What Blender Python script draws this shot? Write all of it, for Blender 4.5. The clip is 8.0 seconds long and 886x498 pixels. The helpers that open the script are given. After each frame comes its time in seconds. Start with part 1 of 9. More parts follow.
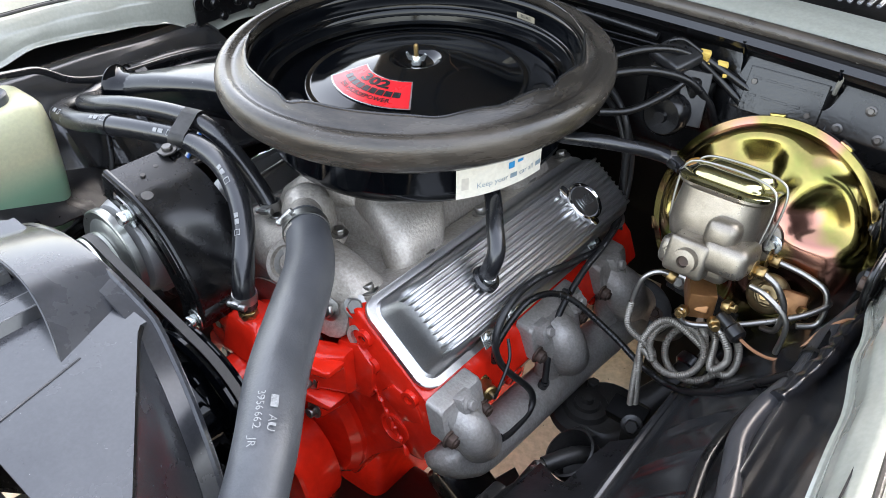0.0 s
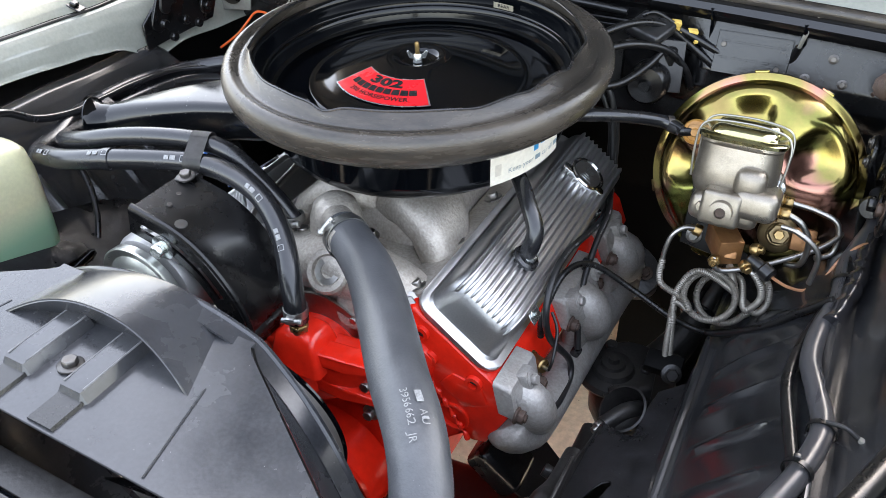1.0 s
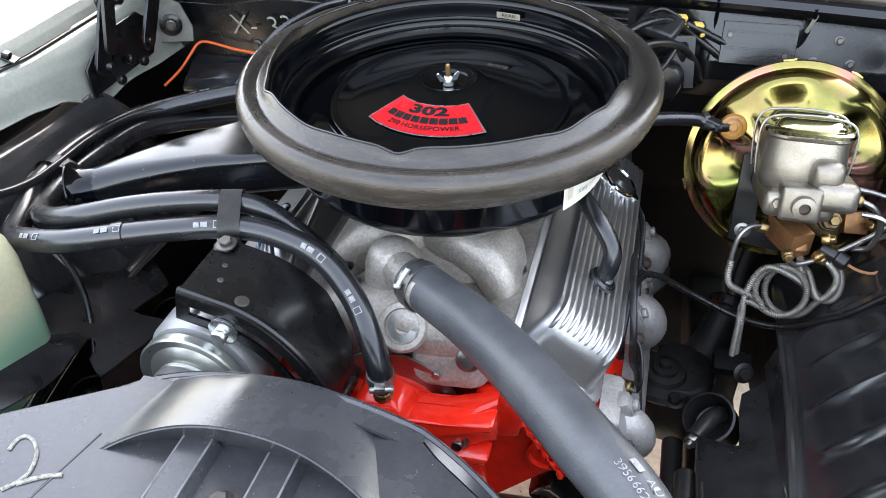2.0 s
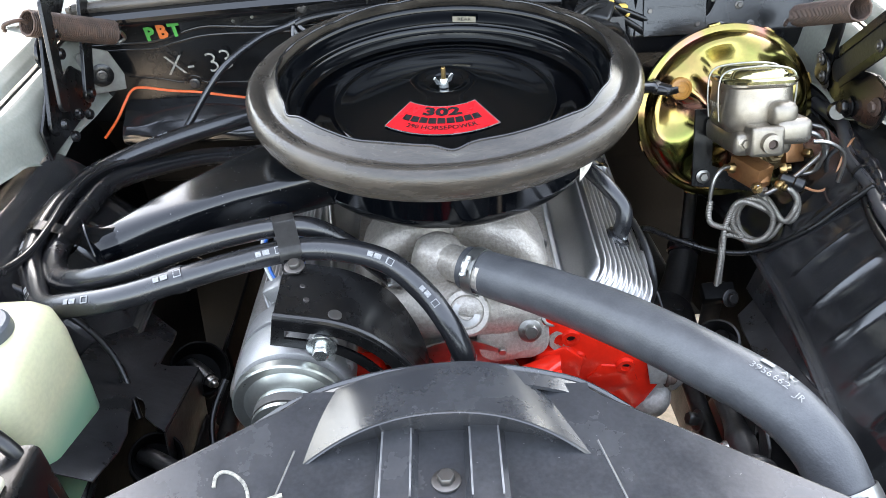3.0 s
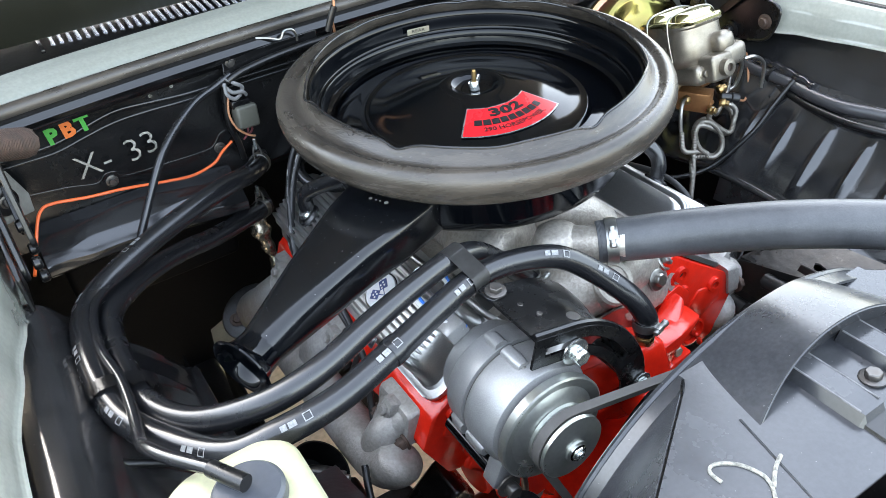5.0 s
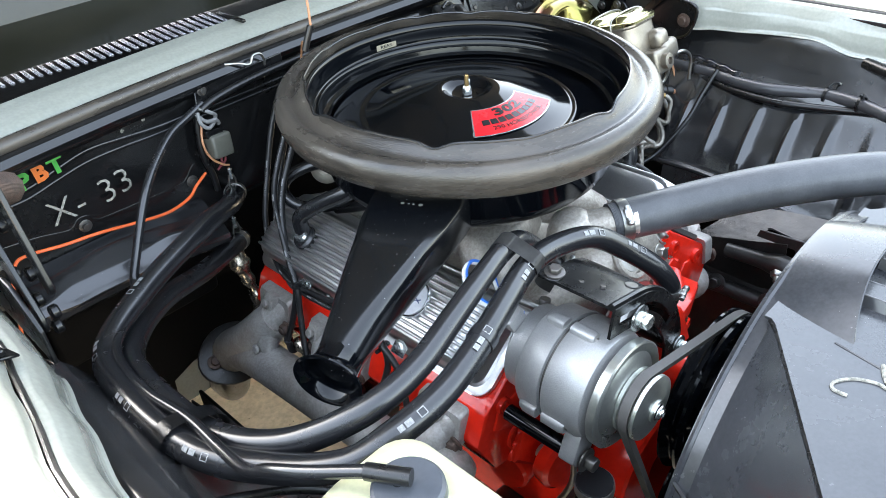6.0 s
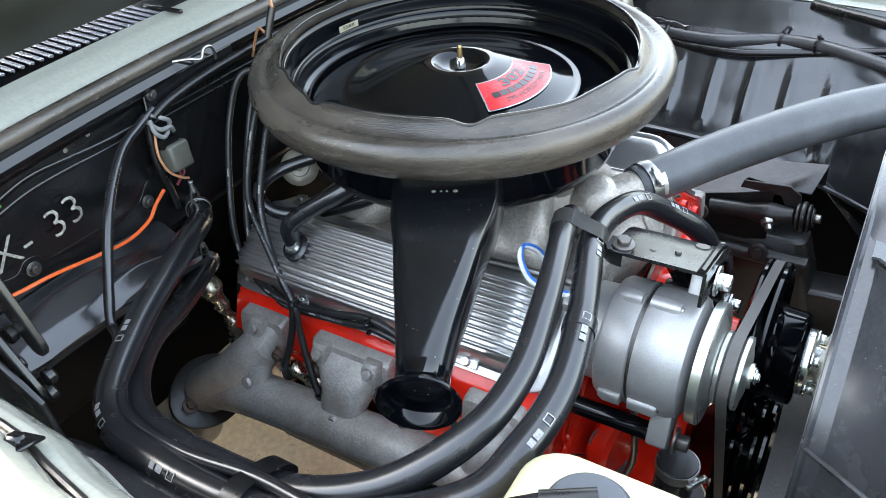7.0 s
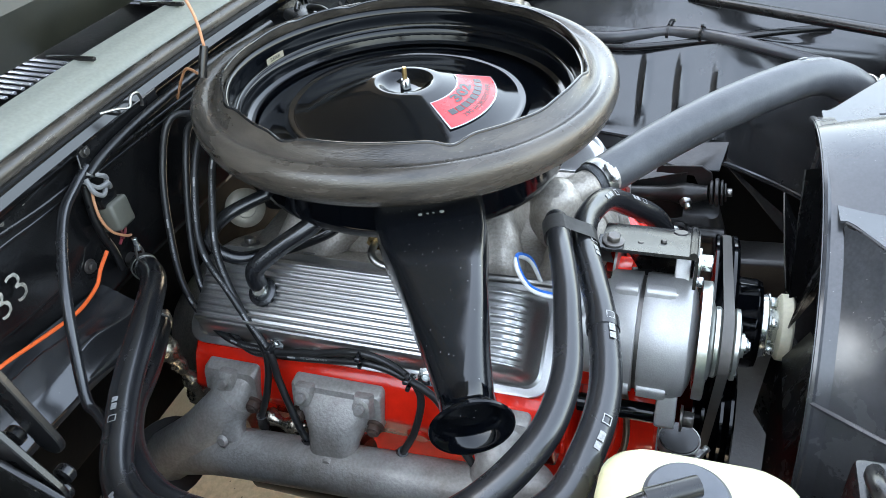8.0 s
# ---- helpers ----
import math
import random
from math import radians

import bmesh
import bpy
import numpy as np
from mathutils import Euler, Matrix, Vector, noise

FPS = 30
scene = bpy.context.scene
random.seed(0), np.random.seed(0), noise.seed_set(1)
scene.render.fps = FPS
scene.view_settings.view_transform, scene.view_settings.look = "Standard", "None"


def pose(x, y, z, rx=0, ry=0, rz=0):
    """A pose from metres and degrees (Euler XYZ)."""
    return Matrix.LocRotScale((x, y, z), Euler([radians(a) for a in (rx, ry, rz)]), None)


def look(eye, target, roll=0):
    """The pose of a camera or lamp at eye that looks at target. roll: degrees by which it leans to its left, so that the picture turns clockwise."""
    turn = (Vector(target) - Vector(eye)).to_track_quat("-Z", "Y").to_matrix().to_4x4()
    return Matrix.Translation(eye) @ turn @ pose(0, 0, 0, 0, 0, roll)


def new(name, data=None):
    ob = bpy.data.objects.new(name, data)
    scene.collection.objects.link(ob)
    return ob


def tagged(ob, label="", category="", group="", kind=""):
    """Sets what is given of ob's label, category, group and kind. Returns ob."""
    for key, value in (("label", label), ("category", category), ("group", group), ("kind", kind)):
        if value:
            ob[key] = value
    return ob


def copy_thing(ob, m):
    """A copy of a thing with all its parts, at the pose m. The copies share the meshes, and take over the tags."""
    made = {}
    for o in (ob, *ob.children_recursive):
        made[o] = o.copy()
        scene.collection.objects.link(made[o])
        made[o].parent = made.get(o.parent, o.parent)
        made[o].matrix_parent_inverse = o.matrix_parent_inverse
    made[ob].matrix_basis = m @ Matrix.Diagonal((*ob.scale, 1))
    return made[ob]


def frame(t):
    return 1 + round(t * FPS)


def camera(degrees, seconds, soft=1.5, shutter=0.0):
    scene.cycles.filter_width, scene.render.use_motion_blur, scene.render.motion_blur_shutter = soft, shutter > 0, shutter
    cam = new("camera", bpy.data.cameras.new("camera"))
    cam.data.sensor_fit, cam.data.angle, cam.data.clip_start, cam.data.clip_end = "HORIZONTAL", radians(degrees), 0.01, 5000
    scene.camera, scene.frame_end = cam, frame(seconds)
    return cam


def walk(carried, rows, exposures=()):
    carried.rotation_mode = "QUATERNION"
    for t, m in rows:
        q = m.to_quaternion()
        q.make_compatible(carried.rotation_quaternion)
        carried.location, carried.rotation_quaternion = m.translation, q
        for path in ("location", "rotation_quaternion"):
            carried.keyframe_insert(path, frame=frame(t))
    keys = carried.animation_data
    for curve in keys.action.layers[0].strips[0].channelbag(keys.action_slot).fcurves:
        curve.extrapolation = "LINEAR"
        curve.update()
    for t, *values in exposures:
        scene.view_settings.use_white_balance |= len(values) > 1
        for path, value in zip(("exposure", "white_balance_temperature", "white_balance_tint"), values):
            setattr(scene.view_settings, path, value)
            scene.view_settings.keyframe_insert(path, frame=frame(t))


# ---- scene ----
cam = camera(60.3, 8.0, soft=0.6)
PATH = [
    (0, (0.647, -0.722, 1.342), (-0.38, 0.516, 0.153), 0.4),
    (0.5, (0.581, -0.812, 1.351), (-0.314, 0.518, 0.155), -0.7),
    (1, (0.506, -0.851, 1.352), (-0.275, 0.548, 0.155), -1.6),
    (1.5, (0.375, -0.854, 1.345), (-0.26, 0.612, 0.143), -1.7),
    (1.7, (0.319, -0.854, 1.347), (-0.247, 0.637, 0.14), -1.7),
    (2.8, (0.054, -0.935, 1.372), (-0.071, 0.656, 0.167), -3.6),
    (3, (0.007, -0.957, 1.375), (-0.032, 0.645, 0.178), -3.9),
    (3.5, (-0.113, -0.934, 1.37), (0.045, 0.663, 0.176), -4.9),
    (4, (-0.265, -0.835, 1.356), (0.109, 0.719, 0.154), -6.3),
    (4.5, (-0.368, -0.783, 1.355), (0.217, 0.693, 0.139), -6.3),
    (5, (-0.519, -0.797, 1.374), (0.265, 0.608, 0.187), -6.1),
    (5.2, (-0.577, -0.785, 1.365), (0.302, 0.58, 0.197), -5.2),
    (6.3, (-0.745, -0.631, 1.356), (0.445, 0.505, 0.218), -5.6),
    (6.5, (-0.761, -0.587, 1.344), (0.47, 0.498, 0.202), -5.7),
    (7, (-0.776, -0.485, 1.315), (0.554, 0.442, 0.143), -6.0),
    (7.5, (-0.795, -0.403, 1.319), (0.638, 0.328, 0.131), -6.3),
    (8, (-0.828, -0.353, 1.335), (0.673, 0.24, 0.154), -6.4),
]
walk(cam, [(t, look(eye, target, roll)) for t, eye, target, roll in PATH], exposures=[(0, 3.03, 6600, 14), (1.5, 3.11, 6520, 14), (3.2, 3.38, 6420, 12), (8, 3.42, 6300, 8)])
# ---- world and light ----
world = bpy.data.worlds.new("World")
scene.world = world
world.use_nodes = True
wn, wl = world.node_tree.nodes, world.node_tree.links
sky = wn.new("ShaderNodeTexSky")
sky.sky_type, sky.sun_disc = "NISHITA", False
sky.sun_elevation, sky.sun_rotation = radians(43), radians(0)
sky.air_density, sky.dust_density = 1.6, 3.0
soft_sky = wn.new("ShaderNodeHueSaturation")
soft_sky.inputs["Saturation"].default_value = 0.55
wl.new(sky.outputs[0], soft_sky.inputs["Color"])
wl.new(soft_sky.outputs[0], wn["Background"].inputs[0])
wn["Background"].inputs[1].default_value = 0.15
sun = new("sun", bpy.data.lights.new("sun", "SUN"))
sun.data.energy, sun.data.angle, sun.data.color = 2.4, radians(2), (1.0, 0.95, 0.87)
sun.matrix_world = look((0.0, 3.0, 3.6), (0, 0, 0.8))

# ---- materials ----


def surface(name, base, rough=0.5, metal=0.0, second=None, scale=20.0, mix=0.5, bump=0.0, bump_scale=200.0, coat=0.0,
            rough_var=0.1, detail=6.0, specks=None, speck_size=300.0, speck_amount=0.25, stretch=(1, 1, 1), ior=1.5, island=0.0, grit=0.05):
    """A procedural surface with a slow and a fine variation, worn roughness and fine relief."""
    m = bpy.data.materials.new(name)
    m.use_nodes = True
    n, l = m.node_tree.nodes, m.node_tree.links
    b = n["Principled BSDF"]
    b.inputs["Metallic"].default_value = metal
    b.inputs["IOR"].default_value = ior
    b.inputs["Coat Weight"].default_value = coat
    b.inputs["Coat Roughness"].default_value = 0.06
    co = n.new("ShaderNodeTexCoord")
    mp = n.new("ShaderNodeMapping")
    mp.inputs["Scale"].default_value = stretch
    geo = n.new("ShaderNodeNewGeometry")
    l.new(geo.outputs["Position"], mp.inputs["Vector"])
    slow = n.new("ShaderNodeTexNoise")
    slow.inputs["Scale"].default_value, slow.inputs["Detail"].default_value = scale, detail
    slow.inputs["Roughness"].default_value = 0.65
    l.new(mp.outputs[0], slow.inputs["Vector"])
    fine = n.new("ShaderNodeTexNoise")
    fine.inputs["Scale"].default_value, fine.inputs["Detail"].default_value = bump_scale, 4.0
    l.new(mp.outputs[0], fine.inputs["Vector"])
    ramp = n.new("ShaderNodeMapRange")
    ramp.inputs["From Min"].default_value, ramp.inputs["From Max"].default_value = 0.35, 0.7
    ramp.inputs["To Max"].default_value = mix
    l.new(slow.outputs["Fac"], ramp.inputs["Value"])
    mx = n.new("ShaderNodeMix")
    mx.data_type = "RGBA"
    mx.inputs["A"].default_value = (*base, 1)
    mx.inputs["B"].default_value = (*(second or tuple(c * 0.7 for c in base)), 1)
    l.new(ramp.outputs[0], mx.inputs["Factor"])
    out = mx.outputs["Result"]
    if specks:
        sp = n.new("ShaderNodeTexVoronoi")
        sp.inputs["Scale"].default_value = speck_size
        l.new(mp.outputs[0], sp.inputs["Vector"])
        sr = n.new("ShaderNodeMapRange")
        sr.inputs["From Min"].default_value, sr.inputs["From Max"].default_value = speck_amount, speck_amount * 0.7
        l.new(sp.outputs["Distance"], sr.inputs["Value"])
        sm = n.new("ShaderNodeMath")
        sm.operation = "MULTIPLY"
        l.new(sr.outputs[0], sm.inputs[0])
        pick = n.new("ShaderNodeMapRange")
        pick.inputs["From Min"].default_value, pick.inputs["From Max"].default_value = 0.55, 0.65
        sc = n.new("ShaderNodeSeparateColor")
        l.new(sp.outputs["Color"], sc.inputs[0])
        l.new(sc.outputs[0], pick.inputs["Value"])
        l.new(pick.outputs[0], sm.inputs[1])
        m2 = n.new("ShaderNodeMix")
        m2.data_type = "RGBA"
        l.new(sm.outputs[0], m2.inputs["Factor"])
        l.new(out, m2.inputs["A"])
        m2.inputs["B"].default_value = (*specks, 1)
        out = m2.outputs["Result"]
    grain = n.new("ShaderNodeMapRange")
    grain.inputs["From Min"].default_value, grain.inputs["From Max"].default_value = 0.35, 0.65
    grain.inputs["To Min"].default_value, grain.inputs["To Max"].default_value = 1 - grit, 1 + grit
    l.new(fine.outputs["Fac"], grain.inputs["Value"])
    gm = n.new("ShaderNodeMix")
    gm.data_type, gm.blend_type = "RGBA", "MULTIPLY"
    gm.inputs["Factor"].default_value = 1.0
    l.new(out, gm.inputs["A"])
    l.new(grain.outputs[0], gm.inputs["B"])
    out = gm.outputs["Result"]
    l.new(out, b.inputs["Base Color"])
    rr = n.new("ShaderNodeMapRange")
    rr.inputs["From Min"].default_value, rr.inputs["From Max"].default_value = 0.3, 0.75
    rr.inputs["To Min"].default_value, rr.inputs["To Max"].default_value = max(0.02, rough - rough_var), rough + rough_var
    l.new(slow.outputs["Fac"], rr.inputs["Value"])
    l.new(rr.outputs[0], b.inputs["Roughness"])
    if bump:
        bp = n.new("ShaderNodeBump")
        bp.inputs["Strength"].default_value, bp.inputs["Distance"].default_value = bump, 0.001
        l.new(fine.outputs["Fac"], bp.inputs["Height"])
        l.new(bp.outputs[0], b.inputs["Normal"])
    return m


def glassy(name, color, rough=0.1, trans=1.0, ior=1.45, sss=0.0):
    m = bpy.data.materials.new(name)
    m.use_nodes = True
    b = m.node_tree.nodes["Principled BSDF"]
    b.inputs["Base Color"].default_value = (*color, 1)
    b.inputs["Roughness"].default_value = rough
    b.inputs["Transmission Weight"].default_value = trans
    b.inputs["IOR"].default_value = ior
    return m


SNORKEL_BLACK = surface("dusty_gloss_black", (0.0028, 0.0032, 0.0040), 0.17, scale=14, rough_var=0.06, second=(0.006, 0.0065, 0.0075), specks=(0.13, 0.13, 0.13), speck_size=190, speck_amount=0.13, bump=0.10, bump_scale=50)
GLOSS_BLACK = surface("gloss_black_enamel", (0.0012, 0.0016, 0.0024), 0.085, coat=0.0, ior=1.38, scale=14, rough_var=0.03, second=(0.0022, 0.0027, 0.0038), specks=(0.06, 0.06, 0.06), speck_size=420, speck_amount=0.10, bump=0.02, bump_scale=60)
LIP_BLACK = surface("polished_black_lip", (0.004, 0.004, 0.0044), 0.13, second=(0.009, 0.009, 0.0095), scale=14, rough_var=0.06, bump=0.05, bump_scale=60, ior=1.5, specks=(0.07, 0.07, 0.07), speck_size=200, speck_amount=0.05)
SATIN_BLACK = surface("satin_black_paint", (0.0035, 0.0035, 0.0038), 0.27, second=(0.007, 0.007, 0.0074), scale=18, bump=0.12, bump_scale=420, rough_var=0.09, specks=(0.07, 0.07, 0.07), speck_size=150, speck_amount=0.05)
BAY_BLACK = surface("underbonnet_black", grit=0.25, base=(0.0042, 0.0043, 0.0047), rough=0.24, second=(0.010, 0.010, 0.0105), scale=9, bump=0.26, bump_scale=200, rough_var=0.11, ior=1.5, specks=(0.08, 0.078, 0.075), speck_size=120, speck_amount=0.07)
CHASSIS_BLACK = surface("chassis_black", grit=0.25, base=(0.011, 0.0105, 0.0102), rough=0.40, ior=1.5, second=(0.025, 0.0235, 0.022), scale=16, bump=0.4, bump_scale=180, rough_var=0.12, specks=(0.06, 0.055, 0.05), speck_size=90, speck_amount=0.08)
RUBBER = surface("hose_rubber", (0.0080, 0.0083, 0.0096), 0.26, second=(0.016, 0.0163, 0.018), scale=25, bump=0.05, bump_scale=500, rough_var=0.04, specks=(0.05, 0.05, 0.05), speck_size=220, speck_amount=0.02, ior=1.62)
GREY_RUBBER = surface("grey_ribbed_rubber", (0.046, 0.048, 0.052), 0.42, second=(0.105, 0.107, 0.112), scale=20, bump=0.3, bump_scale=420, rough_var=0.09, specks=(0.14, 0.14, 0.14), speck_size=160, speck_amount=0.05)
SEAL_RUBBER = surface("seal_foam_rubber", (0.017, 0.0153, 0.0135), 0.27, second=(0.074, 0.063, 0.051), scale=6, mix=1.0, bump=0.35, bump_scale=190, rough_var=0.12, stretch=(1, 1, 5), specks=(0.24, 0.19, 0.14), speck_size=170, speck_amount=0.08)
WIRE_BLACK = surface("wire_insulation", (0.004, 0.004, 0.0044), 0.33, second=(0.009, 0.009, 0.009), scale=60)
RED_PAINT = surface("engine_red_enamel", (0.76, 0.022, 0.008), 0.2, second=(0.50, 0.012, 0.006), scale=26, bump=1.0, bump_scale=60, coat=0.2, rough_var=0.08, ior=1.42)
CAST_ALU = surface("cast_aluminium", (0.47, 0.435, 0.385), 0.43, 0.5, second=(0.31, 0.275, 0.23), scale=15, mix=0.9, bump=0.8, bump_scale=260, rough_var=0.13, grit=0.14)
COVER_ALU = surface("polished_cast_aluminium", (0.54, 0.535, 0.525), 0.34, 0.95, second=(0.47, 0.465, 0.455), scale=22, bump=0.03, bump_scale=500, rough_var=0.06, specks=(0.36, 0.36, 0.36), speck_size=200, speck_amount=0.05)
ALT_ALU = surface("alternator_aluminium", (0.35, 0.348, 0.342), 0.40, 0.5, second=(0.275, 0.27, 0.265), scale=40, bump=0.25, bump_scale=600)
CAST_IRON = surface("grey_cast_iron", (0.40, 0.385, 0.36), 0.50, 0.35, second=(0.185, 0.16, 0.138), grit=0.10, scale=9, mix=1.0, bump=0.7, bump_scale=260, rough_var=0.08)
MC_IRON = surface("machined_cast_iron", (0.31, 0.28, 0.235), 0.34, 0.85, second=(0.19, 0.165, 0.13), scale=22, mix=0.95, bump=0.3, bump_scale=900, rough_var=0.09, grit=0.1)
ZINC = surface("bright_zinc", (0.64, 0.67, 0.66), 0.25, 0.95, second=(0.55, 0.57, 0.54), scale=25, rough_var=0.04)
STEEL = surface("dull_steel", (0.36, 0.35, 0.33), 0.36, 1.0, second=(0.25, 0.235, 0.21), scale=60, rough_var=0.1)
DARK_STEEL = surface("dark_steel", (0.11, 0.108, 0.104), 0.40, 0.8, second=(0.12, 0.095, 0.078), scale=80)
LEAD_GREY = surface("lead_insulation", (0.012, 0.012, 0.0125), 0.42, second=(0.022, 0.022, 0.022), scale=60)
COIL_STEEL = surface("dull_coil_steel", (0.29, 0.27, 0.235), 0.48, 0.75, second=(0.18, 0.165, 0.14), scale=60, rough_var=0.08)
BRASS = surface("brass", (0.36, 0.25, 0.11), 0.32, 0.95, second=(0.26, 0.17, 0.07), scale=70)
COPPER = surface("aged_copper_brass", (0.32, 0.155, 0.06), 0.38, 0.65, second=(0.17, 0.08, 0.036), scale=60, bump=0.25)
CHROME = surface("chrome", (0.75, 0.75, 0.76), 0.08, 1.0, second=(0.66, 0.66, 0.67), scale=30, rough_var=0.03)
SAGE = surface("pale_green_body_paint", (0.272, 0.280, 0.246), 0.2, second=(0.238, 0.246, 0.214), scale=5, coat=0.6, rough_var=0.05)
WORN_HIGHLIGHT = surface("worn_highlight_plastic", (0.16, 0.16, 0.165), 0.4, second=(0.06, 0.06, 0.062), scale=60, mix=0.9)
SHROUD = surface("moulded_plastic_shroud", grit=0.10, base=(0.0215, 0.0226, 0.0256), rough=0.25, second=(0.044, 0.0455, 0.0495), scale=10, mix=0.8, bump=0.07, bump_scale=260, rough_var=0.13, specks=(0.20, 0.20, 0.20), speck_size=150, speck_amount=0.06, ior=1.57)
DECAL_RED = surface("decal_red", (0.66, 0.012, 0.018), 0.28, second=(0.6, 0.01, 0.015), scale=30)
DECAL_BLACK = surface("decal_black", (0.012, 0.012, 0.014), 0.22, second=(0.02, 0.02, 0.02), scale=30)
DECAL_SILVER = surface("decal_silver", (0.42, 0.42, 0.43), 0.3, 0.8, scale=30)
PAPER = surface("sticker_cream", (0.72, 0.68, 0.58), 0.42, second=(0.62, 0.56, 0.45), scale=60)
INK_GREY = surface("ink_grey", (0.20, 0.26, 0.29), 0.5)
INK_BLUE = surface("ink_blue", (0.03, 0.24, 0.50), 0.4)
WHITE_INK = surface("white_ink", (0.29, 0.29, 0.285), 0.5, second=(0.10, 0.10, 0.10), scale=420, mix=0.9)
CHALK = surface("chalk_mark", (0.36, 0.345, 0.30), 0.9, second=(0.06, 0.058, 0.05), scale=260, mix=0.95)
PEN_GREEN = surface("marker_green", (0.05, 0.28, 0.04), 0.5)
PEN_ORANGE = surface("marker_orange", (0.55, 0.13, 0.02), 0.5)
ORANGE_WIRE = surface("orange_wire", (0.75, 0.12, 0.02), 0.4)
BLUE_WIRE = surface("blue_wire", (0.03, 0.16, 0.6), 0.4)
WHITE_WIRE = surface("white_wire", (0.7, 0.7, 0.68), 0.45)
TAN_WIRE = surface("tan_wire", (0.42, 0.2, 0.1), 0.45)
MAROON_WIRE = surface("maroon_wire", (0.16, 0.02, 0.03), 0.45)
YELLOW_PLASTIC = surface("yellow_plastic", (0.72, 0.5, 0.12), 0.4)
AMBER_PLASTIC = surface("amber_plastic", (0.46, 0.22, 0.045), 0.38, second=(0.24, 0.11, 0.025), scale=40)
GREY_PLASTIC = surface("grey_plastic", (0.21, 0.205, 0.18), 0.5, second=(0.16, 0.155, 0.135), scale=30)
CONCRETE = surface("concrete", grit=0.12, base=(0.66, 0.53, 0.38), rough=0.85, second=(0.46, 0.36, 0.25), scale=8, mix=0.8, bump=0.5, bump_scale=90, specks=(0.14, 0.12, 0.10), speck_size=60, speck_amount=0.12)
CLAMP_STEEL = surface("hose_clamp_steel", (0.38, 0.38, 0.365), 0.36, 0.95, second=(0.27, 0.265, 0.25), scale=60, rough_var=0.08)
PALE_ZINC = surface("pale_zinc", (0.50, 0.51, 0.475), 0.30, 0.9, second=(0.44, 0.45, 0.42), scale=14, rough_var=0.04)
VENT_METAL = surface("bright_vent_metal", (0.42, 0.42, 0.45), 0.22, 0.75, second=(0.34, 0.34, 0.37), scale=40, rough_var=0.03)
RELAY = surface("olive_grey_relay", (0.085, 0.085, 0.07), 0.45, second=(0.065, 0.065, 0.052), scale=40)
BELT = surface("belt_rubber", (0.060, 0.055, 0.050), 0.6, second=(0.085, 0.08, 0.072), scale=50)
FOIL = surface("foil_wrap", (0.5, 0.45, 0.36), 0.25, 0.9, second=(0.2, 0.17, 0.12), scale=120, mix=0.9, bump=1.0, bump_scale=160)
RUST = surface("rusty_steel", (0.085, 0.052, 0.038), 0.6, 0.3, second=(0.045, 0.035, 0.03), scale=70, mix=0.9, bump=0.5)
HOOD_UNDER = surface("bonnet_underside", (0.010, 0.011, 0.008), 0.4, second=(0.018, 0.019, 0.014), scale=8)
# Shade put into the colour: near-zero base and low ior for dark recesses.
SHADE_BLACK = surface("shade_black", (0.0022, 0.0022, 0.0023), 0.6, second=(0.004, 0.004, 0.004), scale=14, bump=0.3, bump_scale=160, ior=1.16, grit=0.2)
DEEP_BLACK = surface("unlit_hollow_black", (0.0015, 0.0015, 0.0015), 0.8, second=(0.003, 0.003, 0.003), scale=30)
SPLASH = surface("scuffed_black_plate", (0.0055, 0.0055, 0.0060), 0.33, second=(0.022, 0.022, 0.024), scale=13, mix=0.9, bump=0.9, bump_scale=55, rough_var=0.14, grit=0.25, specks=(0.08, 0.075, 0.07), speck_size=90, speck_amount=0.08)
CREAM = surface("cream_plastic", (0.7, 0.66, 0.5), 0.4)
TANK = surface("aged_polyethylene", (0.60, 0.57, 0.36), 0.38, second=(0.50, 0.52, 0.36), scale=9, rough_var=0.05)
def fluid_level(m):
    """Green fluid shows through the lower part of the bottle."""
    n, l = m.node_tree.nodes, m.node_tree.links
    b = n["Principled BSDF"]
    old = b.inputs["Base Color"].links[0].from_socket
    geo = n.new("ShaderNodeNewGeometry")
    sep = n.new("ShaderNodeSeparateXYZ")
    l.new(geo.outputs["Position"], sep.inputs[0])
    r = n.new("ShaderNodeMapRange")
    r.inputs["From Min"].default_value, r.inputs["From Max"].default_value = 0.785, 0.735
    l.new(sep.outputs["Z"], r.inputs["Value"])
    mx = n.new("ShaderNodeMix")
    mx.data_type = "RGBA"
    l.new(r.outputs[0], mx.inputs["Factor"])
    l.new(old, mx.inputs["A"])
    mx.inputs["B"].default_value = (0.27, 0.46, 0.30, 1)
    l.new(mx.outputs["Result"], b.inputs["Base Color"])


fluid_level(TANK)
TANK.node_tree.nodes["Principled BSDF"].inputs["Transmission Weight"].default_value = 0.25
TANK.node_tree.nodes["Principled BSDF"].inputs["Subsurface Weight"].default_value = 0.25
TANK.node_tree.nodes["Principled BSDF"].inputs["Subsurface Radius"].default_value = (0.02, 0.025, 0.015)
GLASS = glassy("window_glass", (0.9, 0.95, 0.93), 0.02)


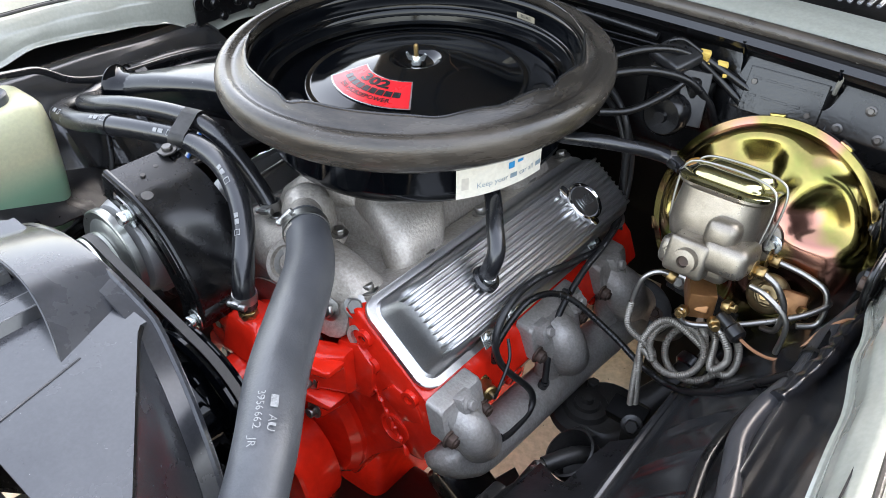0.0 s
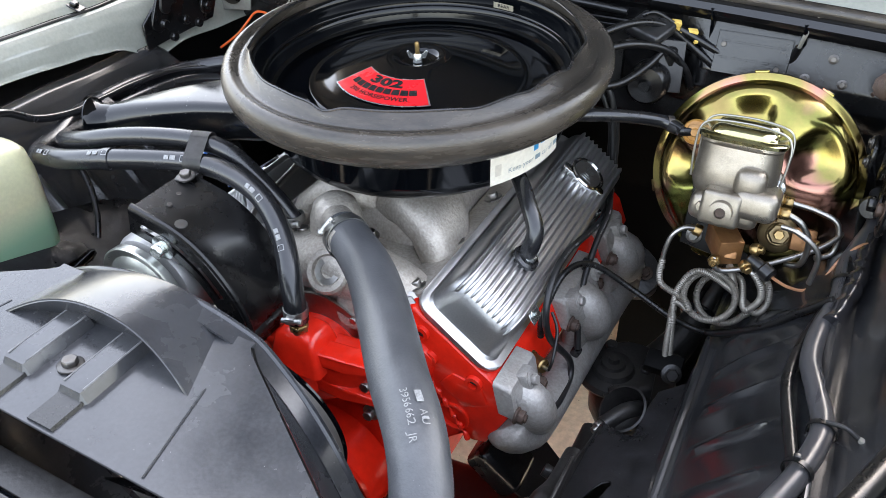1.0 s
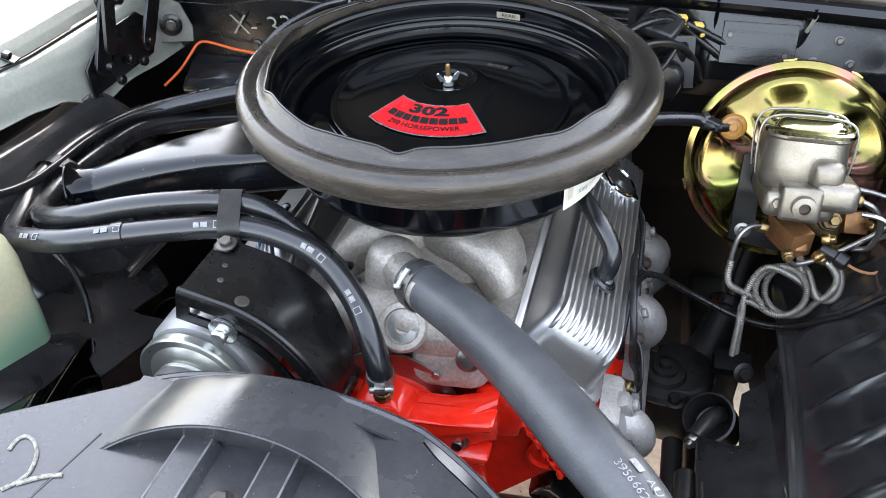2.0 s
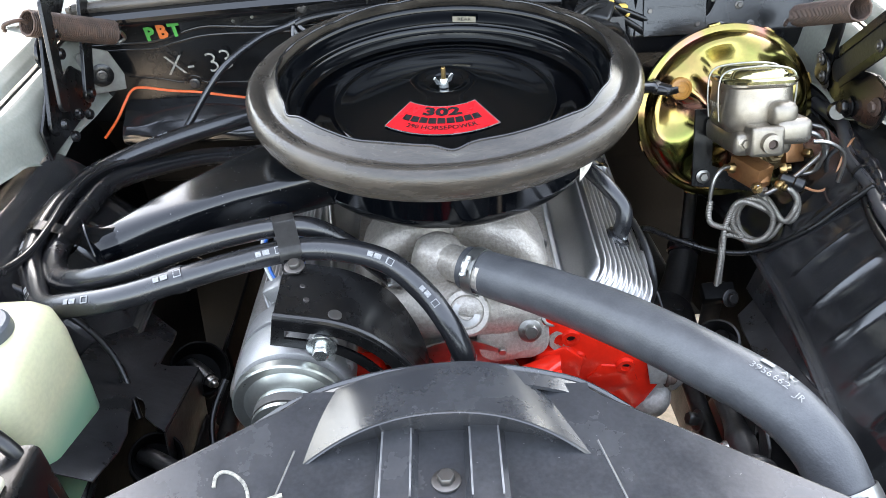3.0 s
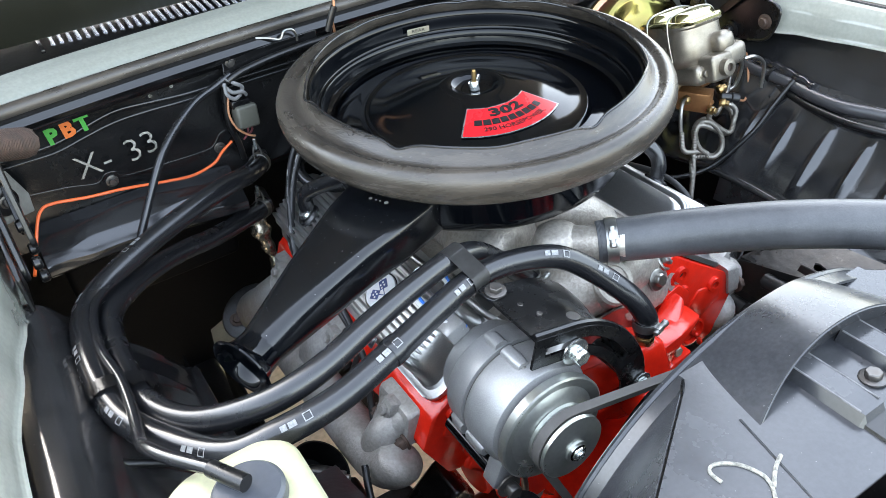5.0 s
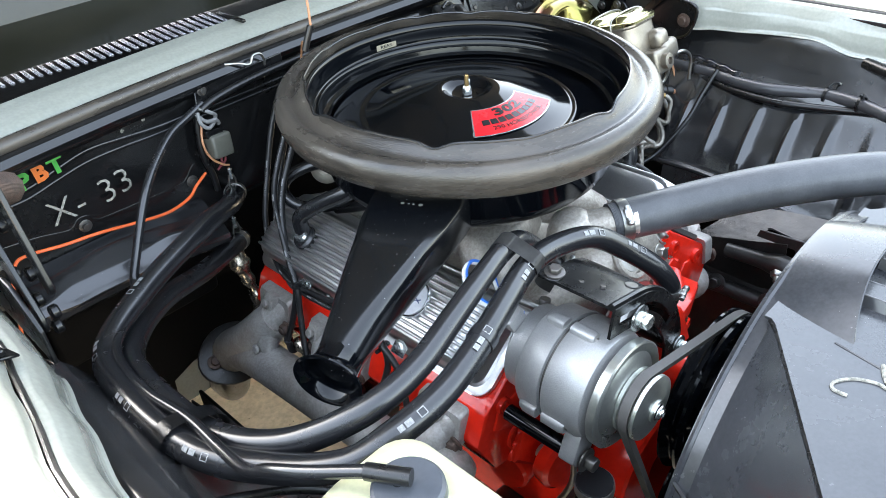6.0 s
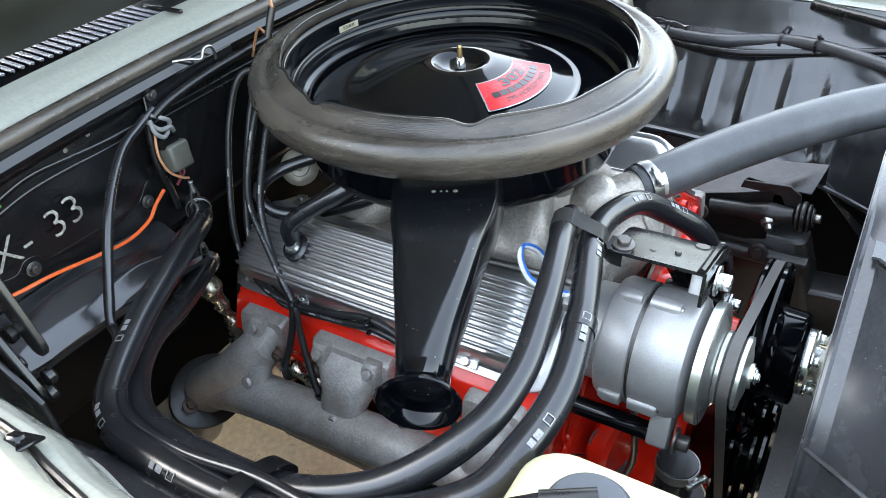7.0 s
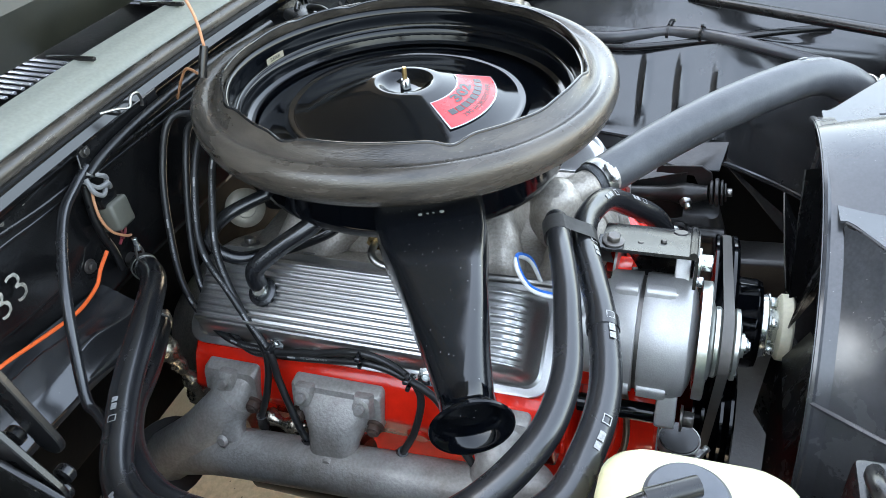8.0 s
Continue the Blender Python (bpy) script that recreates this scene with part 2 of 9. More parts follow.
def cadmium():
    """Yellow-passivated plating: gold with drifting green and pink."""
    m = surface("gold_passivated_plating", (0.29, 0.205, 0.075), 0.17, 1.0, second=(0.15, 0.19, 0.045), scale=9, mix=1.0, rough_var=0.06)
    n, l = m.node_tree.nodes, m.node_tree.links
    b = n["Principled BSDF"]
    old = b.inputs["Base Color"].links[0].from_socket
    t = n.new("ShaderNodeTexNoise")
    t.inputs["Scale"].default_value = 14
    geo = n.new("ShaderNodeNewGeometry")
    off = n.new("ShaderNodeVectorMath")
    off.inputs[1].default_value = (3.1, 7.7, 1.3)
    l.new(geo.outputs["Position"], off.inputs[0])
    l.new(off.outputs[0], t.inputs["Vector"])
    r = n.new("ShaderNodeMapRange")
    r.inputs["From Min"].default_value, r.inputs["From Max"].default_value, r.inputs["To Max"].default_value = 0.50, 0.62, 0.85
    l.new(t.outputs["Fac"], r.inputs["Value"])
    mx = n.new("ShaderNodeMix")
    mx.data_type = "RGBA"
    l.new(r.outputs[0], mx.inputs["Factor"])
    l.new(old, mx.inputs["A"])
    mx.inputs["B"].default_value = (0.38, 0.17, 0.14, 1)
    l.new(mx.outputs["Result"], b.inputs["Base Color"])
    return m


GOLD = cadmium()
LID_GOLD = surface("pale_gold_plating", (0.50, 0.46, 0.24), 0.15, 1.0, second=(0.42, 0.46, 0.27), scale=18, rough_var=0.04)
INNER_BLACK = surface("faded_black_panel", grit=0.15, base=(0.0090, 0.0094, 0.0104), rough=0.20, second=(0.024, 0.024, 0.025), scale=9, mix=0.9, bump=0.28, bump_scale=45, rough_var=0.08, ior=1.68, specks=(0.12, 0.115, 0.11), speck_size=110, speck_amount=0.07)

# ---- shape helpers ----
ROOT = {}


def thing(name, at, label, category, group="", kind="", turn=None):
    ob = new(name)
    ob.empty_display_size = 0.02
    m = Matrix.Translation(at) @ (turn.to_4x4() if turn else Matrix())
    ob.matrix_world = m
    ROOT[ob.name] = m
    return tagged(ob, label, category, group, kind)


def mesh_of(name, bm, material, angle=38):
    me = bpy.data.meshes.new(name)
    bmesh.ops.recalc_face_normals(bm, faces=bm.faces)
    bm.to_mesh(me)
    bm.free()
    me.materials.append(material)
    me.shade_smooth()
    me.set_sharp_from_angle(angle=radians(angle))
    return me


def part(name, bm, material, parent, label="", local=False, angle=38):
    m = ROOT[parent.name]
    if not local:
        bm.transform(m.inverted())
    ob = new(name, mesh_of(name, bm, material, angle))
    ob.parent = parent
    ROOT[ob.name] = m
    return tagged(ob, label)


def single(name, bm, material, label, category, group="", kind="", angle=38):
    ob = new(name, mesh_of(name, bm, material, angle))
    ROOT[ob.name] = Matrix()
    return tagged(ob, label, category, group, kind)


def join(*bms):
    out = bms[0]
    for b in bms[1:]:
        me = bpy.data.meshes.new("tmp")
        b.to_mesh(me)
        out.from_mesh(me)
        bpy.data.meshes.remove(me)
        b.free()
    return out


def aim(at, normal, up=(0, 0, 1)):
    """A pose at a place whose z points along normal."""
    z = Vector(normal).normalized()
    u = Vector(up)
    if abs(z.dot(u.normalized())) > 0.98:
        u = Vector((0, 1, 0))
    x = u.cross(z).normalized()
    y = z.cross(x)
    return Matrix(((x.x, y.x, z.x, at[0]), (x.y, y.y, z.y, at[1]), (x.z, y.z, z.z, at[2]), (0, 0, 0, 1)))


def lathe(profile, segs=32, m=None, sweep=None):
    """profile: (radius, height) turned round z. sweep(a, r, h) may shift a point by its angle."""
    bm = bmesh.new()
    rings = []
    for r, h in profile:
        if r < 1e-6:
            rings.append([bm.verts.new((0, 0, h))])
            continue
        ring = []
        for i in range(segs):
            a = 2 * math.pi * i / segs
            rr, hh = sweep(a, r, h) if sweep else (r, h)
            ring.append(bm.verts.new((rr * math.cos(a), rr * math.sin(a), hh)))
        rings.append(ring)
    for p, q in zip(rings, rings[1:]):
        for i in range(segs):
            j = (i + 1) % segs
            if len(p) == 1 and len(q) == 1:
                continue
            if len(p) == 1:
                bm.faces.new((p[0], q[j], q[i]))
            elif len(q) == 1:
                bm.faces.new((p[i], p[j], q[0]))
            else:
                bm.faces.new((p[i], p[j], q[j], q[i]))
    if m is not None:
        bm.transform(m)
    return bm


def drum(at, axis, r, h, bevel=0.0015, segs=28, start=0.0):
    """A solid short cylinder with eased edges, from at along axis."""
    b = min(bevel, r * 0.4, h * 0.45)
    prof = [(0, start), (r - b, start), (r, start + b), (r, start + h - b), (r - b, start + h), (0, start + h)]
    return lathe(prof, segs, aim(at, axis))


def curve(points, steps=6, closed=False):
    """A smooth line through points."""
    p = [Vector(q) for q in points]
    out = []
    n = len(p)
    for i in range(n if closed else n - 1):
        a, b, c, d = (p[(i - 1) % n], p[i % n], p[(i + 1) % n], p[(i + 2) % n]) if closed else (p[max(i - 1, 0)], p[i], p[i + 1], p[min(i + 2, n - 1)])
        for k in range(steps):
            t = k / steps
            out.append(0.5 * ((2 * b) + (c - a) * t + (2 * a - 5 * b + 4 * c - d) * t * t + (3 * b - a - 3 * c + d) * t ** 3))
    if not closed:
        out.append(p[-1])
    return out


def frames(line, closed=False):
    n = len(line)
    tang = []
    for i in range(n):
        a, b = (line[(i - 1) % n], line[(i + 1) % n]) if closed else (line[max(i - 1, 0)], line[min(i + 1, n - 1)])
        tang.append((b - a).normalized())
    u = tang[0].orthogonal().normalized()
    if abs(tang[0].z) < 0.9:
        u = Vector((0, 0, 1)) - tang[0] * tang[0].z
        u.normalize()
    out = []
    for t in tang:
        u = (u - t * u.dot(t)).normalized()
        out.append((t, u, t.cross(u)))
    return out


def tube(points, r, segs=10, steps=6, closed=False, smooth=True, flat=1.0, ripple=None):
    """A round solid swept along a smooth line; r: one radius, or a function of 0..1."""
    line = curve(points, steps, closed) if smooth else [Vector(q) for q in points]
    fr = frames(line, closed)
    bm = bmesh.new()
    rings = []
    n = len(line)
    for i, (c, (t, u, v)) in enumerate(zip(line, fr)):
        s = i / max(n - 1, 1)
        rad = r(s) if callable(r) else r
        if ripple:
            rad *= ripple(i)
        rings.append([bm.verts.new(c + u * (rad * flat * math.cos(a)) + v * (rad * math.sin(a))) for a in (2 * math.pi * k / segs for k in range(segs))])
    for i in range(n if closed else n - 1):
        p, q = rings[i], rings[(i + 1) % n]
        for k in range(segs):
            j = (k + 1) % segs
            bm.faces.new((p[k], p[j], q[j], q[k]))
    if not closed:
        bm.faces.new(rings[0])
        bm.faces.new(rings[-1][::-1])
    return bm


def block(size, m=None, bevel=0.003, segs=2, taper=(1, 1)):
    """A bevelled box centred on its base plane's middle height; taper scales the top."""
    bm = bmesh.new()
    bmesh.ops.create_cube(bm, size=1)
    for v in bm.verts:
        k = v.co.z + 0.5
        v.co = Vector((v.co.x * size[0] * (1 + (taper[0] - 1) * k), v.co.y * size[1] * (1 + (taper[1] - 1) * k), v.co.z * size[2]))
    if bevel:
        bmesh.ops.bevel(bm, geom=bm.edges[:], offset=min(bevel, min(size) * 0.45), segments=segs, affect="EDGES", profile=0.5)
    if m is not None:
        bm.transform(m)
    return bm


def prism(poly, depth, m=None, bevel=0.002, segs=2):
    """An outline in x, y pushed along z by depth, edges eased."""
    bm = bmesh.new()
    a = [bm.verts.new((x, y, 0)) for x, y in poly]
    b = [bm.verts.new((x, y, depth)) for x, y in poly]
    bm.faces.new(a[::-1])
    bm.faces.new(b)
    for i in range(len(poly)):
        j = (i + 1) % len(poly)
        bm.faces.new((a[i], a[j], b[j], b[i]))
    if bevel:
        bmesh.ops.bevel(bm, geom=bm.edges[:], offset=bevel, segments=segs, affect="EDGES", profile=0.5, clamp_overlap=True)
    if m is not None:
        bm.transform(m)
    return bm


def rounded(w, h, r, n=5):
    """The outline of a rounded rectangle."""
    out = []
    for cx, cy, a0 in ((w / 2 - r, h / 2 - r, 0), (-w / 2 + r, h / 2 - r, 90), (-w / 2 + r, -h / 2 + r, 180), (w / 2 - r, -h / 2 + r, 270)):
        for k in range(n + 1):
            a = radians(a0 + 90 * k / n)
            out.append((cx + r * math.cos(a), cy + r * math.sin(a)))
    return out


def sheet(f, nu, nv, thick=0.0015):
    """A pressed sheet with thickness: f(u, v) for u, v in 0..1."""
    bm = bmesh.new()
    g = [[bm.verts.new(f(i / nu, j / nv)) for j in range(nv + 1)] for i in range(nu + 1)]
    for i in range(nu):
        for j in range(nv):
            bm.faces.new((g[i][j], g[i + 1][j], g[i + 1][j + 1], g[i][j + 1]))
    bm.normal_update()
    bmesh.ops.solidify(bm, geom=bm.faces[:], thickness=thick)
    return bm


def loft(sections, cap=True):
    """A skin over sections, each a ring of the same number of points."""
    bm = bmesh.new()
    rings = [[bm.verts.new(p) for p in s] for s in sections]
    n = len(rings[0])
    for p, q in zip(rings, rings[1:]):
        for i in range(n):
            j = (i + 1) % n
            bm.faces.new((p[i], p[j], q[j], q[i]))
    if cap:
        bm.faces.new(rings[0][::-1])
        bm.faces.new(rings[-1])
    return bm


def hexagon(r):
    return [(r * math.cos(math.pi * k / 3), r * math.sin(math.pi * k / 3)) for k in range(6)]


def bolt(at, normal, r, parent, material=None, h=None, washer=1.55, name="bolt", label=""):
    """A hexagon head on a washer."""
    m = aim(at, normal)
    h = h or r * 0.9
    bm = prism(hexagon(r), h, m @ Matrix.Translation((0, 0, r * 0.25)), r * 0.12, 1)
    if washer:
        bm = join(bm, lathe([(0, 0), (r * washer, 0), (r * washer, r * 0.22), (r * washer * 0.9, r * 0.3), (0, r * 0.3)], 20, m))
    return part(name, bm, material or ZINC, parent, label)


def worm_clamp(at, axis, r, parent, side, material=None, width=0.012, name="hose_clamp"):
    """A band round a hose with a screw housing at its side."""
    m = aim(at, axis)
    w = width / 2
    band = lathe([(r, -w), (r + 0.0012, -w), (r + 0.0016, 0), (r + 0.0012, w), (r, w), (r, -w)], 28, m)
    s = Vector(side)
    ax = Vector(axis).normalized()
    s = (s - ax * s.dot(ax)).normalized()
    across = ax.cross(s)
    c = Vector(at) + s * (r + 0.005)
    screw = drum(c - across * 0.011, across, 0.0035, 0.022, 0.0006, 12)
    house = block((0.009, 0.012, 0.008), aim(c - s * 0.001, s, across), 0.0012)
    head = prism(hexagon(0.0048), 0.005, aim(c + across * 0.010, across), 0.0005, 1)
    return part(name, join(band, screw, house, head), material or CLAMP_STEEL, parent, "bright zinc worm-drive clamp")


def letters(text, size, place, material, parent, name="lettering", lift=0.0, depth=0.0004, align="CENTER", squash=1.0, local=False, bold=0.0):
    """Flat letters whose points place(x, y) lays onto a surface."""
    cu = bpy.data.curves.new("txt", "FONT")
    cu.body, cu.size, cu.align_x, cu.align_y, cu.resolution_u = text, size, align, "CENTER", 2
    cu.offset = bold * size
    ob = bpy.data.objects.new("txt", cu)
    scene.collection.objects.link(ob)
    bpy.context.view_layer.update()
    me = bpy.data.meshes.new_from_object(ob.evaluated_get(bpy.context.evaluated_depsgraph_get()))
    bpy.data.objects.remove(ob)
    bm = bmesh.new()
    bm.from_mesh(me)
    bpy.data.meshes.remove(me)
    bmesh.ops.subdivide_edges(bm, edges=[e for e in bm.edges if e.calc_length() > size * 0.25], cuts=2)
    for v in bm.verts:
        v.co = place(v.co.x * squash, v.co.y)
    return part(name, bm, material, parent, local=local)


def flat_patch(w, h, place, material, parent, name, label="", nx=12, ny=3, x0=0.0, y0=0.0):
    """A thin sticker bent onto a surface by place(x, y)."""
    bm = bmesh.new()
    g = [[bm.verts.new(place(x0 + w * (i / nx - 0.5), y0 + h * (j / ny - 0.5))) for j in range(ny + 1)] for i in range(nx + 1)]
    for i in range(nx):
        for j in range(ny):
            bm.faces.new((g[i][j], g[i + 1][j], g[i + 1][j + 1], g[i][j + 1]))
    return part(name, bm, material, parent, label)


def on_line(points, r, steps=6, start=0.0, away=(0, 0, 1)):
    """place(x, y) that lays x along a hose from start (metres) and y round it, facing away."""
    line = curve(points, steps)
    d = [0.0]
    for a, b in zip(line, line[1:]):
        d.append(d[-1] + (b - a).length)

    def place(x, y):
        s = start + x
        i = max(0, min(len(line) - 2, next((k for k in range(len(d) - 1) if d[k + 1] >= s), len(line) - 2)))
        t = (s - d[i]) / max(d[i + 1] - d[i], 1e-6)
        c = line[i].lerp(line[i + 1], t)
        ax = (line[min(i + 2, len(line) - 1)] - line[max(i - 1, 0)]).normalized()
        n = Vector(away) - ax * Vector(away).dot(ax)
        n.normalize()
        side = n.cross(ax)
        a = y / r
        return c + (n * math.cos(a) + side * math.sin(a)) * (r + 0.0004)
    return place


# ---- ground and body shell ----


def ground():
    def f(u, v):
        x, y = -60 + 120 * u, -60 + 120 * v
        return Vector((x, y, 0.002 * noise.noise(Vector((x * 0.7, y * 0.7, 0)))))
    ob = single("ground", sheet(f, 60, 60, -0.05), CONCRETE, "tan concrete floor with a sawn joint under the car", "floor", kind="structure")
    seam = tube([(-1.3, 0.36, 0.004), (0.0, 0.40, 0.004), (1.3, 0.45, 0.004)], 0.004, 6, 4)
    part("joint", seam, DARK_STEEL, ob)


ground()


def lip_y(x):
    return 0.318 - 0.14 * x * x


def wall_y(x, z):
    """Face of the firewall; its upper half leans forward at the foot on the brake side."""
    k = min(1.0, max(0.0, (x - 0.26) / 0.06))
    return 0.326 - 0.38 * k * max(0.0, min(0.955 - z, (z - 0.80) * 2.0, 0.085))


def firewall():
    def face(lo, hi):
        def f(u, v):
            x, z = -0.66 + 1.32 * u, lo + (hi - lo) * v
            return Vector((x, wall_y(x, z) + min(0.10, max(0.0, 0.76 - z) * 0.5), z))
        return f
    ob = single("firewall", sheet(face(0.752, 0.95), 110, 90, -0.003), BAY_BLACK, "satin black pressed steel firewall with chalk marks", "firewall", kind="structure")

    # Same wall as above, coloured darker below to hold the shade there.
    part("lower_panel", sheet(face(0.42, 0.752), 40, 60, -0.003), SHADE_BLACK, ob, "lower half of the firewall, its shade put into a near-zero black")

    def lip(u, v):
        x = -0.66 + 1.32 * u
        prof = [(0.008, 0.940), (0.0, 0.949), (-0.004, 0.957), (0.000, 0.964), (0.012, 0.967)]
        i = min(3, int(v * 4))
        t = v * 4 - i
        (a, b), (c, d) = prof[i], prof[i + 1]
        return Vector((x, lip_y(x) + a + (c - a) * t, b + (d - b) * t))
    part("top_lip", sheet(lip, 40, 12, -0.002), LIP_BLACK, ob, "rounded glossy black top lip")
    return ob


FIREWALL = firewall()
for r, pts in ((0.0042, [(-0.62, 0.897), (-0.546, 0.898), (-0.497, 0.900), (-0.452, 0.911), (-0.407, 0.920), (-0.356, 0.917), (-0.303, 0.913), (-0.22, 0.912), (-0.10, 0.912), (0.05, 0.912), (0.20, 0.912)]),
               (0.0036, [(-0.62, 0.886), (-0.551, 0.887), (-0.502, 0.887), (-0.458, 0.896), (-0.413, 0.904), (-0.360, 0.905), (-0.306, 0.903), (-0.22, 0.903), (-0.10, 0.903), (0.05, 0.903), (0.20, 0.903)]),
               (0.0030, [(-0.56, 0.838), (-0.508, 0.831), (-0.468, 0.822), (-0.452, 0.832), (-0.438, 0.830), (-0.425, 0.819), (-0.36, 0.816), (-0.30, 0.815), (-0.284, 0.822), (-0.272, 0.835), (-0.258, 0.838)])):
    part("pressed_bead", tube([(x, 0.3255, z) for x, z in pts], r, 10, 5), BAY_BLACK, FIREWALL)
for x0, z0, s in ((-0.447, 0.819, 1), (-0.279, 0.813, 1)):
    bolt((x0, 0.322, z0), (0, -1, 0), 0.006 * s, FIREWALL, DARK_STEEL, name="stud_bolt")
for x0, z0 in ((-0.355, 0.927), (-0.321, 0.944), (-0.322, 0.932), (-0.515, 0.940)):
    part("screw_hole", drum((x0, 0.325, z0), (0, -1, 0), 0.0035, 0.002, 0.0005, 14), GREY_PLASTIC, FIREWALL)


def chalk(text, size, x, z, material, name, tilt=0.0, squash=1.0, bold=0.0):
    def place(a, b):
        ca, sa = math.cos(tilt), math.sin(tilt)
        return Vector((x + (a * ca - b * sa), 0.3145 - 0.0006, z + (a * sa + b * ca)))
    letters(text, size, place, material, FIREWALL, name, squash=squash, bold=bold)


chalk("X-", 0.052, -0.462, 0.857, CHALK, "chalk_mark", 0.06, 1.0, -0.012)
chalk("33", 0.052, -0.391, 0.86, CHALK, "chalk_mark", 0.16, 1.0, -0.012)
chalk("P", 0.031, -0.499, 0.915, PEN_GREEN, "marker_letter", 0.1, 1.0, 0.05)
chalk("B", 0.031, -0.477, 0.918, PEN_ORANGE, "marker_letter", 0.1, 1.0, 0.05)
chalk("T", 0.031, -0.455, 0.920, PEN_GREEN, "marker_letter", 0.1, 1.0, 0.05)


def cowl():
    prof = [(0.012, 0.966), (0.022, 0.974), (0.04, 0.984), (0.065, 0.992), (0.088, 0.996), (0.092, 0.990)]

    def f(u, v):
        x = -0.80 + 1.60 * u
        k = v * (len(prof) - 1)
        i = min(len(prof) - 2, int(k))
        t = k - i
        (a, b), (c, d) = prof[i], prof[i + 1]
        return Vector((x, lip_y(x) + a + (c - a) * t, b + (d - b) * t - 0.03 * max(0, abs(x) - 0.5)))
    ob = thing("cowl_panel", (0, 0.36, 0.98), "pale green painted cowl panel below the windscreen", "cowl panel")
    part("panel", sheet(f, 50, 20, -0.002), SAGE, ob)

    def deck(u, v):
        x = -0.80 + 1.60 * u
        return Vector((x, lip_y(x) + 0.092 + 0.17 * v, 0.983 + 0.02 * v - 0.03 * max(0, abs(x) - 0.5)))
    part("vent_tray", sheet(deck, 30, 4, -0.002), SHADE_BLACK, ob)
    bm = block((0.0062, 0.092, 0.0045), None, 0.0008, 1)
    me = mesh_of("vent_slat", bm, VENT_METAL)
    for k in range(76):
        x = -0.46875 + 0.0125 * k
        if not 0.105 < abs(x) < 0.452:
            continue
        s = new("vent_slat", me)
        s.parent = ob
        s.matrix_basis = pose(x, 0.452 + 0.12 * (abs(x) - 0.1) - 0.36, 0.0165 - 0.03 * max(0, abs(x) - 0.5), 3, 24, 0)
    for x, y in ((-0.1, 0.412), (-0.462, 0.452), (0.1, 0.412)):
        part("gap_seal", block((0.006, 0.075, 0.005), pose(x, y, 0.999), 0.001), BAY_BLACK, ob)

    def shelf(u, v):
        x = -0.80 + 1.60 * u
        return Vector((x, lip_y(x) + 0.215 + 0.10 * v, 1.002 + 0.006 * v))
    part("rear_panel", sheet(shelf, 30, 4, -0.002), SAGE, ob)


cowl()


def windscreen():
    def f(u, v):
        x = -0.72 + 1.44 * u
        return Vector((x, 0.62 - 0.10 * (x / 0.7) ** 2 * 1.0 + 0.42 * v, 1.01 + 0.36 * v))
    ob = thing("windscreen", (0, 0.62, 1.01), "curved windscreen glass with a black rubber seal", "windscreen")
    g = part("glass", sheet(f, 24, 6, 0.004), GLASS, ob)
    g.visible_shadow = False
    part("seal", tube([(-0.72 + 1.44 * k / 12, 0.612 - 0.10 * ((-0.72 + 1.44 * k / 12) / 0.7) ** 2, 1.008) for k in range(13)], 0.009, 8, 2), WIRE_BLACK, ob)

    def dash(u, v):
        x = -0.72 + 1.44 * u
        return Vector((x, 0.63 + 0.5 * v, 0.99 - 0.02 * v))
    part("dash_top", sheet(dash, 8, 4, 0.02), SATIN_BLACK, ob)


windscreen()


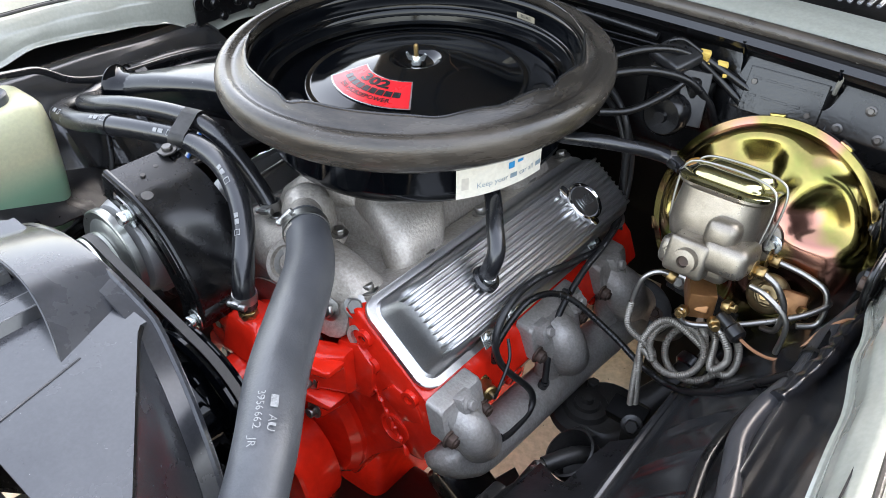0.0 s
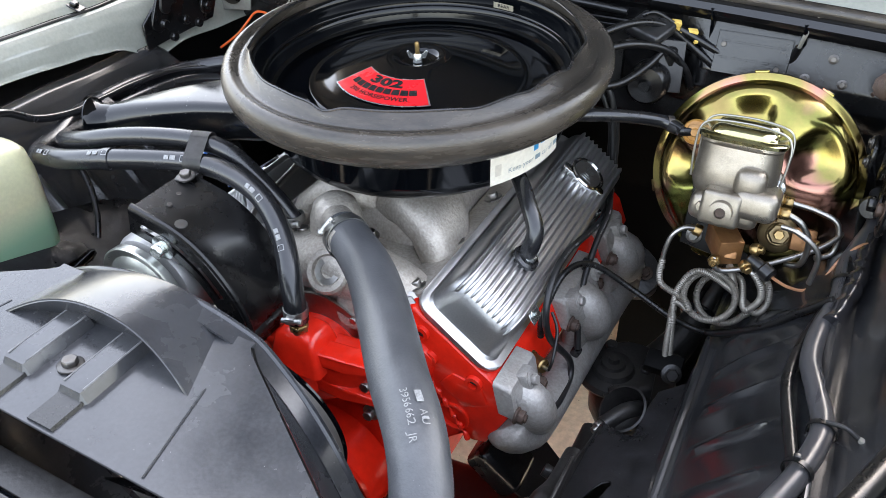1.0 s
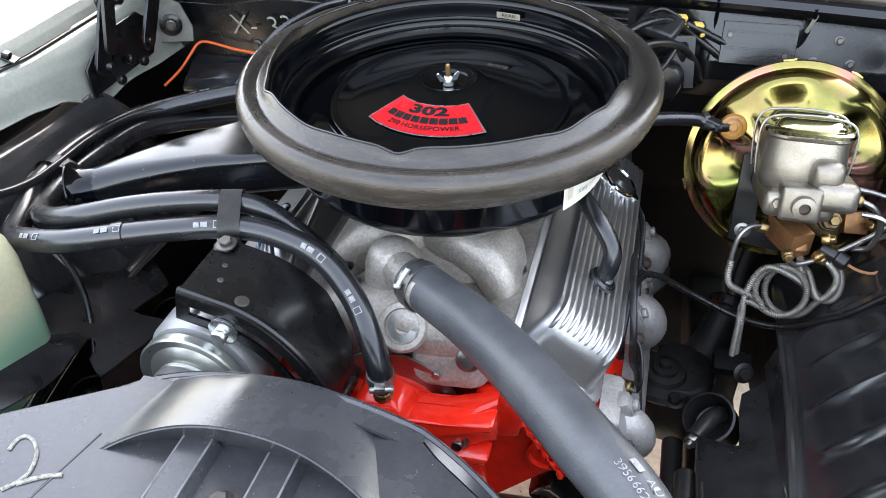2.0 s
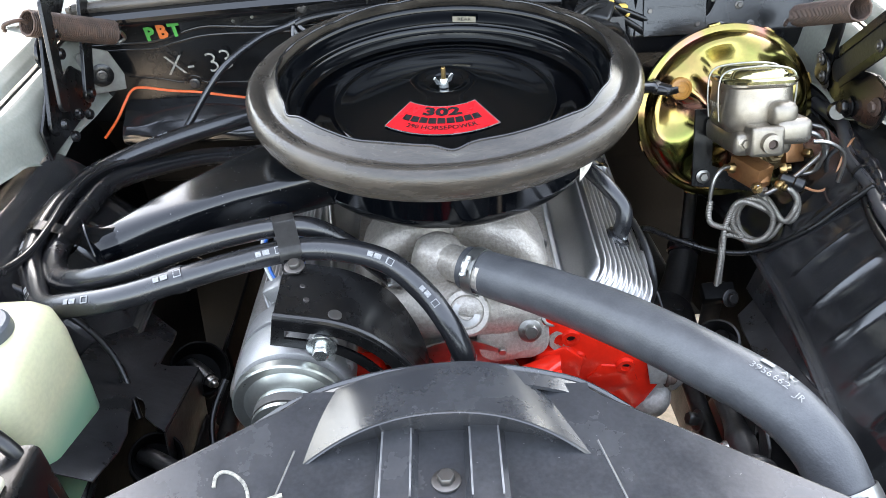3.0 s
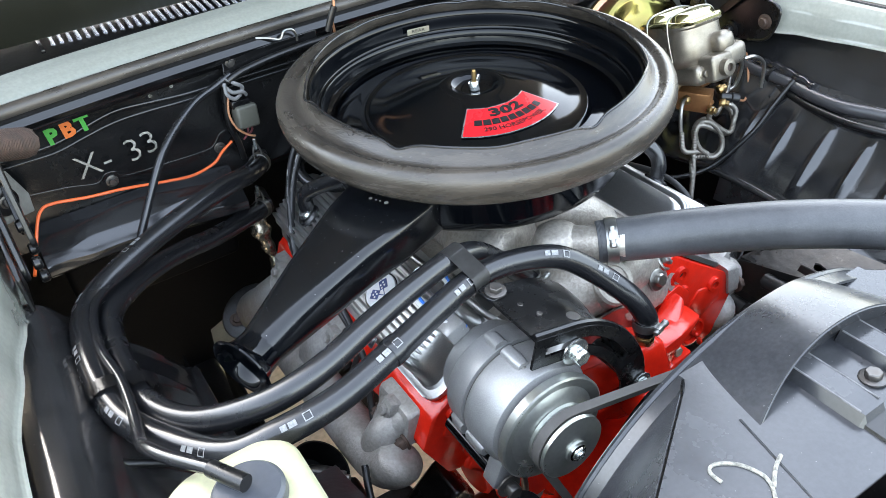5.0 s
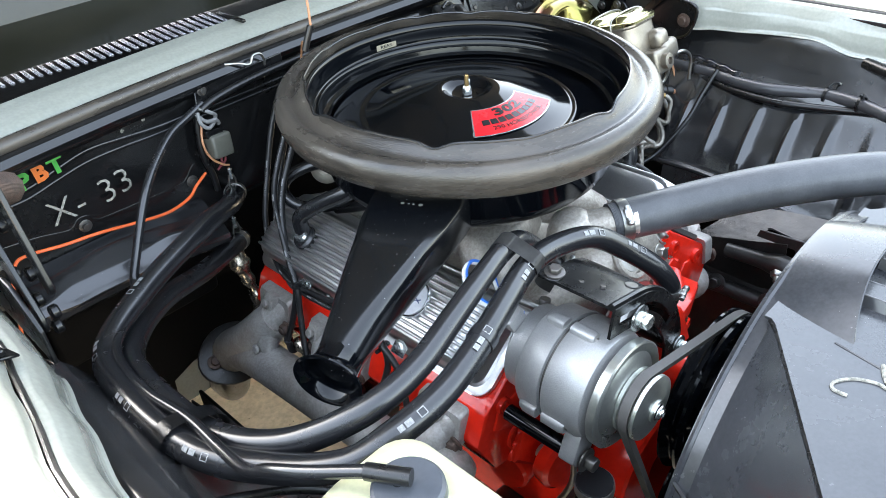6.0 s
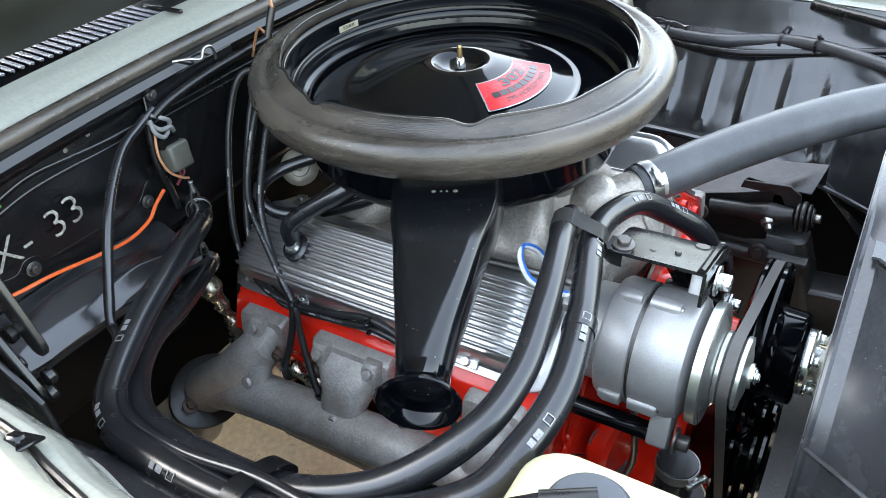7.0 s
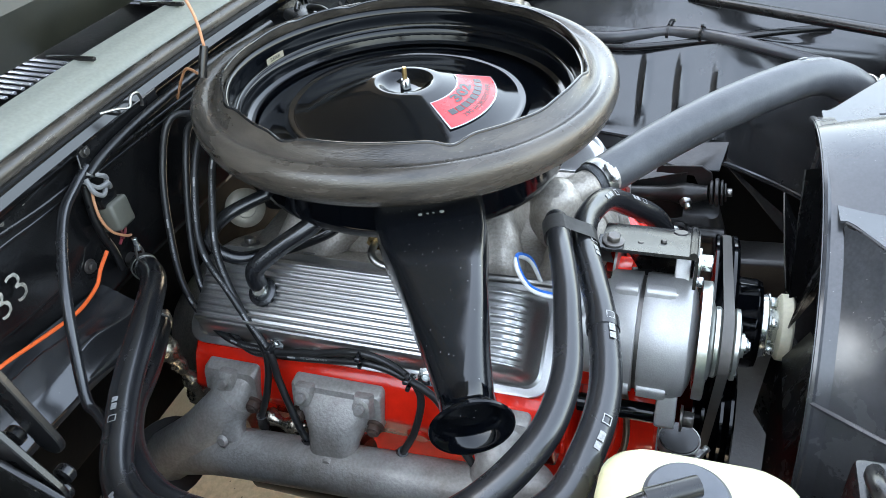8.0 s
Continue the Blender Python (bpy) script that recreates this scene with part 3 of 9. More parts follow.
def car_body():
    """The closed body behind the firewall: it shades the floor under the engine."""
    ob = thing("car_body", (0, 2.0, 0.25), "pale green closed car body behind the windscreen", "car body")
    secs = []
    for y, w, lo, hi in ((0.50, 0.66, 0.27, 0.93), (0.66, 0.885, 0.24, 0.965), (1.4, 0.91, 0.22, 0.975), (2.6, 0.91, 0.22, 0.985), (3.3, 0.88, 0.28, 0.97), (3.65, 0.80, 0.40, 0.92)):
        secs.append([(a, y, (lo + hi) / 2 + b) for a, b in rounded(2 * w, hi - lo, 0.09, 5)])
    part("lower_body", loft(secs), SAGE, ob)
    # Added near-black boards: they hide the bright floor and keep the gaps dark.
    part("toe_board", block((0.43, 0.008, 0.86), pose(0.435, 0.488, 0.45), 0.003), SHADE_BLACK, ob, "added toe board, near-black to keep the gap dark")
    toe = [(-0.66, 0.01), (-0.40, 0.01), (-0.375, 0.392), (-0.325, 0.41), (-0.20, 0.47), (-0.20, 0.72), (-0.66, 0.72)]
    part("toe_board", prism(toe, 0.006, Matrix(((1, 0, 0, 0), (0, 0, 1, 0.436), (0, 1, 0, 0), (0, 0, 0, 1))), 0.002, 1), SHADE_BLACK, ob, "added toe board, near-black to keep the gap dark")
    part("kick_panel", block((0.008, 0.40, 0.68), pose(-0.652, 0.245, 0.52), 0.003), SHADE_BLACK, ob, "added near-black screen closing the dark gap behind the wheelhouse")
    top = [(1.02, 1.372), (1.35, 1.392), (1.75, 1.385), (2.05, 1.34), (2.45, 1.16), (2.85, 0.985)]

    def roof(u, v):
        k = v * (len(top) - 1)
        i = min(len(top) - 2, int(k))
        t = k - i
        y, z = top[i][0] + (top[i + 1][0] - top[i][0]) * t, top[i][1] + (top[i + 1][1] - top[i][1]) * t
        x = (-1 + 2 * u) * (0.58 + 0.12 * v)
        return Vector((x, y, z - 0.03 * (2 * u - 1) ** 2))
    part("roof", sheet(roof, 16, 24, 0.02), SAGE, ob)
    for s in (-1, 1):
        def side(u, v, s=s):
            y = 0.98 + 1.80 * u
            hi = 1.355 if y < 1.8 else max(0.99, 1.355 - 0.42 * (y - 1.8))
            return Vector((s * (0.74 - 0.14 * v), y + 0.10 * v * (1 - u), 0.965 + (hi - 0.965) * v))
        part("side_window", sheet(side, 12, 4, 0.006), SATIN_BLACK, ob)


car_body()


def along_table(table, y):
    for (a, b), (c, d) in zip(table, table[1:]):
        if y <= c:
            t = max(0.0, min(1.0, (y - a) / (c - a)))
            t = t * t * (3 - 2 * t)
            return b + (d - b) * t
    return table[-1][1]


FLANGE_X = [(-0.95, 0.66), (-0.35, 0.645), (-0.20, 0.637), (-0.09, 0.622), (0.0, 0.609), (0.06, 0.604), (0.40, 0.604)]
FLANGE_LOW = [(-0.95, 0.80), (-0.45, 0.835), (-0.30, 0.842), (-0.225, 0.860), (-0.155, 0.858), (-0.06, 0.853), (-0.015, 0.848), (0.09, 0.806), (0.15, 0.813), (0.26, 0.805), (0.40, 0.80)]


def fender(side, label):
    outer = [(0.645, 0.9165), (0.650, 0.928), (0.660, 0.940), (0.70, 0.952), (0.80, 0.945), (0.88, 0.90), (0.915, 0.80), (0.92, 0.70), (0.918, 0.60)]

    def edge_x(y):
        return along_table(FLANGE_X, y) + (-0.004 if side > 0 else 0.0) * min(1.0, max(0.0, (0.1 - y) / 0.2))

    def skin(prof):
        def f(u, v):
            y = -0.95 + 1.35 * u
            out = max(0.0, edge_x(y) + 0.031 - 0.6395)
            pts = prof(y)
            k = v * (len(pts) - 1)
            i = min(len(pts) - 2, int(k))
            t = k - i
            (a, b), (c, d) = pts[i], pts[i + 1]
            x, z = a + (c - a) * t, b + (d - b) * t
            z += 0.02 * min(0.0, y + 0.1) + 0.02 * max(0, y)
            if prof is not flange:
                x += out * max(0.0, min(1.0, (0.80 - x) / 0.15))
            return Vector((side * x, y, z))
        return f

    def flange(y):
        low = along_table(FLANGE_LOW, y) - 0.02 * min(0.0, y + 0.1) - 0.02 * max(0, y)
        h = 0.912 - low
        e = edge_x(y)
        far = max(0.6395, e + 0.031)
        return [(e - 0.003, low), (e, low + 0.002), (e + 0.002, low + 0.006), (e + 0.0035, low + 0.3 * h), (e + 0.008, low + 0.62 * h), (e + 0.017, low + 0.86 * h), (far - 0.008, low + 0.97 * h), (far, 0.912)]
    ob = thing("fender", (side * 0.75, -0.2, 0.5), label, "fender", "front fenders")
    part("outer_panel", sheet(skin(lambda y: outer), 54, 48, 0.0015), SAGE, ob, angle=50)
    part("inner_flange", sheet(skin(flange), 90, 28, 0.0015), SAGE, ob, "rolled inner flange of the fender", angle=50)
    seam = [skin(lambda y: [(0.6415, 0.9135), (0.6415, 0.9135)])(k / 30, 0) for k in range(31)]
    part("seam_sealer", tube(seam, 0.0032, 8, 2), CHASSIS_BLACK, ob, "dark seam sealer in the joint")
    return ob


fender(-1, "pale green painted fender over the alternator side wheel")
fender(1, "pale green painted fender beside the brake booster")


def fender_clip(at, size, turn, label):
    ob = thing("fender_clip", at, label, "clip", "fender clips")
    m = Matrix.Translation(at) @ turn
    part("plate", block((size[0], size[1], 0.003), m, 0.001, 1), SATIN_BLACK, ob)
    part("fold", block((size[0] * 0.35, size[1] * 0.7, 0.008), m @ Matrix.Translation((0, 0, 0.004)), 0.002, 1), SATIN_BLACK, ob)


fender_clip((-0.652, -0.027, 0.925), (0.032, 0.020, 1), pose(0, 0, 0, 0, 25, 15), "small black steel clip on the fender seam")
fender_clip((-0.606, 0.064, 0.823), (0.016, 0.026, 1), pose(0, 0, 0, 0, 75, 20), "dirty black clip on the fender flange edge")


def inner_fender(side, label):
    prof = [(0.648, 0.822), (0.636, 0.829), (0.622, 0.832), (0.607, 0.829), (0.593, 0.818), (0.580, 0.800), (0.566, 0.776), (0.535, 0.742), (0.505, 0.706), (0.480, 0.672), (0.466, 0.652), (0.455, 0.650)]
    if side > 0:
        prof = [(0.652, 0.900), (0.656, 0.872), (0.643, 0.840), (0.622, 0.808), (0.596, 0.784)] + prof[5:]

    end = 0.32 if side > 0 else 0.115

    def f(u, v):
        y = -0.66 + (end + 0.66) * u
        k = v * (len(prof) - 1)
        i = min(len(prof) - 2, int(k))
        t = k - i
        (a, b), (c, d) = prof[i], prof[i + 1]
        x, z = a + (c - a) * t, b + (d - b) * t
        low = max(0.0, (v - 0.35) / 0.65)
        z -= low * 0.55 * (y + 0.10) ** 2
        if side > 0:
            z -= low * 0.75 * max(0.0, -0.41 - y)
        rib = max(0.0, math.sin((y + 0.2705) * 2 * math.pi / 0.0625)) ** 10 * (1.0 if side < 0 else min(1.0, max(0.0, (y + 0.46) / 0.05)))
        span = max(0.0, math.sin(math.pi * min(1, max(0, (v - 0.55) / 0.33))))
        bump = 0.0048 * rib * span
        x -= bump * 0.8
        z += bump
        z += 0.003 * noise.noise(Vector((y * 9, v * 5, side)))
        if side < 0:
            turn = max(0.0, (y - 0.055) / 0.06) ** 2
            z -= 0.045 * turn
            x -= 0.012 * turn
        return Vector((side * x, y, z))
    ob = thing("inner_fender", (side * 0.55, -0.2, 0.6), label, "inner fender", "inner fenders")
    part("panel", sheet(f, 140, 50, 0.0015), INNER_BLACK, ob)
    edge = [(side * 0.455, y, 0.650 - 0.55 * (y + 0.10) ** 2) for y in ((-0.66, -0.5, -0.35, -0.2, -0.05, 0.1, 0.25, 0.32) if side > 0 else (-0.66, -0.5, -0.35, -0.2, -0.05, 0.06))]
    part("rolled_edge", tube(edge, 0.005, 8, 5), INNER_BLACK, ob)
    if side < 0:
        # Added sheet: covers the lit fender inside so the gap reads dark.
        part("top_apron", sheet(lambda u, v: Vector((-(0.646 + 0.10 * v), -0.66 + (end + 0.66) * u, 0.8225 + 0.045 * v + 0.03 * v * v)), 30, 6, 0.0015), SHADE_BLACK, ob, "near-black apron added to darken the gap under the fender edge")

    def skirt(u, v):
        y = -0.66 + (end + 0.66) * u
        return Vector((side * (0.460 + 0.03 * v), y, 0.648 - 0.55 * (y + 0.10) ** 2 - 0.28 * v))
    # Skirt carries shade in its colour and hides the floor behind it.
    part("skirt", sheet(skirt, 40, 4, 0.002), SHADE_BLACK, ob)
    return ob


inner_fender(-1, "black pressed inner fender beside the heater hoses")
inner_fender(1, "black pressed inner fender carrying the wiring harness")


def chassis():
    ob = thing("front_subframe", (0, -0.1, 0.2), "black painted steel subframe below the engine", "subframe")
    for s in (-1, 1):
        pts = [(s * 0.40, -0.95, 0.42), (s * 0.40, -0.55, 0.40), (s * 0.41, -0.15, 0.37), (s * 0.42, 0.25, 0.30), (s * 0.42, 0.60, 0.24)]
        secs = []
        for x, y, z in pts:
            secs.append([(x + a, y, z + b) for a, b in rounded(0.075, 0.11, 0.012, 3)])
        part("side_rail", loft(secs), CHASSIS_BLACK, ob)
        # upper arm tower under a black splash plate
        tower = loft([[(s * (0.405 + a * 1.0), -0.30 + b, z) for a, b in rounded(w, d, 0.02, 3)] for w, d, z in ((0.10, 0.30, 0.36), (0.09, 0.26, 0.46), (0.07, 0.22, 0.53), (0.06, 0.20, 0.535))])
        part("spring_tower", tower, CHASSIS_BLACK, ob)
        part("arm_shaft", tube([(s * 0.342, -0.42, 0.515), (s * 0.342, -0.15, 0.515)], 0.014, 14, 2), CHASSIS_BLACK, ob)
        for yy in (-0.345, -0.255):
            bolt((s * 0.328, yy, 0.530), (-s, 0, 0.35), 0.010, ob, CHASSIS_BLACK, h=0.014)

        # sloping splash plate with two openings on its inner edge; it sits lower on the brake side
        drop = -0.032 if s > 0 else 0.0
        outline = [(0.492, -0.062), (0.450, -0.092), (0.415, -0.119), (0.4105, -0.150), (0.4095, -0.185), (0.408, -0.213), (0.396, -0.212), (0.380, -0.201), (0.364, -0.194), (0.3625, -0.24), (0.3595, -0.30), (0.357, -0.348), (0.370, -0.341), (0.384, -0.330), (0.391, -0.308), (0.397, -0.298), (0.406, -0.294), (0.4085, -0.300), (0.402, -0.322), (0.397, -0.345), (0.390, -0.365), (0.386, -0.40), (0.390, -0.455), (0.470, -0.455), (0.486, -0.30)]
        lean = Matrix(((s, 0, 0, 0), (0, 1, 0, 0), (0.35, -0.12, 1, 0.436) if s > 0 else (0.5, -0.327, 1, 0.3736), (0, 0, 0, 1)))
        if s > 0:
            outline = [(min(x, 0.449), max(y, -0.412)) for x, y in outline if (x, y) != (0.390, -0.455)]
        part("splash_plate", prism(outline[::-s], 0.003, lean, 0.0006, 1), SPLASH, ob, "scuffed black splash plate")
        if s > 0:
            part("plate_flange", sheet(lambda u, v: Vector((0.447 + 0.010 * v, -0.412 + 0.347 * u, (0.594 - 0.12 * (-0.412 + 0.347 * u)) * (1 - v) + (0.646 - 0.55 * (-0.312 + 0.347 * u) ** 2) * v)), 30, 4, 0.003), SPLASH, ob, "upturned edge of the splash plate")
        part("plate_drop", sheet(lambda u, v, s=s, drop=drop: Vector((s * (0.364 - 0.007 * u + 0.012 * v), -0.194 - 0.154 * u, 0.617 + drop + 0.047 * u - 0.10 * v)), 10, 4, 0.002), CHASSIS_BLACK, ob)
        for c, nut, r in (((0.381, -0.162 + (0.016 if s > 0 else 0), 0.602), (0.362, -0.180, 0.600), 0.033 if s > 0 else 0.041), ((0.368, -0.332, 0.632), (0.326, -0.351, 0.630), 0.028) if s > 0 else ((0.379, -0.352, 0.640), (0.346, -0.372, 0.640), 0.032)):
            sink = drop if s > 0 else -0.018
            c, nut = Vector((s * c[0], c[1], c[2] + sink)), Vector((s * nut[0], nut[1], nut[2] + sink))
            ax = Vector((-s * 0.42, -0.38, 0.82))
            if s > 0 and r < 0.03:
                # pivot shaft with its end bushing and a through bolt
                part("pivot_shaft", tube([(0.350, -0.255, 0.585), (0.349, -0.30, 0.590), (0.346, -0.345, 0.595), (0.345, -0.385, 0.601)], lambda t: 0.013 + 0.006 * math.exp(-((t - 0.68) / 0.16) ** 2), 18, 8), CHASSIS_BLACK, ob)
                for d0, rr, hh in ((-0.388, 0.021, 0.006), (-0.396, 0.025, 0.007), (-0.405, 0.022, 0.005), (-0.411, 0.016, 0.004)):
                    part("bushing_washer", drum((0.345, d0, 0.602 + (d0 + 0.39) * -0.1), (0, -1, 0.1), rr, hh, 0.0015, 28), CHASSIS_BLACK, ob)
                part("bushing_bolt", prism(hexagon(0.0075), 0.010, aim((0.345, -0.414, 0.6045), (0, -1, 0.1)), 0.001, 1), STEEL, ob)
                pin = Vector((0.333, -0.349, 0.592))
                part("shaft_nut", join(prism(hexagon(0.0110), 0.010, aim(pin, (-0.75, -0.35, -0.45)), 0.001, 1), drum(pin, (-0.75, -0.35, -0.45), 0.0062, 0.020, 0.001, 14)), STEEL, ob)
                part("arm_bracket", prism([(-0.395, 0.600), (-0.388, 0.632), (-0.370, 0.645), (-0.300, 0.640), (-0.296, 0.626), (-0.360, 0.626), (-0.372, 0.600)], 0.004, Matrix(((0, 0, 1, 0.358), (1, 0, 0, 0), (0, 1, 0, 0), (0, 0, 0, 1))), 0.001, 1), CHASSIS_BLACK, ob)
                continue
            part("arm_cup", lathe([(0, -0.05), (r * 0.8, -0.05), (r * 0.95, -0.03), (r, 0.0), (r + 0.001, 0.008), (r - 0.002, 0.009), (r - 0.004, 0.0), (r * 0.85, -0.028), (0.0, -0.04)], 36, aim(c, ax)), SHADE_BLACK if s < 0 else CHASSIS_BLACK, ob)
            d = (nut - c).normalized()
            part("arm_shaft", tube([c - d * 0.02 - ax * 0.012, c, nut], 0.011, 14, 3), CHASSIS_BLACK, ob)
            part("shaft_nut", join(prism(hexagon(0.0095), 0.010, aim(nut, d), 0.001, 1), drum(nut, d, 0.005, 0.017, 0.001, 14)), STEEL, ob)
    # Two dark sheets, added only to block the view of the bright floor.
    part("lower_pan", sheet(lambda u, v: Vector((-0.40 + 0.80 * u, -0.34 - 0.38 * v, 0.22 + 0.05 * v * v + 0.004 * math.sin(9 * u))), 24, 10, 0.003), CHASSIS_BLACK, ob, "black sheet added under the fan to hide the floor")
    part("frame_panel", block((0.006, 0.29, 0.30), pose(-0.392, 0.125, 0.34), 0.002), SHADE_BLACK, ob)
    part("crossmember", loft([[(x, -0.20 + a, z + b) for a, b in rounded(0.20, 0.08, 0.02, 3)] for x, z in ((-0.42, 0.33), (-0.30, 0.25), (0, 0.21), (0.30, 0.25), (0.42, 0.33))]), CHASSIS_BLACK, ob)
    for s in (-1, 1):
        mount = prism([(-0.05, 0.0), (0.05, 0.0), (0.035, 0.10), (-0.02, 0.12)], 0.006, aim((s * 0.255, -0.165, 0.315), (s * 0.5, 0, 1), (0, 1, 0)), 0.001, 1)
        part("engine_mount_plate", mount, CHASSIS_BLACK, ob)
        part("engine_mount", block((0.09, 0.08, 0.05), pose(s * 0.20, -0.13, 0.345, 0, s * 40, 0), 0.012, 3), RUBBER, ob)
    return ob


chassis()


def radiator_support():
    ob = thing("radiator_support", (0, -0.72, 0.4), "glossy black radiator support panel with rolled edges", "radiator support")
    part("top_rail", loft([[(x, -0.735 + a, 0.835 + b - 0.03 * (abs(x) / 0.7) ** 3) for a, b in rounded(0.085, 0.03, 0.010, 4)] for x in (-0.72, -0.5, -0.3, -0.1, 0.1, 0.3, 0.5, 0.72)]), GLOSS_BLACK, ob)
    for s in (-1, 1):
        part("side_panel", block((0.30, 0.012, 0.50), pose(s * 0.53, -0.70, 0.58), 0.003), BAY_BLACK, ob)
        tube_pts = [(s * 0.640, -0.318, 0.836), (s * 0.617, -0.372, 0.834), (s * 0.56, -0.50, 0.832), (s * 0.48, -0.68, 0.83)]
        part("brace_bar", tube(tube_pts, 0.0115, 16, 5, flat=0.8), SATIN_BLACK, ob)
    part("lower_rail", block((1.2, 0.10, 0.06), pose(0, -0.72, 0.36), 0.01), CHASSIS_BLACK, ob)
    part("front_valance", block((1.7, 0.01, 0.30), pose(0, -0.95, 0.72), 0.003), SAGE, ob)
    r = thing("radiator", (0, -0.69, 0.4), "black finned radiator behind the shroud", "radiator")
    part("core", block((0.62, 0.05, 0.46), pose(0, -0.685, 0.60), 0.004), CHASSIS_BLACK, r)
    for s in (-1, 1):
        part("end_tank", block((0.055, 0.065, 0.50), pose(s * 0.335, -0.685, 0.60), 0.014, 3), SATIN_BLACK, r)
    part("hose_neck", tube([(0.322, -0.575, 0.805), (0.328, -0.60, 0.79), (0.333, -0.655, 0.775)], 0.022, 16, 4), SATIN_BLACK, r)


radiator_support()


def hood():
    ob = thing("hood", (0, 0.42, 1.02), "raised hood with a dark ribbed underside", "hood")
    ang = radians(60)

    def at(x, s, lift):
        # s metres forward along the hood from its rear edge
        y = 0.475 - s * math.cos(ang) + lift * math.sin(ang)
        z = 1.022 + s * math.sin(ang) + lift * math.cos(ang)
        return Vector((x, y, z))

    def inner(u, v):
        x, s = -0.63 + 1.26 * u, 1.15 * v
        rib = 0.02 * (math.cos(x * 14) > 0.2) * (0.12 < s < 1.05)
        edge = 0.03 * (s < 0.1 or s > 1.06)
        return at(x, s, -rib - edge)
    part("inner_frame", sheet(inner, 60, 40, 0.002), HOOD_UNDER, ob)

    def outer(u, v):
        x, s = -0.665 + 1.33 * u, -0.02 + 1.20 * v
        return at(x, s, 0.018 + 0.02 * (1 - (x / 0.7) ** 2))
    part("outer_skin", sheet(outer, 20, 20, 0.002), SAGE, ob)


hood()


def cut_corners(poly, n=2):
    for _ in range(n):
        poly = [q for k in range(len(poly)) for a, b in [(poly[k], poly[(k + 1) % len(poly)])] for q in ((a[0] * 0.8 + b[0] * 0.2, a[1] * 0.8 + b[1] * 0.2), (a[0] * 0.2 + b[0] * 0.8, a[1] * 0.2 + b[1] * 0.8))]
    return poly


def hinge_left():
    """Brake-side hinge: mounting plate, folded arm, short link and spring."""
    ob = thing("hood_hinge_assembly", (0.60, 0.10, 0.86), "dark grey hood hinge with a bolted arm and coil spring", "hinge", "hood hinges")

    def flat(poly, x, t):
        return prism(cut_corners(poly), t, Matrix(((0, 0, -1, x), (1, 0, 0, 0), (0, 1, 0, 0), (0, 0, 0, 1))), 0.0012, 1)
    part("base_plate", flat([(0.200, 0.862), (0.172, 0.836), (0.115, 0.820), (0.029, 0.824), (-0.016, 0.838), (-0.028, 0.894), (0.018, 0.905), (0.09, 0.885), (0.160, 0.898)], 0.602, 0.004), SATIN_BLACK, ob)
    part("plate_lip", tube([(0.5985, 0.029, 0.826), (0.5975, -0.012, 0.841), (0.5975, -0.025, 0.892), (0.5985, 0.018, 0.903)], 0.0028, 8, 6), SATIN_BLACK, ob)
    d = Vector((-0.116, 0.113)).normalized()
    n = Vector((-d.y, d.x))
    a, L = Vector((0.118, 0.863)), 0.215
    ends = [a + n * 0.024, a - n * 0.024, a + d * L - n * 0.024, a + d * L + n * 0.024]
    arm = part("arm", flat([(q.x, q.y) for q in ends], 0.592, 0.005), CHASSIS_BLACK, ob, "folded steel arm")
    for e in (0.022, -0.022):
        p0, p1 = a + d * 0.02 + n * e, a + d * (L - 0.02) + n * e
        part("folded_edge", block((0.014, 0.003, (p1 - p0).length), aim((0.586, (p0.x + p1.x) / 2, (p0.y + p1.y) / 2), (0, d.x, d.y), (1, 0, 0)), 0.001, 1), SATIN_BLACK, arm)
    part("link", flat([(0.146, 0.868), (0.118, 0.868), (0.106, 0.965), (0.132, 0.965)], 0.584, 0.005), SATIN_BLACK, ob)
    part("link", flat([(0.150, 0.850), (0.104, 0.846), (0.108, 0.885), (0.138, 0.895)], 0.578, 0.005), SATIN_BLACK, ob)
    for (y, z), x in (((0.129, 0.882), 0.573), ((0.115, 0.862), 0.573), ((0.142, 0.836), 0.596), ((0.012, 0.950), 0.586), ((0.180, 0.866), 0.597)):
        part("pivot", join(drum((x, y, z), (-1, 0, 0), 0.0085, 0.004, 0.0015, 20), drum((x, y, z), (-1, 0, 0), 0.0045, 0.007, 0.001, 14)), DARK_STEEL, ob)
    bolt((0.596, 0.066, 0.834), (-1, 0, 0), 0.0105, ob, SATIN_BLACK, h=0.010)
    bolt((0.597, -0.001, 0.866), (-1, 0, 0), 0.0085, ob, RUST, h=0.007)
    p, q = Vector((0.585, 0.085, 0.975)), Vector((0.572, 0.235, 0.912))
    ax = (q - p).normalized()
    u = ax.orthogonal().normalized()
    v = ax.cross(u)
    turns, k = 44, 440
    part("spring", tube([p + (q - p) * (i / k) + (u * math.cos(2 * math.pi * turns * i / k) + v * math.sin(2 * math.pi * turns * i / k)) * 0.0165 for i in range(k + 1)], 0.0017, 6, 1, smooth=False), RUST, ob)
    part("spring_hook", tube([q, q + ax * 0.012, q + ax * 0.024 - u * 0.008, q + ax * 0.02 - u * 0.018], 0.003, 8, 4), RUST, ob)
    return ob


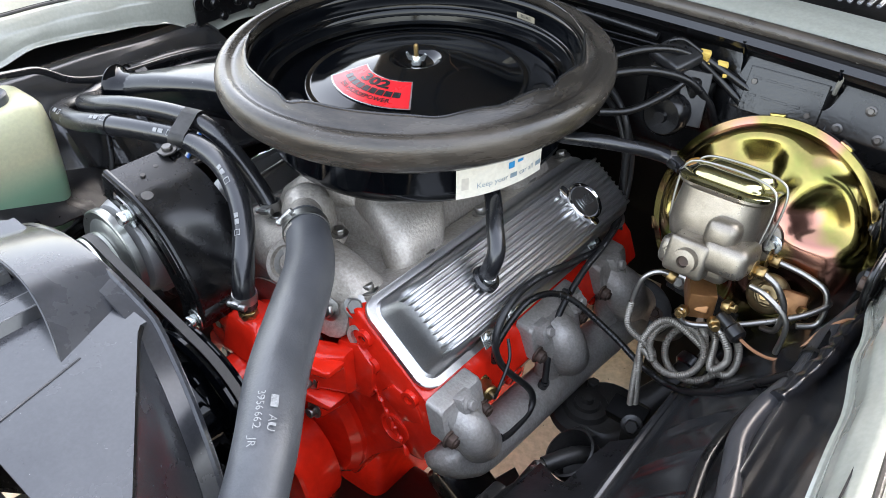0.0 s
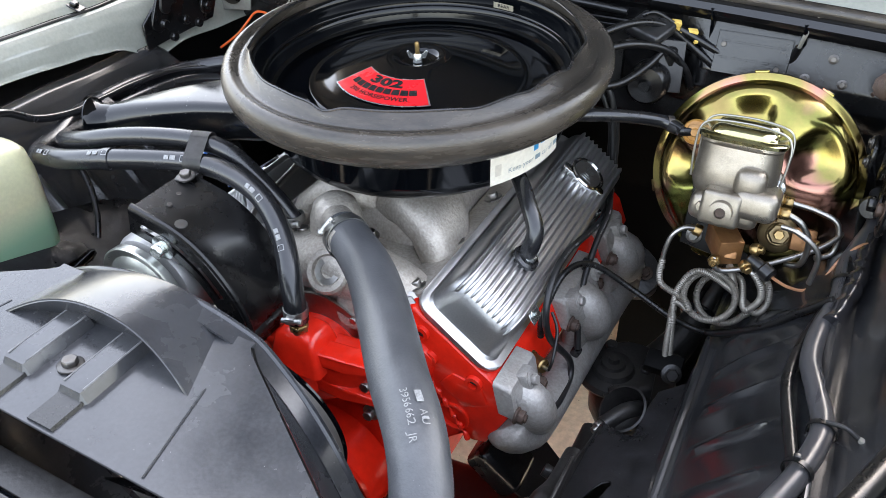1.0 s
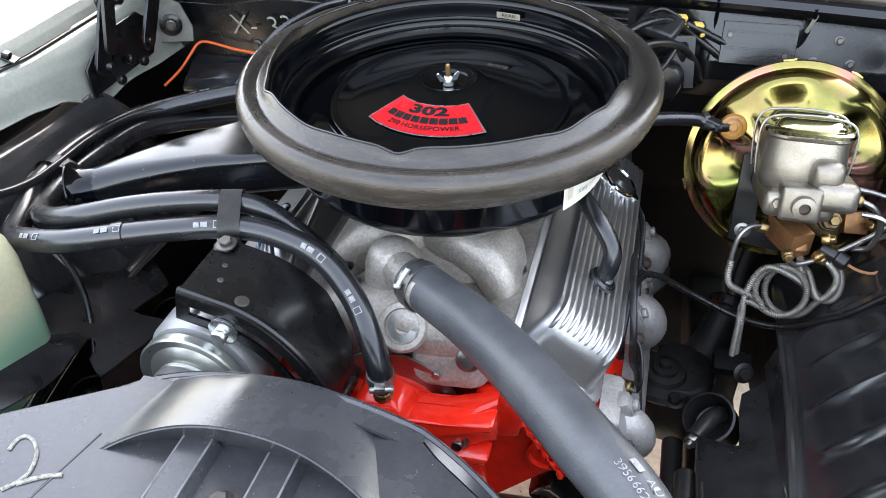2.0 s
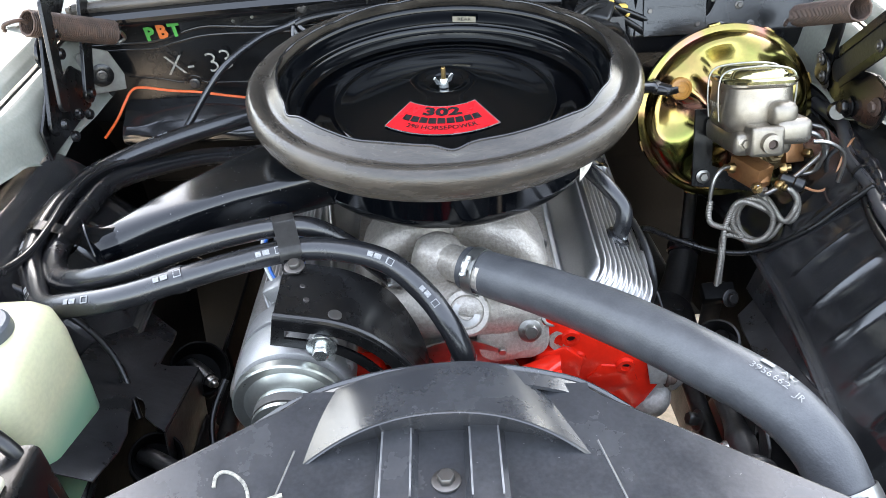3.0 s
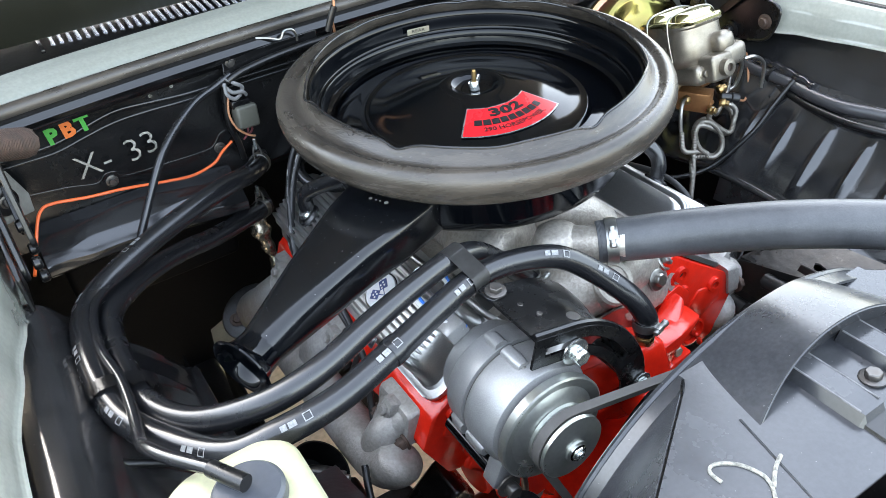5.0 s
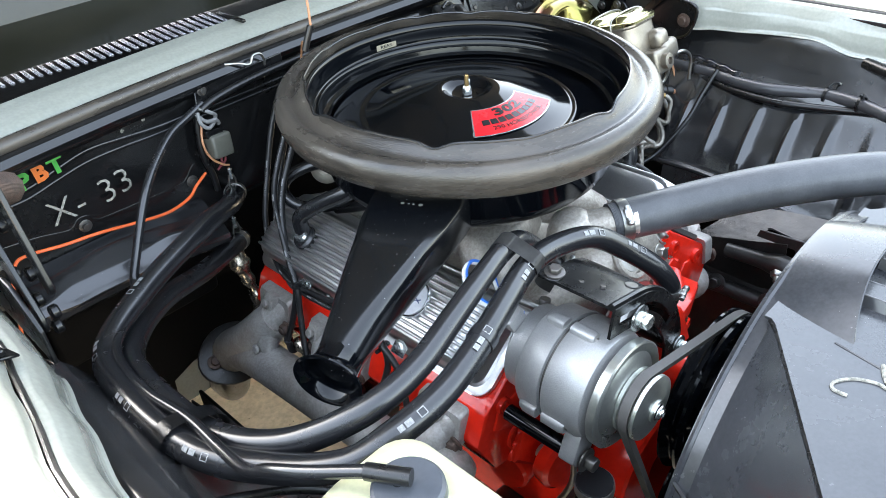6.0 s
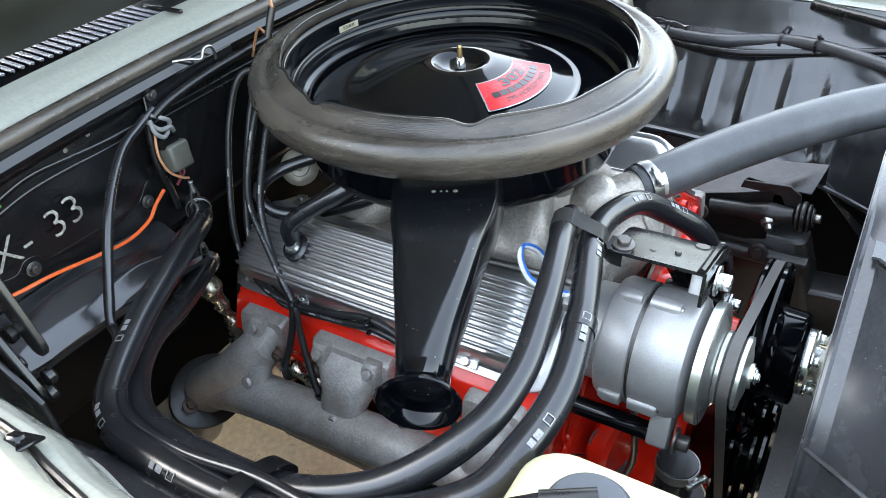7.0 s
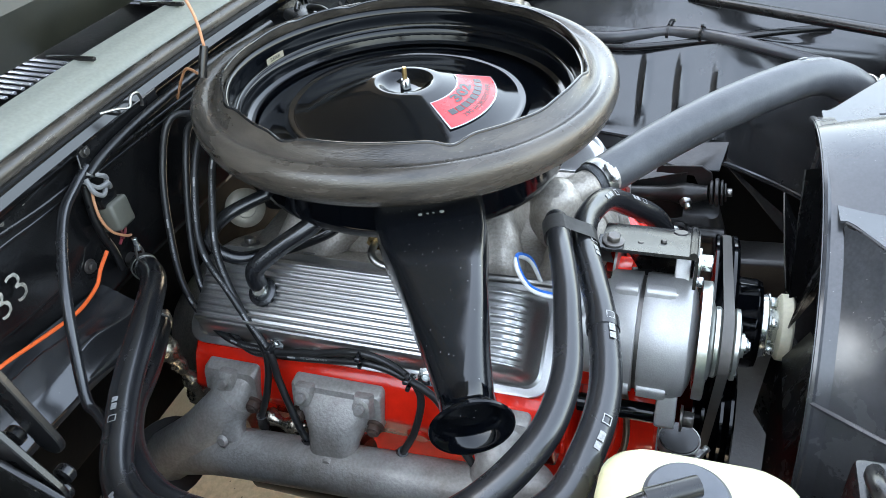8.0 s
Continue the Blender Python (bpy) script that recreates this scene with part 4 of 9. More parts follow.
def hinge(s):
    ob = thing("hood_hinge_assembly", (s * 0.60, 0.16, 0.86), "black multi-link hood hinge with a rusty coil spring", "hinge", "hood hinges")
    x = s * 0.592
    base = prism([(-0.10, -0.035), (0.07, -0.03), (0.095, 0.015), (0.05, 0.05), (-0.05, 0.045), (-0.10, 0.01)], 0.005, aim((s * 0.600, 0.155, 0.862), (-s, 0, 0), (0, 0, 1)), 0.001, 1)
    part("base_plate", base, SATIN_BLACK, ob)

    def link(a, b, w, off):
        a, b = Vector(a), Vector(b)
        d = b - a
        n = Vector((1, 0, 0))
        side = d.cross(n).normalized()
        L = d.length
        m = Matrix((((d / L).x, side.x, n.x, a.x + off), ((d / L).y, side.y, n.y, a.y), ((d / L).z, side.z, n.z, a.z), (0, 0, 0, 1)))
        outl = [(L + w * math.cos(t), w * math.sin(t)) for t in [math.pi * (k / 6 - 0.5) for k in range(7)]] + [(w * math.cos(t), w * math.sin(t)) for t in [math.pi * (k / 6 + 0.5) for k in range(7)]]
        return prism(outl, 0.006, m, 0.001, 1)
    part("link", link((x, 0.085, 0.868), (x, 0.155, 0.985), 0.017, 0.0), SATIN_BLACK, ob)
    part("link", link((x, 0.195, 0.868), (x, 0.275, 0.985), 0.016, -s * 0.012), SATIN_BLACK, ob)
    part("link", link((x, 0.145, 0.955), (x, 0.31, 1.045), 0.020, s * 0.012), SATIN_BLACK, ob)
    part("link", link((x, 0.09, 0.90), (x, 0.135, 1.03), 0.013, -s * 0.022), SATIN_BLACK, ob)
    for p in ((0.085, 0.868), (0.155, 0.985), (0.195, 0.868), (0.145, 0.955), (0.135, 0.86), (0.115, 0.905), (0.165, 0.845), (0.10, 0.84)):
        part("pivot", drum((x - s * 0.014, p[0], p[1]), (-s, 0, 0), 0.0085, 0.010, 0.002, 16), SATIN_BLACK, ob)
    # coil spring, worn brown
    a, b = Vector((s * 0.600, 0.135, 1.008)), Vector((s * 0.532, 0.250, 0.945))
    turns, n = 44, 44 * 10
    ax = (b - a).normalized()
    u = ax.orthogonal().normalized()
    v = ax.cross(u)
    pts = [a + (b - a) * (k / n) + (u * math.cos(2 * math.pi * turns * k / n) + v * math.sin(2 * math.pi * turns * k / n)) * 0.0185 for k in range(n + 1)]
    part("spring", tube(pts, 0.0018, 6, 1, smooth=False), RUST, ob)
    part("spring_hook", tube([b, b + ax * 0.012 + u * 0.004, b + ax * 0.028 - u * 0.008, b + ax * 0.022 - u * 0.02], 0.003, 8, 4), STEEL, ob)
    part("spring_hook", tube([a, a - ax * 0.012 + u * 0.004, a - ax * 0.03 - u * 0.008, a - ax * 0.024 - u * 0.02], 0.003, 8, 4), RUST, ob)
    dusty = surface("dusty_grey_metal", (0.17, 0.17, 0.155), 0.5, 0.2, second=(0.09, 0.085, 0.075), scale=30, mix=0.9, bump=0.2)
    part("ear", prism([(-0.040, -0.030), (0.032, -0.034), (0.036, -0.008), (0.022, 0.036), (0.0, 0.046), (-0.030, 0.040)], 0.004, aim((s * 0.590, 0.285, 0.862), (-s * 0.5, -1, 0.1), (0, 0, 1)), 0.001, 1), dusty, ob, "dusty grey lug with a bolted bush")
    part("ear_bush", lathe([(0, 0), (0.0185, 0), (0.0195, 0.004), (0.014, 0.0065), (0.009, 0.006), (0.008, 0.003), (0, 0.003)], 28, aim((s * 0.588, 0.281, 0.862), (-s * 0.5, -1, 0.1))), SATIN_BLACK, ob)
    bolt((s * 0.586, 0.278, 0.8623), (-s * 0.5, -1, 0.1), 0.0065, ob, DARK_STEEL, h=0.006)


hinge(-1)
hinge_left()
# ---- air cleaner ----
TILT_AC = Euler((radians(1.9), 0, 0)).to_matrix()


def air_cleaner():
    ob = thing("air_cleaner", (0, 0, 0.93), "glossy black round air cleaner with a wing nut and red decal", "air cleaner", turn=TILT_AC)
    z0 = 0.93

    def lz(prof, k=1.0):
        return [(r * k, z - z0) for r, z in prof]
    part("pan", lathe(lz([(0.07, 0.838), (0.12, 0.833), (0.172, 0.833), (0.186, 0.836), (0.197, 0.843), (0.204, 0.852), (0.2065, 0.862), (0.2065, 0.912), (0.209, 0.918), (0.214, 0.922), (0.214, 0.926), (0.206, 0.926), (0.203, 0.915), (0.198, 0.912), (0.193, 0.913)]), 96), GLOSS_BLACK, ob, local=True)
    part("inner_rim", lathe(lz([(0.226, 0.950), (0.2135, 0.9605), (0.2105, 0.9610), (0.2085, 0.9590), (0.2072, 0.954), (0.2066, 0.946), (0.2062, 0.9345), (0.2050, 0.9320), (0.2025, 0.9312), (0.2000, 0.9318), (0.1985, 0.9300), (0.1978, 0.922), (0.1972, 0.904), (0.188, 0.901)], 1.036), 120), GLOSS_BLACK, ob, local=True, angle=55)
    part("lid", lathe(lz([(0.2030, 0.900), (0.2015, 0.9045), (0.198, 0.9070), (0.191, 0.9085), (0.171, 0.9110), (0.1575, 0.9128), (0.1545, 0.9145), (0.1522, 0.9172), (0.1496, 0.9178), (0.1466, 0.9164), (0.142, 0.9166), (0.125, 0.9205), (0.10, 0.9280), (0.07, 0.9365), (0.048, 0.942), (0.038, 0.944), (0.033, 0.943), (0.028, 0.938), (0.022, 0.934), (0.012, 0.933), (0, 0.933)]), 120), GLOSS_BLACK, ob, local=True, angle=40)
    part("stud", join(lathe(lz([(0, 0.93), (0.0032, 0.93), (0.0032, 0.960), (0.0024, 0.962), (0, 0.962)]), 12)), BRASS, ob, local=True)
    hub = lathe(lz([(0, 0.934), (0.007, 0.934), (0.006, 0.944), (0.0045, 0.946), (0, 0.946)]), 16)
    wing = [prism([(0.004, 0), (0.011, 0.001), (0.015, 0.010), (0.012, 0.013), (0.008, 0.007), (0.004, 0.006)], 0.002, pose(0, 0, 0.938 - z0) @ pose(0, 0, 0, 0, 0, a) @ pose(0, 0.001, 0, 90, 0, 0), 0.0005, 1) for a in (25, 205)]
    part("wing_nut", join(hub, *wing), ZINC, ob, local=True)

    # rubber seal: a fat outer bead and a thin upright inner lip that buckles here and there
    buckles = ((-88, 4, 1.0), (-42, 6, 0.5), (-4, 4, 0.8), (41, 4, 1.0), (62, 4, 0.7), (86, 5, 0.6), (108, 4, 0.8), (135, 4, 0.8), (166, 4, 0.9), (-147, 4, 1.1), (-118, 7, 0.4), (-23, 5, 0.5), (18, 5, 0.6))

    def lip_wave(a):
        w = 0.0
        for c, half, k in buckles:
            d = (math.degrees(a) - c + 180) % 360 - 180
            w += k * (math.exp(-(d / half) ** 2) - 0.16 * math.exp(-((d - 2.2 * half) / (1.6 * half)) ** 2))
        return w

    def scallop(a, r, h):
        k = max(0.0, min(1.0, (0.233 - r) / 0.011)) if h > 0.034 else 0.0
        w = lip_wave(a)
        return r + k * (0.0046 * w - 0.001 + 0.0016 * math.sin(7 * a)) + 0.0006 * math.sin(3 * a), h - k * 0.0045 * w + 0.0008 * math.sin(4 * a + 1)
    sec = [(0.2085, 0.921), (0.214, 0.915), (0.226, 0.9135), (0.238, 0.917), (0.247, 0.925), (0.2515, 0.935), (0.2535, 0.944), (0.2530, 0.952), (0.2500, 0.9590), (0.2455, 0.9632), (0.2405, 0.9645), (0.2360, 0.9630), (0.2322, 0.9600), (0.2290, 0.9588), (0.2255, 0.9600), (0.2215, 0.9640), (0.2175, 0.9695), (0.2145, 0.9732), (0.2128, 0.9742), (0.2114, 0.9732), (0.2118, 0.968), (0.2150, 0.960), (0.219, 0.952)]
    part("seal", lathe(lz(sec, 1.036), 360, sweep=scallop), SEAL_RUBBER, ob, "large brown-black moulded rubber seal ring with a wavy lip", local=True, angle=45)

    rim = []
    for i in range(360):
        a = 2 * math.pi * i / 360
        r, h = scallop(a, 0.2126 * 1.036, 0.9744 - z0)
        rim.append((r * math.cos(a), r * math.sin(a), h))
    part("seal_lip", tube(rim, 0.0017, 8, 1, closed=True), RUBBER, ob, "thin raised wavy lip of the seal", local=True)

    # red fan-shaped decal
    def lid_z(r):
        return 0.9365 + (0.07 - r) * 0.266 - z0 + 0.0009

    def on_lid(r, a, lift=0.0):
        return Matrix.Translation((0, 0, z0)) @ TILT_AC.to_4x4() @ Vector((r * math.cos(a), r * math.sin(a), lid_z(r) + lift))
    mid = radians(-93)

    def fan(r0, r1, half, lift, mat, name, parent, label=""):
        bm = bmesh.new()
        n, k = 24, 4
        g = [[bm.verts.new(on_lid(r0 + (r1 - r0) * j / k, mid - half + 2 * half * i / n, lift)) for j in range(k + 1)] for i in range(n + 1)]
        for i in range(n):
            for j in range(k):
                bm.faces.new((g[i][j], g[i + 1][j], g[i + 1][j + 1], g[i][j + 1]))
        return part(name, bm, mat, parent, label)
    dec = fan(0.0645, 0.1150, radians(40.5), 0.0, DECAL_SILVER, "decal", ob, "red fan-shaped engine decal with black lettering")
    fan(0.0662, 0.1133, radians(39.3), 0.0003, DECAL_RED, "decal_field", dec)

    def arc(rc, sq=1.0):
        def place(x, y):
            r = rc + y * 1.0
            return on_lid(2 * rc - r, mid + x / rc, 0.0008)
        return place
    letters("302", 0.0185, arc(0.0765), DECAL_BLACK, dec, "lettering", squash=1.75, bold=0.05)
    letters("290 HORSEPOWER", 0.0095, arc(0.1035), DECAL_BLACK, dec, "lettering", squash=1.15, bold=0.02)
    for k in range(9):
        a = mid + radians(-29 + k * 7.2)
        bm = bmesh.new()
        bm.faces.new([bm.verts.new(on_lid(r, a + d, 0.0008)) for r, d in ((0.0865, -0.055), (0.0865, 0.055), (0.0962, 0.055), (0.0962, -0.055))])
        part("letter_bar", bm, DECAL_BLACK, dec)

    # paper sticker on the pan's side
    def on_pan(x, y):
        a = math.atan2(-0.062, 0.190) + x / 0.2065
        return Vector((0.2071 * math.cos(a), 0.2071 * math.sin(a), 0.871 + y + 0.0331 * 0.2071 * math.sin(a)))
    st = flat_patch(0.128, 0.040, on_pan, PAPER, ob, "sticker", "cream paper sticker with grey print", 16, 3)

    def up(p, d):
        return lambda x, y: p(x, y) + Vector((p(x, y).x, p(x, y).y, 0)).normalized() * d
    letters("Keep your", 0.0102, lambda x, y: up(on_pan, 0.0006)(x - 0.0165, y - 0.006), INK_GREY, st)
    letters("car all", 0.0102, lambda x, y: up(on_pan, 0.0006)(x + 0.0350, y - 0.006), INK_GREY, st)
    for x0 in (0.0140, 0.0570):
        flat_patch(0.0105, 0.0065, up(on_pan, 0.0006), INK_GREY, st, "word_bar", "", 3, 1, x0, -0.006)
    flat_patch(0.009, 0.009, up(on_pan, 0.0006), INK_BLUE, st, "badge", "", 3, 1, 0.010, 0.009)
    flat_patch(0.009, 0.004, up(on_pan, 0.0006), INK_BLUE, st, "badge", "", 3, 1, 0.024, 0.011)
    flat_patch(0.009, 0.016, up(on_pan, 0.0006), surface("faint_ink", (0.55, 0.5, 0.42), 0.5), st, "faint_mark", "", 2, 1, -0.053, 0.0)

    def rear(x, y):
        a = radians(80) - x / 0.205
        return Matrix.Translation((0, 0, z0)) @ TILT_AC.to_4x4() @ Vector((0.2055 * math.cos(a), 0.2055 * math.sin(a), 0.944 - z0 + y))
    rs = flat_patch(0.036, 0.009, rear, surface("dull_tan_tag", (0.24, 0.215, 0.16), 0.5, second=(0.17, 0.15, 0.11), scale=80), ob, "rear_tag", "small cream tag reading rear", 6, 1)
    letters("REAR", 0.0075, lambda x, y: rear(x, y) - Vector((0, 0.0006, 0)), DECAL_BLACK, rs, squash=1.2)

    # snorkel: a flat-topped tapering duct to a bell mouth
    d = Vector((-0.904, -0.428, 0)).normalized()
    w = Vector((-d.y, d.x, 0))
    secs = []
    for s, wid, top, bot, rnd in ((0.170, 0.122, 0.894, 0.838, 0.010), (0.215, 0.120, 0.894, 0.838, 0.012), (0.26, 0.110, 0.893, 0.836, 0.013), (0.31, 0.090, 0.890, 0.833, 0.015), (0.36, 0.075, 0.884, 0.829, 0.017), (0.41, 0.058, 0.876, 0.824, 0.020), (0.445, 0.050, 0.869, 0.820, 0.0235), (0.458, 0.048, 0.866, 0.818, 0.0235)):
        c = d * s + Vector((0, 0, (top + bot) / 2))
        secs.append([c + w * a + Vector((0, 0, b)) for a, b in rounded(wid, top - bot, min(rnd, (top - bot) / 2 - 0.0005), 4)])
    part("snorkel", loft(secs, True), SNORKEL_BLACK, ob, "tapered glossy black intake snorkel", angle=50)
    hax = (d * 0.99 + Vector((0, 0, -0.10))).normalized()
    hc = d * 0.452 + Vector((0, 0, 0.843))
    part("bell_mouth", lathe([(0.0235, -0.012), (0.0245, 0.0), (0.0255, 0.012), (0.029, 0.021), (0.035, 0.0265), (0.0365, 0.0275), (0.0368, 0.0265), (0.0365, 0.0285), (0.034, 0.0290), (0.028, 0.025), (0.0235, 0.014), (0.022, -0.002), (0.0, -0.005)], 48, aim(hc, hax)), GLOSS_BLACK, ob)
    for k, rr in ((-0.011, 0.0022), (-0.003, 0.0013), (0.003, 0.0013), (0.012, 0.0026)):
        c = d * 0.232 + w * k
        part("paint_chip", drum((c.x, c.y, 0.8939), (0, 0, 1), rr, 0.0005, 0.0001, 12), GREY_PLASTIC, ob)


air_cleaner()


# ---- valve covers ----
COVER_TILT = 37.0


def valve_cover():
    """Built lying flat, its length along y."""
    ob = thing("valve_cover", (0, 0, 0), "finned cast aluminium valve cover with a chrome cap", "valve cover", "valve covers")
    part("rail", prism(rounded(0.134, 0.484, 0.022), 0.007, None, 0.002, 2), COVER_ALU, ob, local=True)
    secs = []
    for z, wx, ly, r in ((0.006, 0.118, 0.466, 0.018), (0.009, 0.110, 0.456, 0.018), (0.014, 0.106, 0.451, 0.018), (0.036, 0.102, 0.438, 0.020), (0.048, 0.099, 0.425, 0.022), (0.056, 0.095, 0.410, 0.022), (0.0595, 0.090, 0.396, 0.022), (0.061, 0.080, 0.378, 0.02)):
        secs.append([(x, y, z) for x, y in rounded(wx, ly, r, 6)])
    part("shell", loft(secs), COVER_ALU, ob, local=True, angle=30)
    for k in range(10):
        x = -0.0395 + 0.0088 * k
        prof = [(-0.215, 0.036), (-0.213, 0.047), (-0.208, 0.056), (-0.200, 0.0628), (-0.190, 0.0665), (-0.178, 0.0678), (0.178, 0.0678), (0.190, 0.0665), (0.200, 0.0628), (0.208, 0.056), (0.213, 0.047), (0.215, 0.036)]
        secs = []
        for y, z in prof:
            base = z - 0.013
            secs.append([(x - 0.0027, y, base), (x - 0.0024, y, z - 0.004), (x - 0.0018, y, z - 0.0011), (x - 0.0008, y, z), (x + 0.0008, y, z), (x + 0.0018, y, z - 0.0011), (x + 0.0024, y, z - 0.004), (x + 0.0027, y, base)])
        part("fin", loft(secs), COVER_ALU, ob, local=True, angle=70)
    # oil filler emblem cap
    cy = 0.112
    cap = part("filler_cap", lathe([(0, 0.060), (0.030, 0.060), (0.030, 0.068), (0.0285, 0.072), (0.026, 0.073), (0.0245, 0.0705), (0, 0.0705)], 40, pose(0, cy, 0)), CHROME, ob, "round chrome filler cap with dark script", local=True)
    part("cap_face", lathe([(0, 0.0706), (0.0225, 0.0706), (0.0225, 0.0714), (0, 0.0716)], 36, pose(0, cy, 0)), DARK_STEEL, cap, local=True)
    for k in range(3):
        part("script_bar", block((0.020 - 0.005 * k, 0.0022, 0.0008), pose(0, cy - 0.0145 + 0.0052 * k, 0.0722), 0.0003, 1), ZINC, cap, local=True)
    letters("OIL", 0.0115, lambda x, y: Vector((-x, cy + 0.0035 - y, 0.0722)), ZINC, cap, "lettering", local=True)
    letters("FILL", 0.0095, lambda x, y: Vector((-x, cy + 0.0135 - y, 0.0722)), ZINC, cap, "lettering", local=True)
    part("cap_tab", prism(rounded(0.074, 0.014, 0.006, 4), 0.006, pose(0, cy - 0.012, 0.0635, 0, 0, 12), 0.0015), CHROME, cap, local=True)
    gy = -0.1135
    part("grommet", lathe([(0, 0.062), (0.0165, 0.062), (0.0185, 0.066), (0.0175, 0.0705), (0.013, 0.0725), (0.011, 0.070), (0, 0.069)], 32, pose(0, gy, 0)), RUBBER, ob, "black rubber breather grommet", local=True)
    part("breather_socket", lathe([(0, 0.068), (0.0105, 0.068), (0.0105, 0.076), (0.008, 0.079), (0, 0.079)], 24, pose(0, gy, 0)), ZINC, ob, local=True)
    for sx, sy in ((1, 0.14), (1, -0.06)):
        part("hold_down", join(block((0.012, 0.03, 0.0035), pose(sx * 0.058, sy, 0.0095), 0.001), prism(hexagon(0.006), 0.006, pose(sx * 0.059, sy, 0.011), 0.0008, 1)), ZINC, ob, local=True)
    return ob


COVER_L = valve_cover()
COVER_POSE = pose(0.1825, -0.015, 0.7055, 0, COVER_TILT, 0)
COVER_L.matrix_basis = COVER_POSE
COVER_R = copy_thing(COVER_L, pose(0, 0, 0, 0, 0, 180) @ COVER_POSE)
COVER_R["label"] = "finned cast aluminium valve cover with a round flag emblem"
for o in [o for o in COVER_R.children_recursive if o.name.split(".")[0] in ("filler_cap", "cap_face", "script_bar", "lettering", "cap_tab")]:
    bpy.data.objects.remove(o)
ROOT[COVER_R.name] = Matrix()
EMBLEM_BLUE = surface("emblem_blue", (0.03, 0.05, 0.16), 0.25)
EMBLEM_WHITE = surface("emblem_white", (0.62, 0.63, 0.66), 0.25)
EMBLEM = part("emblem", lathe([(0, 0.060), (0.027, 0.060), (0.027, 0.0695), (0.0255, 0.0715), (0.0238, 0.0705), (0, 0.0705)], 40, pose(0, 0.112, 0)), CHROME, COVER_R, "round chrome-edged emblem with crossed flags", local=True)
part("emblem_face", lathe([(0, 0.0706), (0.0234, 0.0706), (0.0234, 0.0714), (0, 0.0716)], 36, pose(0, 0.112, 0)), EMBLEM_WHITE, EMBLEM, local=True)
for k in (-1, 1):
    part("flag", block((0.0125, 0.0135, 0.0006), pose(k * 0.0085, 0.109, 0.0718, 0, 0, k * 28), 0.0002, 1), EMBLEM_BLUE, EMBLEM, local=True)
    part("staff", block((0.0014, 0.030, 0.0006), pose(k * 0.0045, 0.115, 0.0719, 0, 0, k * 28), 0.0002, 1), EMBLEM_BLUE, EMBLEM, local=True)
    for i in range(4):
        part("check", block((0.0024, 0.0024, 0.0006), pose(k * (0.0052 + 0.0050 * (i % 2)) + 0.001 * (i // 2), 0.107 + 0.0046 * (i // 2), 0.0722, 0, 0, k * 28), 0.0002, 1), EMBLEM_WHITE, EMBLEM, local=True)


